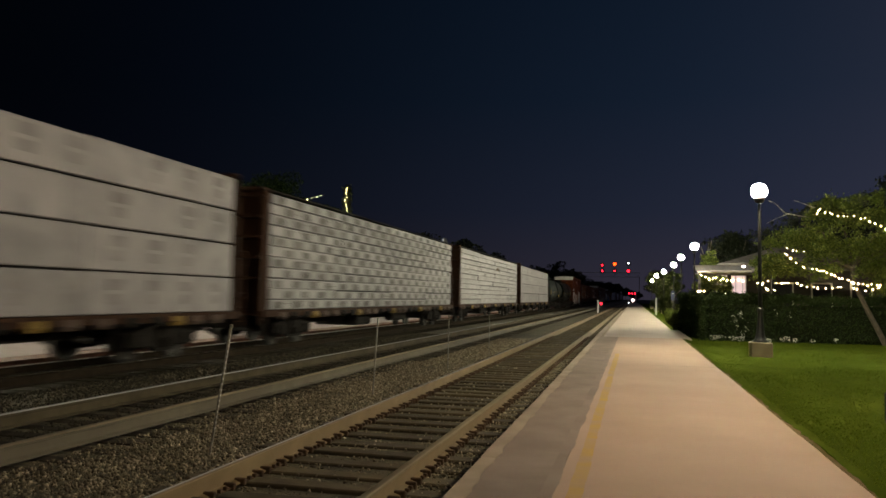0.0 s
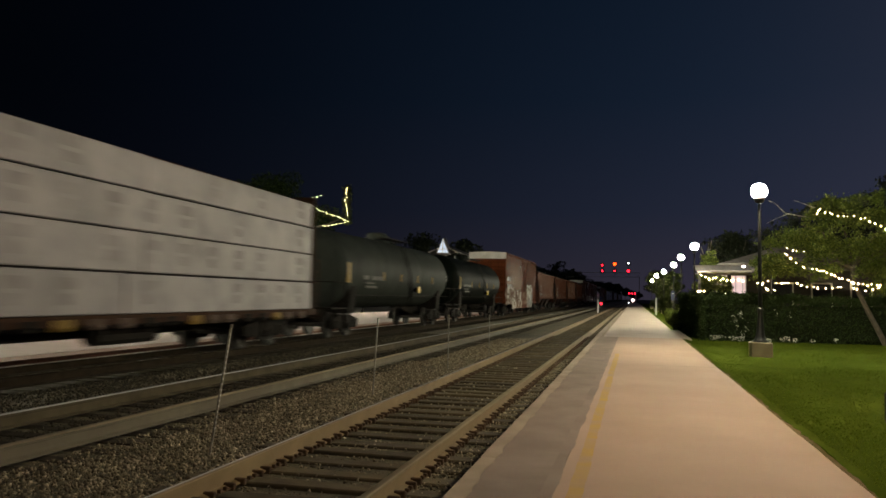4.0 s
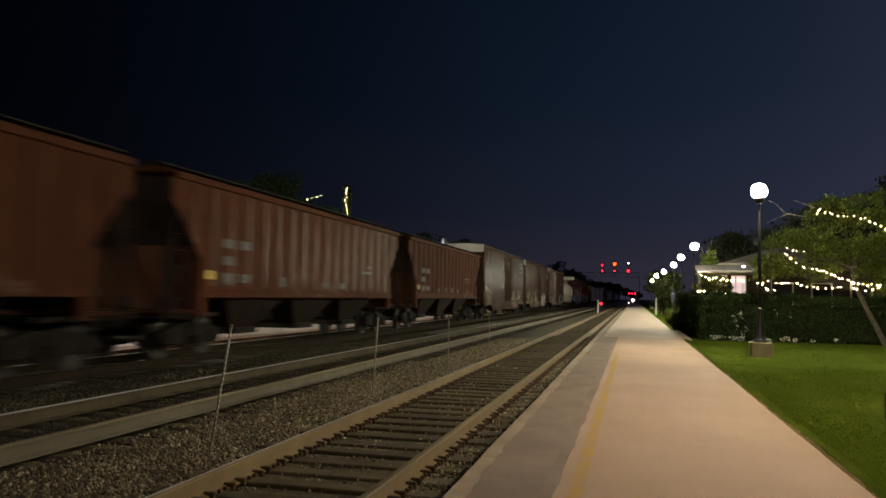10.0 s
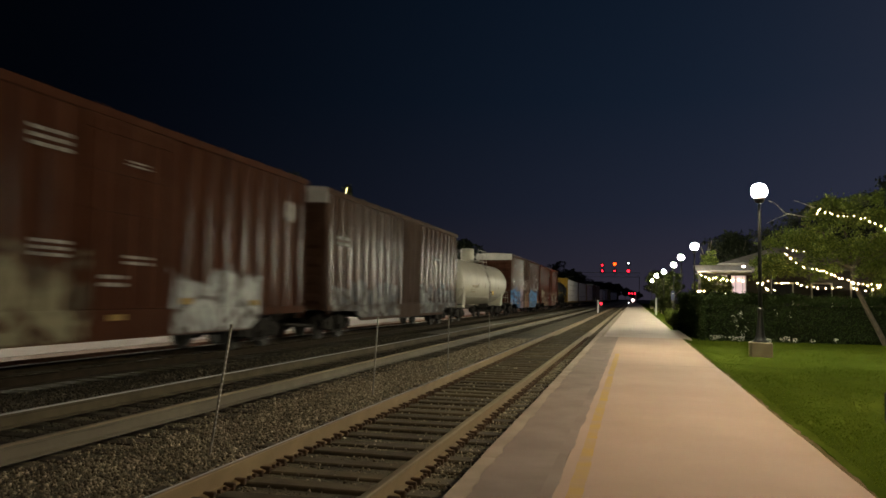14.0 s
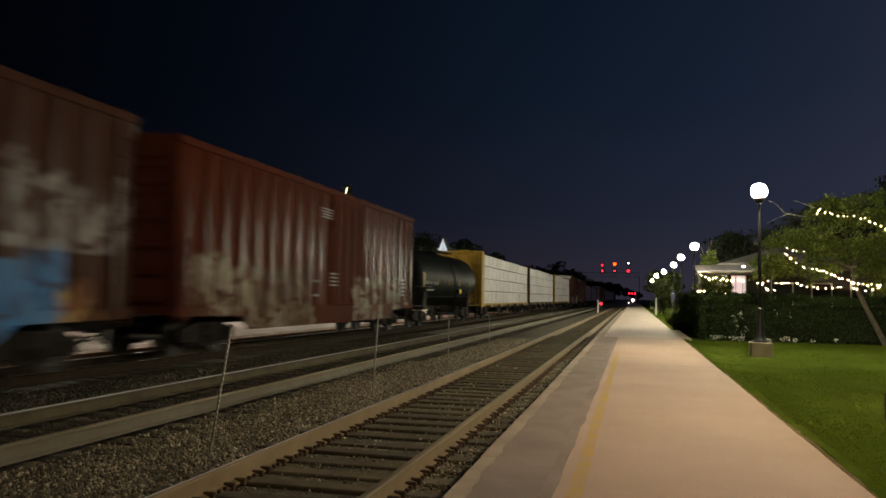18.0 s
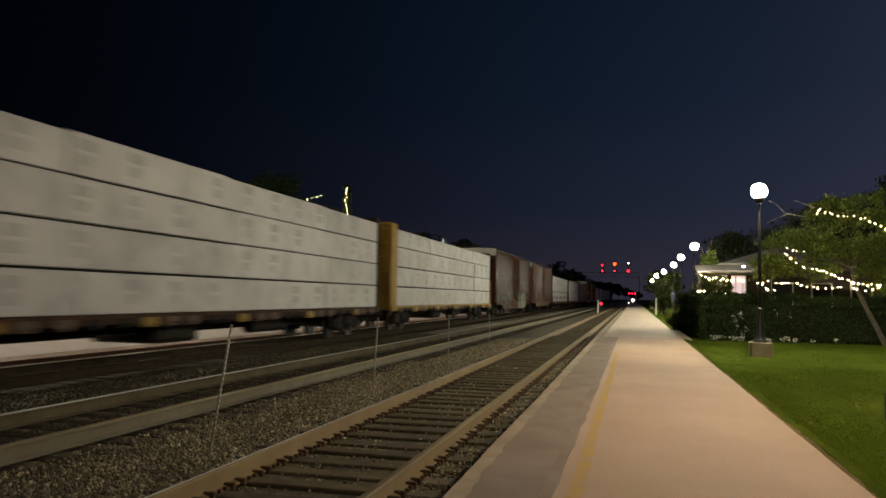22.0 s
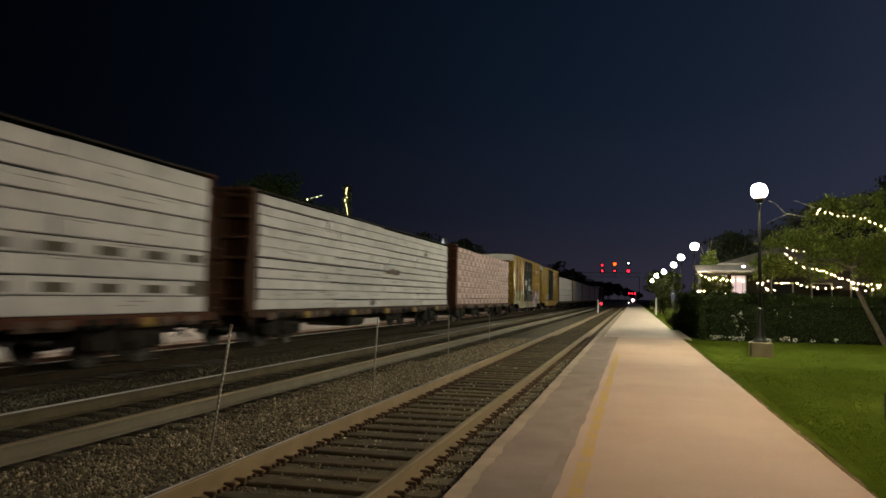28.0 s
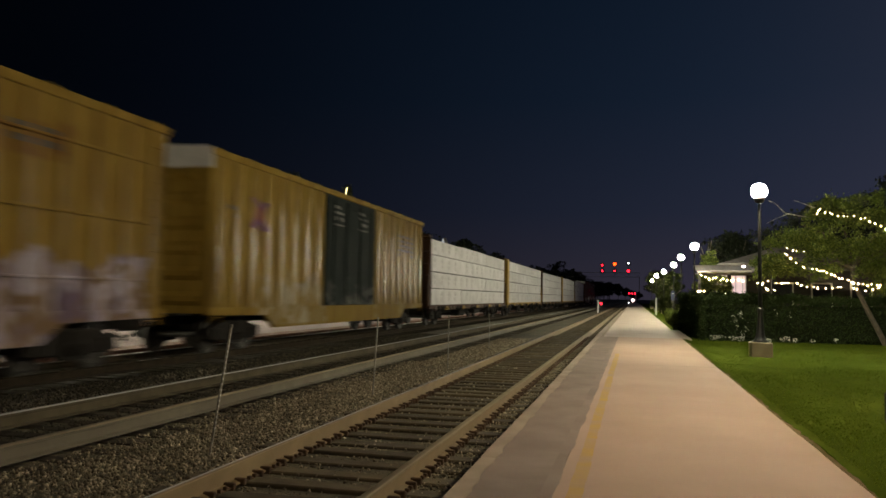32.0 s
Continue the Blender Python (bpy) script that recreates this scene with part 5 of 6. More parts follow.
def boxcar(front, rear, key, label, top=5.26, white_end=True, door_mat=None, door_at=0.98, door_w=2.80, ribs=22, logo=None, panelled=False, marks=(), plates=()):
    car, L = begin("boxcar", label, front, rear)
    mat = BOX_PAINT[key]
    rg = random.Random(key + str(front))
    w, z0, eave = 1.46, 1.02, top - 0.32
    part("core", Form().box(-w + 0.05, -L + 0.1, z0 + 0.02, w - 0.05, L - 0.1, eave), mat, car, "inner body")
    d0, d1 = door_at - door_w / 2, door_at + door_w / 2
    for s in (-1, 1):
        sheet = Form()
        a, b = sorted((s * (w - 0.05), s * (w - 0.02)))
        sheet.box(a, -L, z0, b, L, eave)
        n = 0
        step = 2 * L / ribs
        for k in range(ribs):
            y = -L + (k + 0.5) * step
            if d0 - 0.15 < y < d1 + 0.15 or (panelled and y < d0 - 0.1 and k % 2):
                continue
            ra, rb = s * (w - 0.02), s * (w + 0.055)
            part("rib", Form().prism([(ra, y - 0.14), (rb, y - 0.08), (rb, y + 0.08), (ra, y + 0.14)], z0 + 0.12, eave - 0.05, "z"), BOX_RIB[key], car)
        part("side_wall", sheet, mat, car)
        if panelled:
            a, b = sorted((s * (w - 0.02), s * (w + 0.072)))
            for zz in (1.72, 2.89, 4.15):
                part("panel_rail", Form().box(a, -L + 0.7, zz, b, d0 - 0.12, zz + 0.05, 0.008), mat, car)
                part("panel_rail", Form().box(a, d1 + 0.12, zz, b, L - 0.7, zz + 0.05, 0.008), mat, car)
        a, b = sorted((s * (w - 0.06), s * (w + 0.06)))
        part("side_sill", Form().prism([(-L, z0 - 0.04), (-L + 2.9, z0 - 0.08), (-L + 3.5, z0 - 0.44), (L - 3.5, z0 - 0.44), (L - 2.9, z0 - 0.08), (L, z0 - 0.04), (L, z0 + 0.14), (-L, z0 + 0.14)], a, b, "x"), mat, car)
        part("top_chord", Form().box(a, -L, eave - 0.10, b, L, eave + 0.06, 0.015), mat, car)
        # door with its rods and handles
        a, b = sorted((s * (w - 0.02), s * (w + 0.05)))
        dr = part("door", Form().box(a, d0, z0 + 0.14, b, d1, eave - 0.1, 0.02), door_mat or mat, car, "plug door with rods" if s > 0 else "")
        for k in (0.12, 0.36, 0.64, 0.88):
            y = d0 + k * door_w
            part("door_rod", Form().tube((s * (w + 0.09), y, z0 + 0.2), (s * (w + 0.09), y, eave - 0.2), 0.022, n=6), door_mat or mat, dr)
        for k in range(5):
            zz = z0 + 0.5 + k * (eave - z0 - 0.9) / 4
            x_a, x_b = sorted((s * (w + 0.05), s * (w + 0.075)))
            part("door_rib", Form().box(x_a, d0 + 0.06, zz, x_b, d1 - 0.06, zz + 0.07), door_mat or mat, dr)
        x_a, x_b = sorted((s * (w + 0.02), s * (w + 0.08)))
        part("door_track", Form().box(x_a, d0 - 2.6, z0 + 0.05, x_b, d1 + 1.2, z0 + 0.13), mat, car)
    for d in (-1, 1):
        end = Form()
        a, b = sorted((d * L, d * (L - 0.05)))
        end.box(-w + 0.02, a, z0, w - 0.02, b, eave - (0.42 if white_end else 0.0))
        for k in range(6):
            zz = z0 + 0.35 + k * (eave - z0 - 0.9) / 5
            part("end_rib", Form().prism([(d * L, zz - 0.17), (d * (L + 0.085), zz - 0.06), (d * (L + 0.085), zz + 0.06), (d * L, zz + 0.17)], -w + 0.18, w - 0.18, "x"), BOX_END[key], car)
        part("end_wall", end, BOX_END[key], car)
        if white_end:
            a, b = sorted((d * (L - 0.05), d * (L + 0.03)))
            pw = w + 0.03 if d < 0 else w - 0.03
            part("end_top_panel", Form().prism([(-pw, eave - 0.40), (pw, eave - 0.40), (pw, eave + 0.10), (0.2, eave + 0.16), (-0.2, eave + 0.16), (-pw, eave + 0.10)], a, b, "y"), M_GALV, car, "pale galvanised end panel")
        coupler(car, d * L, d)
        ladder(car, w + 0.03, (-L + 0.12) if d < 0 else (L - 0.6), z0 - 0.2, z0 + 1.6 if d < 0 else eave - 0.3, mat)
        part("walkway", Form().box(-1.1, min(d * L, d * (L + 0.45)), 0.98, 1.1, max(d * L, d * (L + 0.45)), 1.02), M_UNDER, car)
    roof = Form().prism([(-w - 0.06, eave), (w + 0.06, eave), (w + 0.06, eave + 0.07), (0.25, eave + 0.15), (-0.25, eave + 0.15), (-w - 0.06, eave + 0.07)], -L - 0.02, L + 0.02, "y")
    for k in range(13):
        y = -L + 0.4 + k * (2 * L - 0.8) / 12
        roof.prism([(-w - 0.05, eave + 0.06), (w + 0.05, eave + 0.06), (w + 0.05, eave + 0.11), (0.25, eave + 0.20), (-0.25, eave + 0.20), (-w - 0.05, eave + 0.11)], y - 0.04, y + 0.04, "y")
    part("roof", roof, BOX_END[key], car, "ribbed steel roof")
    st = Form()
    x = w + 0.048
    for y0, y1, z_a, z_b, cols, rows in marks:
        bw, bh = (y1 - y0) / cols, (z_b - z_a) / rows
        bars(st, x, y0, z_b - bh, cols, rows, bw * 0.78, bh * 0.5, bw * 0.22, bh * 0.5, rg)
    if logo == "ring":
        st.lathe([(0.33, x), (0.33, x + 0.004)], 20, "x", (0, 8.15, 3.9))
    if logo == "frame":
        for q in ((0.0, 0.0, 0.95, 0.1), (0.0, 0.42, 0.95, 0.1), (0.0, 0.0, 0.1, 0.52), (0.85, 0.0, 0.1, 0.52), (1.05, 0.0, 0.1, 0.52), (1.52, 0.0, 0.1, 0.52)):
            st.box(x, 6.88 + q[0], 3.97 + q[1], x + 0.004, 6.88 + q[0] + q[2], 3.97 + q[1] + q[3])
        st.prism([(7.93, 4.49), (8.05, 4.49), (8.50, 3.97), (8.38, 3.97)], x, x + 0.003, "x")
    if logo == "disc":
        ey, ez = -7.0, 3.62
        part("emblem", Form().prism([(ey - 0.5, ez + 0.42), (ey - 0.15, ez + 0.42), (ey + 0.5, ez - 0.42), (ey + 0.15, ez - 0.42)], x, x + 0.004, "x"), M_EMBLEM, car, "violet crossed emblem")
        part("emblem_bar", Form().prism([(ey + 0.5, ez + 0.36), (ey + 0.2, ez + 0.36), (ey - 0.5, ez - 0.38), (ey - 0.2, ez - 0.38)], x + 0.005, x + 0.009, "x"), M_EMBLEM, car)
        part("emblem_core", Form().lathe([(0.22, x + 0.009), (0.2, x + 0.012)], 16, "x", (0, ey, ez)), M_EMBLEM_RED, car, "faded red centre of the emblem")
        lt = Form()
        for q in (-1.75, 0.65):
            bars(lt, w + 0.052, q, 4.42, 3, 2, 0.24, 0.12, 0.06, 0.28, rg)
            bars(lt, w + 0.052, q, 4.24, 3, 2, 0.24, 0.08, 0.06, 0.34, rg)
        part("door_lettering", lt, M_STENCIL_DIM, car, "unreadable white lettering on the door", kind="stuff")
    if st.v:
        part("stencilling", st, M_PRINT if logo == "disc" else M_STENCIL, car, "unreadable dark lettering" if logo == "disc" else "unreadable white lettering", kind="stuff")
    for y0, z_a in plates:
        part("yellow_plate", Form().box(w + 0.02, y0, z_a, w + 0.064, y0 + 0.42, z_a + 0.14), M_DULL_YELLOW, car, "small dull yellow plate")
    for y in (-L + 0.7, -L + 3.4, -L + 6.4, L - 6.4, L - 3.4, L - 0.9):
        part("reflector", keep("reflector", lambda: Form().box(0, -0.22, 0, 0.006, 0.22, 0.09).mesh("reflector", M_DULL_YELLOW)), None, car, at=(w + 0.062, y, z0 + 0.02))
    part("underframe", Form().box(-0.35, -L + 0.2, 0.72, 0.35, L - 0.2, 1.02).box(-1.2, -1.4, 0.55, 1.1, -0.6, 1.0, 0.05), M_UNDER, car)
    truck(car, -L + 2.1)
    truck(car, L - 2.1)
    return car


def hopper(front, rear, mat, label, chutes=3, rib=None):
    car, L = begin("covered_hopper", label, front, rear)
    rg = random.Random(str(front))
    w, bot, top = 1.50, 1.62, 4.08
    sheet = [(-L + 0.15, top), (L - 0.15, top), (L - 0.13, 3.52), (L - 0.75, 2.94), (L - 1.32, 2.30), (L - 1.45, bot - 0.1), (-L + 1.45, bot - 0.1), (-L + 1.32, 2.30), (-L + 0.75, 2.94), (-L + 0.13, 3.52)]
    side = [(-L + 0.25, top), (L - 0.25, top), (L - 0.25, top - 0.55), (L - 2.35, bot), (-L + 2.35, bot), (-L + 0.25, top - 0.55)]
    # body colour includes the shade under the sloping ends
    part("body", Form().prism(side, -w + 0.06, w - 0.06, "x"), M_SLOPE, car, "sooty hopper body with sloping ends, shade in its colour")
    for s in (-1, 1):
        f = Form()
        for k in range(18):
            y = -L + 1.0 + k * (2 * L - 2.0) / 17
            lim = L - 0.35 - abs(y)
            zlow = bot if abs(y) < L - 1.4 else 2.30 + (abs(y) - (L - 1.32)) / 1.19 * 1.22
            a, b = s * (w - 0.04), s * (w + 0.006)
            f.prism([(a, y - 0.07), (b, y - 0.045), (b, y + 0.045), (a, y + 0.07)], zlow + 0.05, top - 0.05, "z")
        part("side_sheet", Form().prism([(y, z - 0.004 if z == top else z) for y, z in sheet], *sorted((s * (w - 0.062), s * (w - 0.04))), "x"), mat, car)
        part("side_ribs", f, rib or mat, car)
        a, b = sorted((s * (w - 0.10), s * (w + 0.06)))
        part("side_sill", Form().box(a, -L + 1.2, bot - 0.22, b, L - 1.2, bot - 0.06, 0.015), mat, car)
        part("top_rail", Form().box(a, -L + 0.2, top - 0.06, b, L - 0.2, top + 0.10, 0.02), mat, car)
        for d in (-1, 1):
            y0_, y1_ = sorted((d * (L - 0.02), d * (L - 0.30)))
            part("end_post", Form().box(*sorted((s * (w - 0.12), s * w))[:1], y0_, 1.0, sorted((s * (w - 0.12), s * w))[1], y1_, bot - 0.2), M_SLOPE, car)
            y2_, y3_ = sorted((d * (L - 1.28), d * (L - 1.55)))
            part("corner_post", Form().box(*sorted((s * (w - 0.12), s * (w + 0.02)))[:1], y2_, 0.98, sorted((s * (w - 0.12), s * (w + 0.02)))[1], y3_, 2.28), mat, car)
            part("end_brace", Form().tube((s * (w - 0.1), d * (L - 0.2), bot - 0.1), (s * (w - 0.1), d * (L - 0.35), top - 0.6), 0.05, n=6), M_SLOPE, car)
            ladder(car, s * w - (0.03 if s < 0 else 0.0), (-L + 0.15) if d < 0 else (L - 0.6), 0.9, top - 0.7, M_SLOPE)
    for k in range(chutes):
        hw = (2 * L - 5.2) / chutes / 2
        y = (k - (chutes - 1) / 2) * 2 * hw
        ch = Form()
        ch.add([(sx * 1.40, y + sy * hw * 0.99, bot) for sx, sy in ((-1, -1), (1, -1), (1, 1), (-1, 1))] + [(sx * 0.85, y + sy * 0.62, 0.58) for sx, sy in ((-1, -1), (1, -1), (1, 1), (-1, 1))],
               [(0, 1, 5, 4), (1, 2, 6, 5), (2, 3, 7, 6), (3, 0, 4, 7), (0, 3, 2, 1), (4, 5, 6, 7)])
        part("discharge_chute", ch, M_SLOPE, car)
        part("gate", Form().box(-0.95, y - 0.66, 0.44, 0.95, y + 0.66, 0.60, 0.02), M_UNDER, car)
    rf = Form().prism([(-w - 0.02, top + 0.1), (w + 0.02, top + 0.1), (w * 0.7, top + 0.22), (-w * 0.7, top + 0.22)], -L + 0.2, L - 0.2, "y")
    part("roof", rf, mat, car)
    for s in (-1, 1):
        part("running_board", Form().box(*(min(s * 0.75, s * 1.2), -L + 0.05, top + 0.26, max(s * 0.75, s * 1.2), L - 0.05, top + 0.30)), M_UNDER, car, "dark roof walkway")
    for k in range(9):
        y = -L + 0.4 + k * (2 * L - 0.8) / 8
        part("walkway_bracket", Form().box(-1.2, y, top + 0.14, 1.2, y + 0.05, top + 0.256), M_UNDER, car)
    for k in range(6):
        part("hatch", Form().lathe([(0.34, 0), (0.34, 0.10), (0.2, 0.15)], 14, "z", (0, -L + 1.8 + k * (2 * L - 3.6) / 5, top + 0.21)), M_UNDER, car)
    st = Form()
    bars(st, w + 0.007, -L + 2.3, 2.62, 2, 3, 0.50, 0.22, 0.34, 0.20, rg)
    bars(st, w + 0.007, L - 4.6, 2.5, 3, 2, 0.22, 0.08, 0.1, 0.12, rg)
    part("stencilling", st, M_STENCIL_DIM, car, "unreadable pale lettering", kind="stuff")
    part("yellow_plate", Form().box(w - 0.041, -L + 1.38, 1.84, w + 0.012, -L + 1.85, 2.04), M_REFL, car, "yellow plate")
    for k in range(6):
        y = -L + 2.5 + k * 1.55 * (2 * L) / 17
        if rg.random() > 0.25:
            part("data_plate", Form().box(w - 0.041, y, bot + 0.10, w + 0.009, y + 0.15, bot + 0.34 + rg.uniform(-0.1, 0.1)), M_STENCIL_DIM, car)
    for k in range(5):
        part("reflector", keep("reflector", lambda: None), None, car, at=(w + 0.062, -L + 1.2 + k * (2 * L - 2.4) / 4, bot - 0.14))
    part("centre_sill", Form().box(-0.3, -L + 0.1, 0.72, 0.3, L - 0.1, 1.0).box(-1.3, -L + 0.05, 0.95, 1.3, -L + 2.4, 1.04).box(-1.3, L - 2.4, 0.95, 1.3, L - 0.05, 1.04), M_UNDER, car)
    for d in (-1, 1):
        part("end_shield", Form().box(-1.36, min(d * (L - 1.24), d * (L - 1.29)), 1.05, 1.36, max(d * (L - 1.24), d * (L - 1.29)), 2.6), BOX_END["g"], car, "dark brown plate under the slope")
        part("end_sill", Form().box(-1.44, min(d * (L - 1.2), d * L), 1.04, 1.44, max(d * (L - 1.2), d * L), 1.12, 0.01), BOX_END["g"], car)
        for k in (-0.8, 0.8):
            part("slope_strut", Form().tube((k, d * (L - 0.8), 1.0), (k, d * (L - 1.2), 2.95), 0.06, n=6), M_UNDER, car)
        part("air_tank", Form().tube((-0.9, d * (L - 1.5), 1.4), (0.5, d * (L - 1.5), 1.4), 0.22, n=12), M_WINCH if d < 0 else M_UNDER, car)
        coupler(car, d * L, d)
        truck(car, d * (L - 1.75))
    return car


def tank_car(front, rear, mat, label, cream=False):
    car, L = begin("tank_car", label, front, rear)
    rg = random.Random(str(front))
    r, zc = 1.46, 2.46
    rows, T = [], L - 0.5
    for k in range(8):
        a = math.pi / 2 * k / 7
        rows.append((max(0.02, r * math.sin(a)), -T + 0.75 * (1 - math.cos(a))))
    rows += [(r, -T / 3), (r, T / 3)]
    for k in range(8):
        a = math.pi / 2 * (7 - k) / 7
        rows.append((max(0.02, r * math.sin(a)), T - 0.75 * (1 - math.cos(a))))
    part("tank_shell", Form().lathe(rows, 40, "y", (0, 0, zc)), mat, car, "smooth welded tank with dished ends", smooth=True)
    for y in (-T + 0.78, -T / 3, T / 3, T - 0.78):
        part("weld_seam", Form().lathe([(r + 0.001, y - 0.05), (r + 0.008, y - 0.04), (r + 0.008, y + 0.04), (r + 0.001, y + 0.05)], 40, "y", (0, 0, zc)), mat, car, smooth=True)
    for d in (-1, 1):
        part("saddle", Form().prism([(-1.25, 0.85), (1.25, 0.85), (1.32, 1.9), (-1.32, 1.9)], d * (L - 2.3) - 0.3, d * (L - 2.3) + 0.3, "y"), M_UNDER if not cream else mat, car)
        part("stub_sill", Form().box(-0.3, min(d * (L - 3.4), d * L), 0.72, 0.3, max(d * (L - 3.4), d * L), 1.02), M_UNDER, car)
        part("end_platform", Form().box(-1.45, min(d * (L - 1.3), d * L), 1.02, 1.45, max(d * (L - 1.3), d * L), 1.08), M_UNDER, car)
        rail = Form()
        for s in (-1.42, 1.42):
            rail.tube((s, d * (L - 0.1), 1.05), (s, d * (L - 0.1), 1.95), 0.02, n=6)
            rail.tube((s, d * (L - 1.25), 1.05), (s, d * (L - 1.25), 1.95), 0.02, n=6)
            rail.tube((s, d * (L - 0.1), 1.95), (s, d * (L - 1.25), 1.95), 0.02, n=6)
        rail.tube((-1.42, d * (L - 0.1), 1.95), (1.42, d * (L - 0.1), 1.95), 0.02, n=6)
        part("end_handrail", rail, M_STENCIL if cream else M_UNDER, car)
        coupler(car, d * L, d)
        truck(car, d * (L - 2.2))
    for s in (-1, 1):
        part("side_handrail", Form().tube((s * 1.56, -L + 1.4, 1.50), (s * 1.56, L - 1.4, 1.50), 0.02, n=6), M_STENCIL if cream else M_UNDER, car)
    top = zc + r
    mh = 0.85 if cream else 0.30
    part("manway", Form().lathe([(0.46, top - 0.1), (0.46, top + mh), (0.40, top + mh + 0.06), (0.1, top + mh + 0.09)], 18), mat, car)
    part("valve_housing", Form().lathe([(0.28, top - 0.08), (0.28, top + 0.3), (0.2, top + 0.34)], 14, "z", (0, 0.9, 0)), mat, car)
    pf = Form().box(-1.05, -1.5, top + 0.02, -0.5, 1.5, top + 0.06).box(0.5, -1.5, top + 0.02, 1.05, 1.5, top + 0.06)
    for x in (-1.05, 1.05) if cream else ():
        for y in (-1.5, 0, 1.5):
            pf.tube((x, y, top - 0.35), (x, y, top + 0.75), 0.02, n=6)
        pf.tube((x, -1.5, top + 0.75), (x, 1.5, top + 0.75), 0.02, n=6)
        pf.tube((x, -1.5, top + 0.5), (x, 1.5, top + 0.5), 0.015, n=6)
    part("top_platform", pf, M_STENCIL if cream else M_UNDER, car, "walkway round the manway")
    lad = Form()
    for k in (-0.22, 0.22):
        lad.path([(1.62, k, 1.1), (1.62, k, zc), (1.28, k, zc + 1.0), (1.02, k, top + 0.05)], 0.02, n=5)
    for k in range(7):
        lad.tube((1.62, -0.22, 1.3 + 0.28 * k), (1.62, 0.22, 1.3 + 0.28 * k), 0.012, n=5)
    part("ladder", lad, M_STENCIL if cream else M_UNDER, car)
    st = Form()
    bars(st, r - 0.02, -5.5, 2.10, 8, 1, 0.24, 0.20, 0.06, 0.1, rg)
    st.box(r - 0.04, -5.35, 1.78, r + 0.008, -4.1, 1.87)
    st.box(r - 0.04, -5.35, 1.95, r + 0.008, -4.4, 2.0)
    bars(st, r - 0.03, T - 2.9, zc - 0.02, 3, 1, 0.22, 0.12, 0.2, 0.2, rg)
    part("stencilling", st, M_CREAM_PRINT if cream else M_STENCIL_DIM, car, "unreadable lettering on the tank side", kind="stuff")
    part("placard", Form().box(r + 0.045, 1.6, 1.65, r + 0.06, 2.0, 1.93), M_REFL, car, "yellow placard")
    part("placard_bracket", Form().box(r - 0.25, 1.7, 1.70, r + 0.044, 1.9, 1.88), M_UNDER, car)
    for y in (-3.2, -0.84, 1.8, 4.45):
        part("reflector", Form().box(r - 0.03, y - 0.06, 2.12, r + 0.012, y + 0.06, 2.44), M_DULL_YELLOW if not cream else mat, car)
    part("end_marking", Form().box(r - 0.05, -T + 0.85, 1.95, r + 0.012, -T + 1.1, 2.66), M_DULL_YELLOW if not cream else mat, car, "tall dull yellow marking")
    part("end_plate", Form().box(r - 0.2, T - 0.6, 2.3, r - 0.1, T - 0.15, 2.6, 0.01), M_STENCIL, car, "small pale plate at the tank end")
    return car


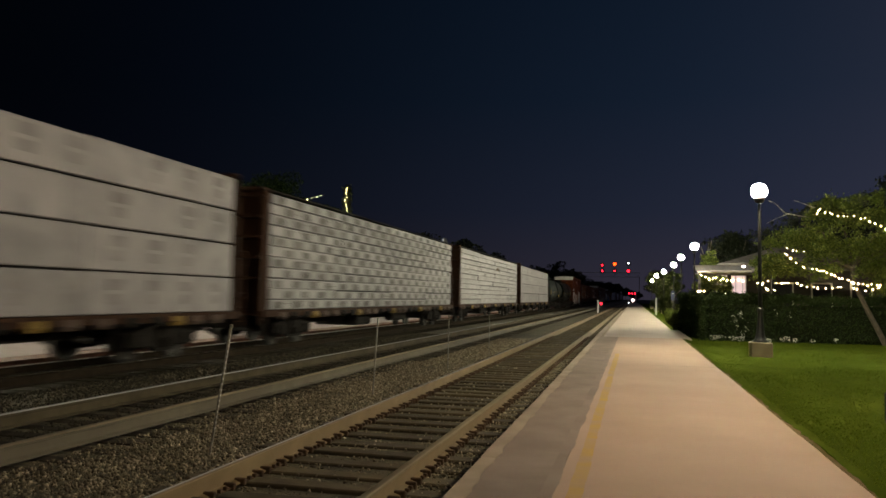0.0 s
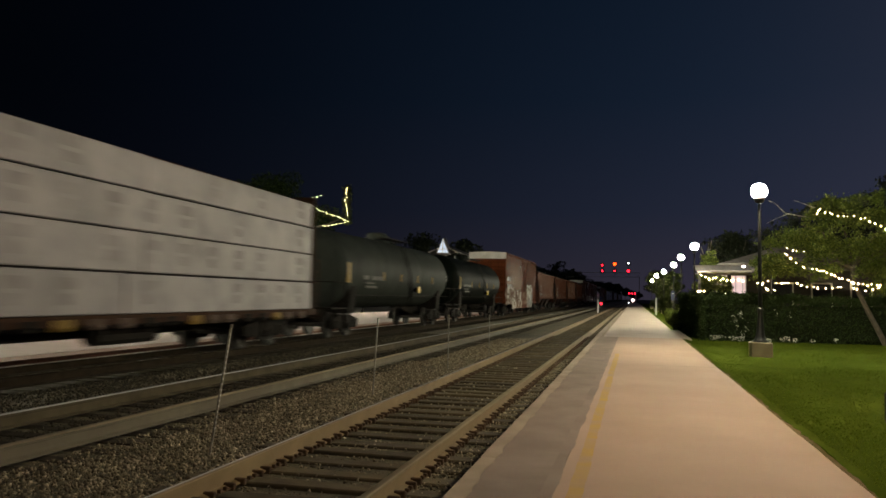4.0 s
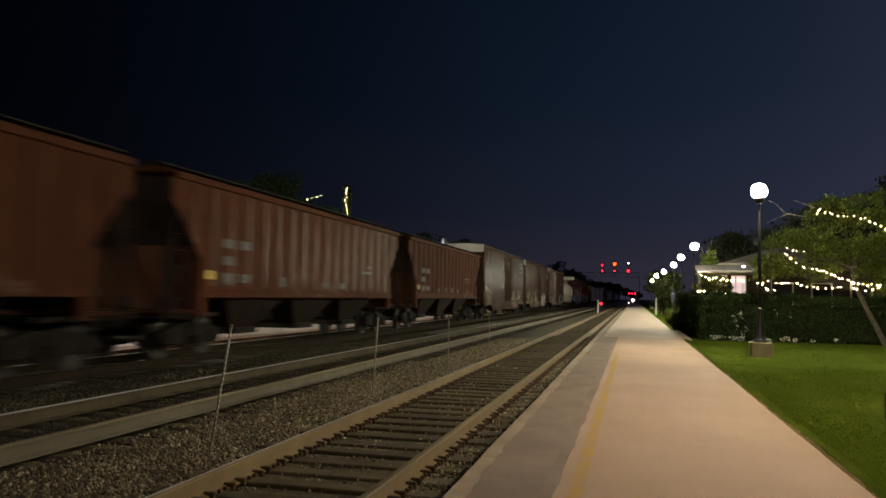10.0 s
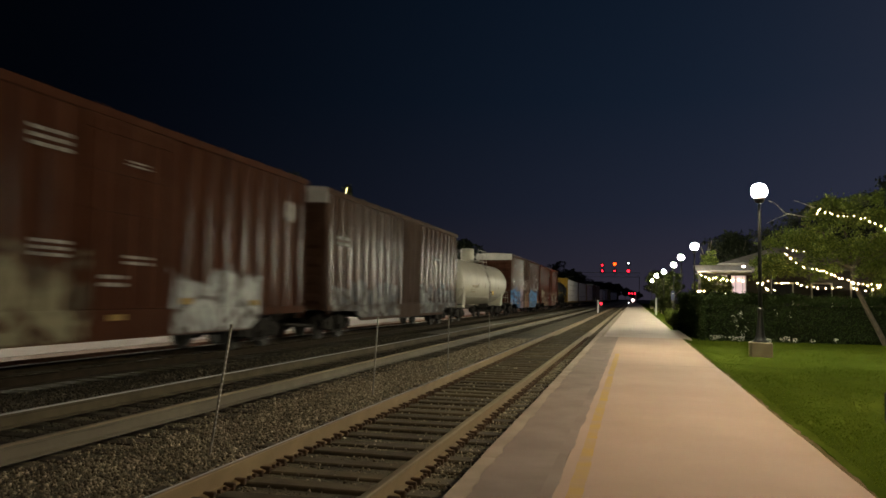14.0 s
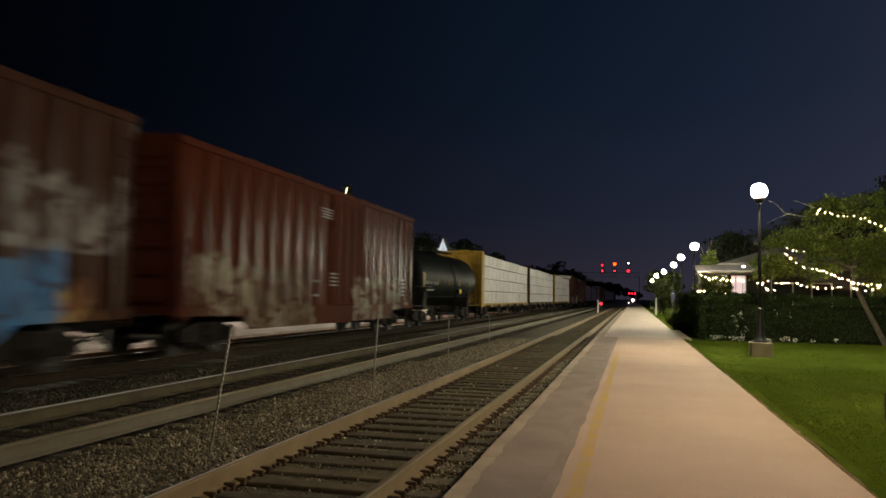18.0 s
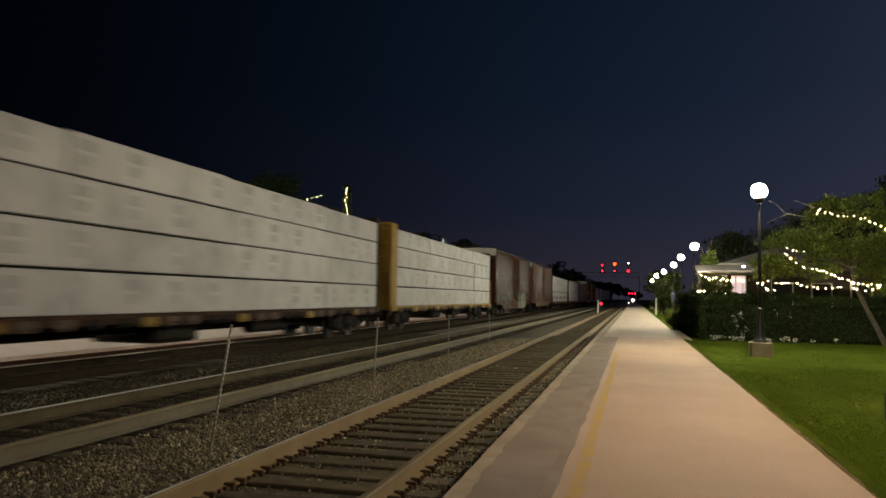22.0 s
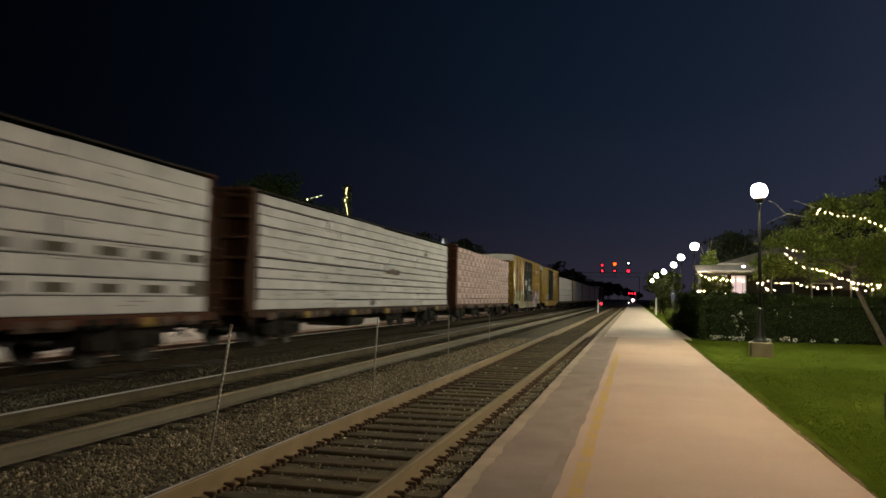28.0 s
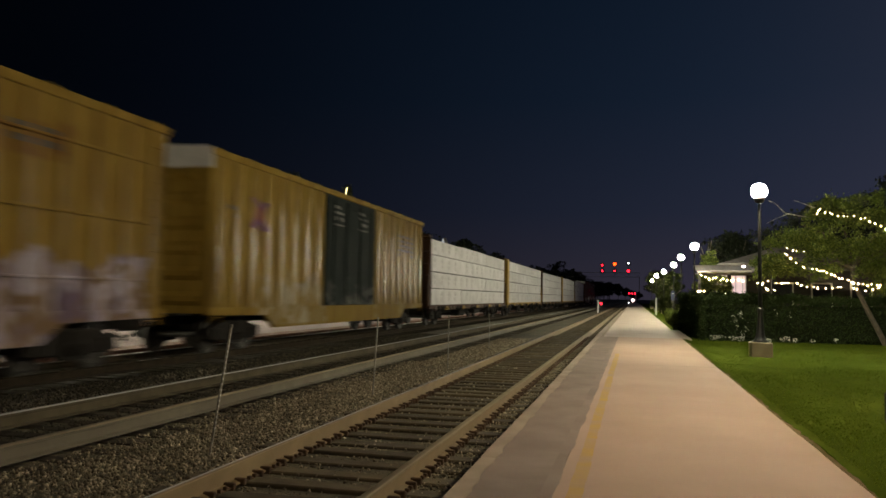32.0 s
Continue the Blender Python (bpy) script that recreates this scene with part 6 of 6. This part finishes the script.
def centerbeam(front, rear, style, label, mat, tiers=4, packs=4, wrap=None, chord_over=True, seam=None, top=4.50, flush=False, tears=()):
    car, L = begin("centerbeam_flatcar", label, front, rear)
    L += 0.55
    rg = random.Random(str(front) + style)
    deck, w = 1.04, 1.42
    ends_at = L - 0.52
    part("deck", Form().box(-w, -L + 0.3, deck - 0.12, w, L - 0.3, deck), mat, car)
    for s in (-1, 1):
        a, b = sorted((s * (w - 0.08), s * (w + 0.03)))
        part("side_sill", Form().box(a, -L + 0.2, deck - 0.17, b, L - 0.2, deck + 0.02, 0.012), mat, car)
        for k in range(26 if s > 0 else 6):
            y = -L + 1.3 + (k + rg.uniform(-0.12, 0.12)) * (2 * L - 2.6) / (25 if s > 0 else 5)
            wm = (M_WINCH, M_UNDER, M_WINCH, M_UNDER, M_DULL_YELLOW if wrap is not M_WRAP_PINK else M_WINCH)[(k * 3) % 5]
            win = keep("winch" + wm.name, lambda: Form().box(-0.06, -0.20, -0.25, 0.045, 0.20, -0.05, 0.015).tube((0.05, -0.16, -0.19), (0.05, 0.16, -0.19), 0.035, n=8).mesh("tie_down_winch", wm))
            part("tie_down_winch", win, None, car, at=(s * (w + 0.03), y, deck) if s > 0 else (s * (w + 0.0), y, deck))
        for k in range(5):
            y = -L + 1.9 + k * (2 * L - 3.8) / 4
            if s > 0:
                part("reflector", keep("reflector", lambda: None), None, car, at=(w + 0.068, y, deck - 0.22))
    for d in (-1, 1):
        f = Form()
        y = d * ends_at
        a, b = sorted((y, y + d * 0.10))
        f.box(-w + 0.05, a, deck, w - 0.05, b, top - 0.02)
        dep = 0.50 if d < 0 else 0.24
        a2, b2 = sorted((y, y + d * dep))
        own = mat
        # rear bulkhead of yellow cars goes brown: its shaded side in the colour
        mat = M_FLAT_BROWN if d > 0 and mat is M_FLAT_YELLOW else mat
        bk = part("end_bulkhead", f, mat, car, "ribbed end bulkhead")
        for x in (-w, -0.62, 0.48, w - 0.14):
            part("upright", Form().prism([(y + d * 0.1, deck), (y + d * dep, deck), (y + d * dep * 0.84, deck + 1.2), (y + d * dep * 0.6, top - 0.02), (y + d * 0.1, top - 0.02)], x, x + 0.14, "x"), mat, bk)
        for k in range(6):
            zz = deck + 0.3 + k * (top - deck - 0.5) / 5
            part("shelf_rib", Form().box(-w + 0.1, a2, zz, w - 0.1, b2, zz + 0.07), mat, bk)
        part("bulkhead_cap", Form().box(-w + 0.02, a2, top - 0.02, w - 0.02, b2, top + 0.07, 0.02), mat, car)
        if d < 0 and mat is M_FLAT_YELLOW:
            part("corner_plate", Form().box(w - 0.12, y - 0.48, deck, w + 0.03, y + 0.36, top + 0.05, 0.02), mat, bk, "broad yellow corner post")
        coupler(car, d * (L - 0.1), d)
        truck(car, d * (L - 2.9))
        mat = own
        ladder(car, w - 0.02, d * (ends_at + 0.1) - (0.0 if d > 0 else 0.42), 0.7, 2.6, mat)
    half = w - 0.02 if flush else (w - 0.25 if chord_over else 0.35)
    part("centre_beam", Form().box(-0.10, -ends_at, deck, 0.10, ends_at, top + 0.10).box(-half, -ends_at, top + (0.0 if flush else 0.06), half, ends_at, top + (0.06 if flush else 0.16), 0.02), M_UNDER if flush else mat, car, "centre beam with its top chord")
    part("centre_sill", Form().box(-0.4, -L + 0.2, 0.55, 0.4, L - 0.2, 0.93).box(-0.9, -2.5, 0.35, 0.9, -0.8, 0.8, 0.1).tube((0.7, 2.0, 0.6), (0.7, 4.0, 0.6), 0.2, n=10), M_UNDER, car)
    # load on both sides, tier by tier
    th = (top - deck - 0.06) / tiers
    inner = ends_at - 0.06
    dun = Form()
    for j in range(tiers + 0):
        z = deck + 0.03 + j * th
        for s in (-1, 1):
            dun.box(*sorted((s * 0.12, s * (w - 0.10)))[:1], -inner + 0.05, z - 0.03, sorted((s * 0.12, s * (w - 0.10)))[1], inner - 0.05, z + 0.0)
    part("dunnage", dun, M_UNDER, car, "dark spacers between tiers", kind="stuff")
    for s in (-1, 1):
        for j in range(tiers):
            z = deck + 0.03 + j * th
            n = packs if s > 0 else 1
            cuts = [-inner] + [(-inner + 2 * inner * (k + rg.uniform(-0.12, 0.12)) / n) for k in range(1, n)] + [inner]
            if seam and s > 0:
                n, cuts = 2, [-inner, -inner + 2 * inner * (seam - (0.025 if j == 0 else 0.0)), inner]
            for k in range(n):
                a, b = cuts[k] + 0.012, cuts[k + 1] - 0.012
                off = rg.uniform(-0.03, 0.012)
                drop = rg.choice((0.006, 0.014, 0.026) if wrap is M_WRAP_PINK else (0.004, 0.014, 0.022, 0.034)) if tiers > 6 else rg.uniform(0.030, 0.05)
                lift = rg.uniform(0.0, 0.03 if flush else 0.10) if j == tiers - 1 else 0.0
                x_a, x_b = sorted((s * 0.14, s * (w + off)))
                part("lumber_pack", Form().box(x_a, a, z + (rg.uniform(0, 0.012) if tiers > 6 else 0), x_b, b, z + th - drop - lift, 0.018), wrap, car)
    pr = Form()
    if style == "marks":
        for j in (1, 3):
            z = deck + 0.03 + j * th
            y = -inner + 0.6
            while y < inner - 0.8:
                pr.box(w + 0.012, y, z + 0.06, w + 0.018, y + 0.7, z + th - 0.12)
                y += 1.45
        for y, j in ((inner - 0.65, 1), (-1.0, 1), (-6.0, 0)):
            z = deck + 0.03 + j * th
            pr.box(w + 0.012, y, z + 0.02, w + 0.02, y + 0.6, z + th * 0.95)
    if style == "torn":
        for y, z, u, v in tears:
            pr.prism([(y, z + 0.05 * v), (y + 0.55 * u, z), (y + u, z + 0.3 * v), (y + 0.8 * u, z + 0.8 * v), (y + 0.5 * u, z + v), (y + 0.12 * u, z + 0.5 * v)], w + 0.013, w + 0.02, "x")
        y, z, u = tears[0][0] - 1.3, tears[0][1] + 0.02, 1.5
        part("bare_lumber", Form().prism([(y, z), (y + u, z + 0.02), (y + u - 0.1, z + 0.22), (y + 0.7 * u, z + 0.27), (y + 0.2 * u, z + 0.12)], w + 0.013, w + 0.0165, "x"), M_BARE, car, "bare brown lumber where the wrap is torn")
    if pr.v:
        part("wrap_print", pr, M_PRINT, car, "dark printed and torn patches on the wrap")
    if style == "checker":
        ck = Form()
        for j in range(tiers):
            z = deck + 0.03 + j * th
            y = -inner + 0.2 + (0.62 if j % 2 else 0.0)
            while y < inner - 0.8:
                ck.box(w + 0.0125, y, z + 0.03, w + 0.0145, y + rg.uniform(0.5, 0.72), z + th - 0.07)
                y += 1.24
        part("wrap_print", ck, M_CHECK_PINK if wrap is M_WRAP_PINK else M_CHECK, car, "rows of grey printed patches on the wrap", kind="stuff")
    if tiers > 6:
        # short slits and wrinkles where the layers part
        sl = Form()
        for k in range(70):
            y, u = rg.uniform(-inner + 0.2, inner - 2.2), rg.uniform(0.3, 1.8)
            z = deck + 0.03 + rg.randrange(1, tiers) * th - rg.choice((0.07, 0.12, 0.17)) + rg.uniform(-0.02, 0.02)
            sl.prism([(y, z), (y + 0.6 * u, z - 0.008), (y + u, z - 0.004), (y + 0.7 * u, z + 0.007), (y + 0.2 * u, z + 0.009)], w + 0.0125, w + 0.0150, "x")
        part("wrap_slit", sl, M_SLIT, car, "thin dark slits between the lumber layers", kind="stuff")
    if style in ("print", "white"):
        # faint printed lettering on each wrapped pack
        lt = Form()
        step = 1.22 if style == "print" else 1.55
        for j in range(tiers):
            z = deck + 0.03 + j * th
            y = -inner + 0.35
            while y < inner - 1.0:
                if rg.random() > 0.22:
                    lt.box(w + 0.0125, y, z + th * 0.55, w + 0.0145, y + rg.uniform(0.40, 0.50), z + th * 0.80)
                    lt.box(w + 0.0125, y + 0.05, z + th * 0.22, w + 0.0145, y + rg.uniform(0.3, 0.42), z + th * 0.46)
                y += step
        part("wrap_lettering", lt, M_FAINT_DARK if style == "print" else M_FAINT, car, "faint grey unreadable lettering on the wrap", kind="stuff")
    return car


M_FAINT = surface("faint_grey_print", (0.325, 0.312, 0.310), (0.435, 0.422, 0.425), 2.0, 0.6, gloss=0.08)
M_SLIT = surface("shaded_lumber_slit", (0.10, 0.085, 0.070), (0.22, 0.195, 0.175), 5.0, 0.8, gloss=0.05)
M_BARE = surface("bare_lumber", (0.095, 0.068, 0.048), (0.16, 0.115, 0.080), 3.0, 0.8, gloss=0.08)
M_CHECK_PINK = surface("brownish_print", (0.20, 0.115, 0.100), (0.36, 0.235, 0.215), 2.5, 0.6, gloss=0.08)
M_CHECK = surface("dark_grey_print", (0.115, 0.112, 0.106), (0.34, 0.325, 0.31), 3.0, 0.6, gloss=0.08)
M_FAINT_DARK = surface("grey_print", (0.24, 0.222, 0.22), (0.38, 0.355, 0.352), 2.0, 0.6, gloss=0.08)

GREY4 = "centre beam flatcar stacked with white wrapped lumber"
centerbeam(-4.7, 17.5, "print", GREY4 + ", brown ends", M_FLAT_BROWN, 4, 4, M_WRAP_GREY, False)
centerbeam(19.5, 41.3, "checker", "brown centre beam flatcar stacked with thin layers of pale wrapped lumber", M_FLAT_BROWN, 11, 4, M_WRAP, False, top=4.37, flush=True)
centerbeam(43.8, 65.9, "torn", "brown centre beam flatcar stacked with thin layers of pale wrapped lumber", M_FLAT_BROWN, 11, 4, M_WRAP, False, top=4.42, flush=True, tears=((1.6, 3.4, 0.7, 0.2), (6.0, 2.0, 0.6, 0.25), (-4.0, 2.9, 0.5, 0.2), (7.5, 1.5, 0.4, 0.2)))
centerbeam(68.4, 90.7, "print", GREY4 + ", dark brown sills", M_FLAT_BROWN, 4, 3, M_WRAP_GREY, False, 0.62)
tank_car(92.4, 109.6, M_TANK_GREY, "dark grey green tank car with railed ends")
tank_car(110.4, 126.4, M_TANK_BLACK, "black tank car with white lettering and yellow placard")
boxcar(128.0, 146.9, "e", "red brown boxcar with pale spray paint along its side", marks=((-8.9, -7.1, 2.80, 3.5, 2, 1), (-9.0, -6.3, 2.2, 2.95, 3, 1), (-2.0, -1.05, 4.0, 4.35, 1, 3), (0.62, 1.48, 3.97, 4.3, 1, 3)))
hopper(148.4, 165.5, HOPPER_PAINT[0], "red brown covered hopper car with sloping ends", rib=M_HOPPER_RIB)
hopper(166.6, 184.2, HOPPER_PAINT[1], "brown covered hopper car with small white plates")
hopper(185.3, 202.1, HOPPER_PAINT[0], "red brown covered hopper car with sheen on its ribs", rib=M_HOPPER_RIB)
hopper(203.4, 219.9, HOPPER_PAINT[1], "dark brown covered hopper car with yellow plate")
boxcar(221.2, 240.1, "f", "dull brown boxcar with white emblem and pale tags", logo="frame", marks=((-1.95, -0.8, 3.66, 4.36, 1, 5), (0.33, 1.78, 3.68, 4.32, 1, 5), (6.9, 8.53, 3.68, 3.86, 4, 1), (1.16, 1.75, 2.62, 2.86, 1, 3), (-2.0, -1.1, 2.2, 2.6, 2, 2), (6.2, 7.0, 1.4, 2.2, 1, 6)), plates=((2.46, 1.0), (2.46, 1.3), (5.5, 1.3)))
boxcar(241.8, 260.6, "g", "faded brown boxcar with pale spray paint", white_end=True, logo="ring", marks=((-1.74, -0.6, 3.95, 4.36, 1, 3), (0.83, 1.67, 4.0, 4.15, 1, 2), (-1.6, -0.54, 2.1, 2.45, 1, 3), (0.81, 1.89, 2.05, 2.4, 1, 3), (0.13, 1.04, 1.46, 1.9, 1, 3)), plates=((2.8, 1.25), (5.95, 1.2), (0.4, 0.95)))
boxcar(262.2, 281.3, "i", "dark brown weathered boxcar with grey tags", door_at=0.4, marks=((-8.6, -7.4, 3.2, 3.6, 2, 2), (4.4, 5.6, 3.3, 3.5, 2, 1)))
tank_car(281.9, 300.0, M_TANK_CREAM, "cream white tank car with a railed top", True)
boxcar(301.4, 320.3, "j", "brown boxcar with pale rust and blue spray paint", door_at=-0.3, door_w=3.4, top=5.30, marks=((-8.2, -7.3, 4.1, 4.3, 1, 2),), plates=((-6.2, 0.95), (-3.6, 1.0), (2.2, 1.0)))
boxcar(321.8, 340.4, "k", "red boxcar with pale spray paint along its side", white_end=False, marks=((-1.42, -0.18, 4.0, 4.36, 1, 4), (-1.88, -1.36, 1.45, 2.05, 1, 4), (-0.49, 0.35, 1.8, 2.3, 1, 4), (7.5, 8.1, 1.5, 2.3, 1, 5)), plates=((8.0, 1.1),))
tank_car(341.0, 355.8, M_TANK_BLACK, "black tank car with white stripes of lettering")
centerbeam(357.4, 379.5, "white", "yellow centre beam flatcar stacked with white wrapped lumber", M_FLAT_YELLOW, 4, 4, M_WRAP, False)
centerbeam(381.6, 403.6, "white", "dark brown centre beam flatcar stacked with white wrapped lumber", M_FLAT_BROWN, 4, 4, M_WRAP, False)
centerbeam(405.8, 427.9, "white", "yellow centre beam flatcar stacked with clean white lumber", M_FLAT_YELLOW, 4, 4, M_WRAP, False)
boxcar(430.0, 448.6, "n", "old brown boxcar with grey and green spray paint", marks=((0.1, 1.32, 3.1, 3.45, 1, 4), (4.29, 7.39, 2.74, 3.0, 5, 1), (-0.48, 0.43, 2.2, 2.45, 1, 2), (-3.3, -2.6, 2.9, 3.2, 1, 2), (7.2, 7.8, 1.3, 2.2, 1, 6)), plates=((-0.9, 1.24), (2.6, 0.98), (5.6, 1.0), (-4.0, 1.0)))
boxcar(450.4, 469.2, "o", "weathered brown boxcar with rust and pale tags", door_at=0.45, marks=((-8.4, -7.2, 3.3, 3.6, 2, 2),))
centerbeam(471.1, 493.0, "marks", "rusty flatcar stacked with layered lumber marked with dark print", M_FLAT_RED, 9, 4, M_WRAP, False, top=4.30, flush=True)
centerbeam(495.5, 517.1, "torn", "brown flatcar stacked with thin layers of torn white lumber wrap", M_FLAT_BROWN, 11, 4, M_WRAP, False, top=4.27, flush=True, tears=((1.3, 2.36, 0.8, 0.28), (6.0, 3.42, 0.5, 0.26), (-1.7, 1.12, 0.6, 0.3)))
centerbeam(519.7, 538.0, "checker", "brown flatcar stacked with layers of pink wrapped lumber", M_FLAT_RED, 10, 4, M_WRAP_PINK, False, top=4.44)
boxcar(540.3, 558.9, "q", "ochre yellow boxcar with a dark green door and graffiti", door_mat=M_DOOR_GREEN, door_at=0.03, door_w=4.85, top=5.30, logo="disc", panelled=True, marks=((-8.58, -8.01, 3.4, 3.8, 2, 2), (5.0, 6.2, 3.95, 4.4, 2, 2)))
boxcar(560.7, 579.5, "q2", "dull yellow boxcar with a dark green door", door_mat=M_DOOR_DARK, door_at=0.03, door_w=4.85, top=5.24, logo="disc", marks=((5.4, 7.8, 3.2, 4.2, 4, 5), (-8.6, -8.0, 3.4, 3.8, 2, 2)))
for k in range(5):
    a = 581.5 + 24.2 * k
    centerbeam(a, a + 22.3, "white", "flatcar stacked with clean white wrapped lumber", (M_FLAT_BROWN, M_FLAT_YELLOW)[k % 2], 4, 3, M_WRAP, False)
boxcar(704.5, 723.2, "n", "brown boxcar at the dark end of the train")
boxcar(725.0, 743.8, "f", "dull brown boxcar far back in the train")

# ---- ties, stones, grass ----
tie_me = Form().box(-1.30, -0.115, -0.40, 1.30, 0.115, -0.185, 0.014).mesh("tie", M_TIE)
pf_ = Form().box(-0.09, -0.16, -0.186, 0.09, 0.16, -0.170, 0.004)
for sx in (-0.085, 0.085):
    for sy in (-0.05, 0.05):
        pf_.box(sx - 0.018, sy - 0.018, -0.172, sx + 0.018, sy + 0.018, -0.14, 0.004)
for sy in (-0.165, 0.165):
    pf_.box(-0.11, sy - 0.022, -0.20, 0.11, sy + 0.022, -0.135, 0.008)
plate_me = pf_.mesh("tie_plate", M_PLATE)
rt = random.Random(77)
# the second form gathers the near-black ties of the furthest track
joined, oily = Form(), Form()
for tx in (T1, T2, T3):
    n0 = 0
    y = 0.35 - 14 * 0.515 if tx == T1 else -8.0
    while y < (150 if tx == T1 else 130):
        dx, rz, dz = rt.uniform(-0.06, 0.06), rt.uniform(-0.02, 0.02), rt.uniform(-0.012, 0.006)
        if tx == T1 and n0 < 300:
            ob = part("tie", tie_me, None, ballast, at=(tx + dx, y, dz))
            ob.rotation_euler = (0, 0, rz)
            if y < 34:
                for side in (-0.7525, 0.7525):
                    part("tie_plate", plate_me, None, ballast, at=(tx + side, y, 0))
            n0 += 1
        else:
            (oily if tx == T3 else joined).box(tx - 1.30 + dx, y - 0.115, -0.40, tx + 1.30 + dx, y + 0.115, (-0.236 if tx == T2 else -0.242) + dz, 0.008)
        y += 0.515 + rt.uniform(-0.025, 0.025)
part("ties", joined, M_TIE_OLD, ballast, "dark timber ties of the middle track", kind="stuff")
part("oily_ties", oily, M_TIE_BLACK, ballast, "near-black timber ties of the furthest track", kind="stuff")


def scatter_stones(name, boxes, seed, mat, label):
    rg = np.random.default_rng(seed)
    base = np.array([(1, 0, 0), (-1, 0, 0), (0, 1, 0), (0, -1, 0), (0, 0, 1), (0, 0, -1)], float)
    tri = np.array([(0, 2, 4), (2, 1, 4), (1, 3, 4), (3, 0, 4), (2, 0, 5), (1, 2, 5), (3, 1, 5), (0, 3, 5)])
    cs = []
    for x0, x1, y0, y1, z, dens in boxes:
        n = int((x1 - x0) * (y1 - y0) * dens * 1.7)
        cs.append(np.stack([rg.uniform(x0, x1, n), rg.uniform(y0, y1, n), z + rg.uniform(-0.012, 0.02, n)], 1))
    c = np.concatenate(cs)
    n = len(c)
    keep_ = np.sin(c[:, 0] * 5.1 + 2.0 * np.sin(c[:, 1] * 1.3)) * np.sin(c[:, 1] * 2.3 + c[:, 0] * 1.7) + rg.uniform(-1.2, 1.2, len(c)) > -0.55
    c = c[keep_]
    n = len(c)
    s = (0.006 + 0.018 * rg.random(n) ** 2.0)[:, None, None] * rg.uniform(0.45, 1.5, (n, 1, 3))
    q = rg.normal(size=(n, 4))
    q /= np.linalg.norm(q, axis=1)[:, None]
    a, b, d, e = q.T
    R = np.stack([1 - 2 * (d * d + e * e), 2 * (b * d - a * e), 2 * (b * e + a * d), 2 * (b * d + a * e), 1 - 2 * (b * b + e * e), 2 * (d * e - a * b), 2 * (b * e - a * d), 2 * (d * e + a * b), 1 - 2 * (b * b + d * d)], 1).reshape(n, 3, 3)
    v = (base[None] * s + rg.normal(0, 0.004, (n, 6, 3))) @ R.transpose(0, 2, 1) + c[:, None]
    f = (tri[None] + 6 * np.arange(n)[:, None, None]).reshape(-1, 3)
    return part(name, many(name, v.reshape(-1, 3), f, mat), None, ballast, label, kind="stuff")


scatter_stones("ballast_stones", [(-5.40, -4.10, 4.0, 16, -0.205, 1000), (-5.4, -4.1, 16, 32, -0.205, 560), (-4.08, -3.56, 3.5, 18, -0.212, 700), (-3.45, -2.05, 3.0, 16, -0.218, 130), (-1.95, -1.26, 3.0, 22, -0.212, 700), (-3.45, -2.05, 16, 30, -0.218, 50), (-5.9, -5.42, 5, 20, -0.235, 300)], 31, M_STONE, "loose brown grey ballast stones")
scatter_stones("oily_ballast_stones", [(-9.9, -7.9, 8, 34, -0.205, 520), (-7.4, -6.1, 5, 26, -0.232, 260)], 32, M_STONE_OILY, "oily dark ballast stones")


def lawn_blades(seed):
    rg = np.random.default_rng(seed)
    xs, ys = [], []
    for x0, x1, y0, y1, n in ((1.57, 1.70, 4.5, 27.5, 9000), (1.63, 4.5, 5.0, 11, 34000), (1.63, 6.5, 11, 18, 34000), (1.63, 11, 18, 28.0, 42000), (4.5, 8, 8, 14, 12000)):
        xs.append(rg.uniform(x0, x1, n))
        ys.append(rg.uniform(y0, y1, n))
    x, y = np.concatenate(xs), np.concatenate(ys)
    n = len(x)
    patch = 0.5 + 0.5 * np.sin(x * 1.7 + 1.3 * np.sin(y * 0.9)) * np.sin(y * 1.1 + x * 0.6)
    h = (0.012 + 0.016 * rg.random(n)) * (0.6 + 0.7 * patch)
    a = rg.uniform(0, 2 * np.pi, n)
    w = 0.0042 + 0.0005 * y * 0.4
    z = PLAT - 0.055
    dx, dy = np.cos(a) * w, np.sin(a) * w
    lx, ly = rg.normal(0, 0.022, n), rg.normal(0, 0.022, n)
    v = np.stack([np.stack([x - dx, y - dy, np.full(n, z)], 1), np.stack([x + dx, y + dy, np.full(n, z)], 1), np.stack([x + lx, y + ly, z + h], 1)], 1).reshape(-1, 3)
    ob = new("grass", many("grass", v, np.arange(3 * n).reshape(-1, 3), M_GRASS))
    return tagged(ob, "short mown green grass on the lawn", "grass", kind="stuff")


lawn_blades(8)


# ---- movement ----
def run(t):
    """Metres that the train has gone at t seconds."""
    return 17.10 * t - 0.00267 * t * t


def motions():
    for car, mid in TRAIN:
        for tk in car.children:
            for ws in tk.children:
                if ws.name.startswith("wheelset"):
                    # the wheels roll while the car passes the platform
                    here = mid + tk.location.y + ws.location.y
                    ts = [k / FPS for k in range(32 * FPS + 1) if 4.0 < here - run(k / FPS) < 64.0]
                    if not ts:
                        ts = [0.0]
                    ts = ([0.0] if ts[0] > 0 else []) + ts + ([32.0] if ts[-1] < 32 else [])
                    walk(ws, [(t, pose(0, ws.location.y, 0.452, math.degrees(min(max(here - run(t), 4.0), 64.0) / 0.452) % 360)) for t in ts])
        walk(car, [(t, pose(T3, mid - run(t), 0)) for t in (0, 4, 8, 12, 16, 20, 24, 28, 32)])


motions()
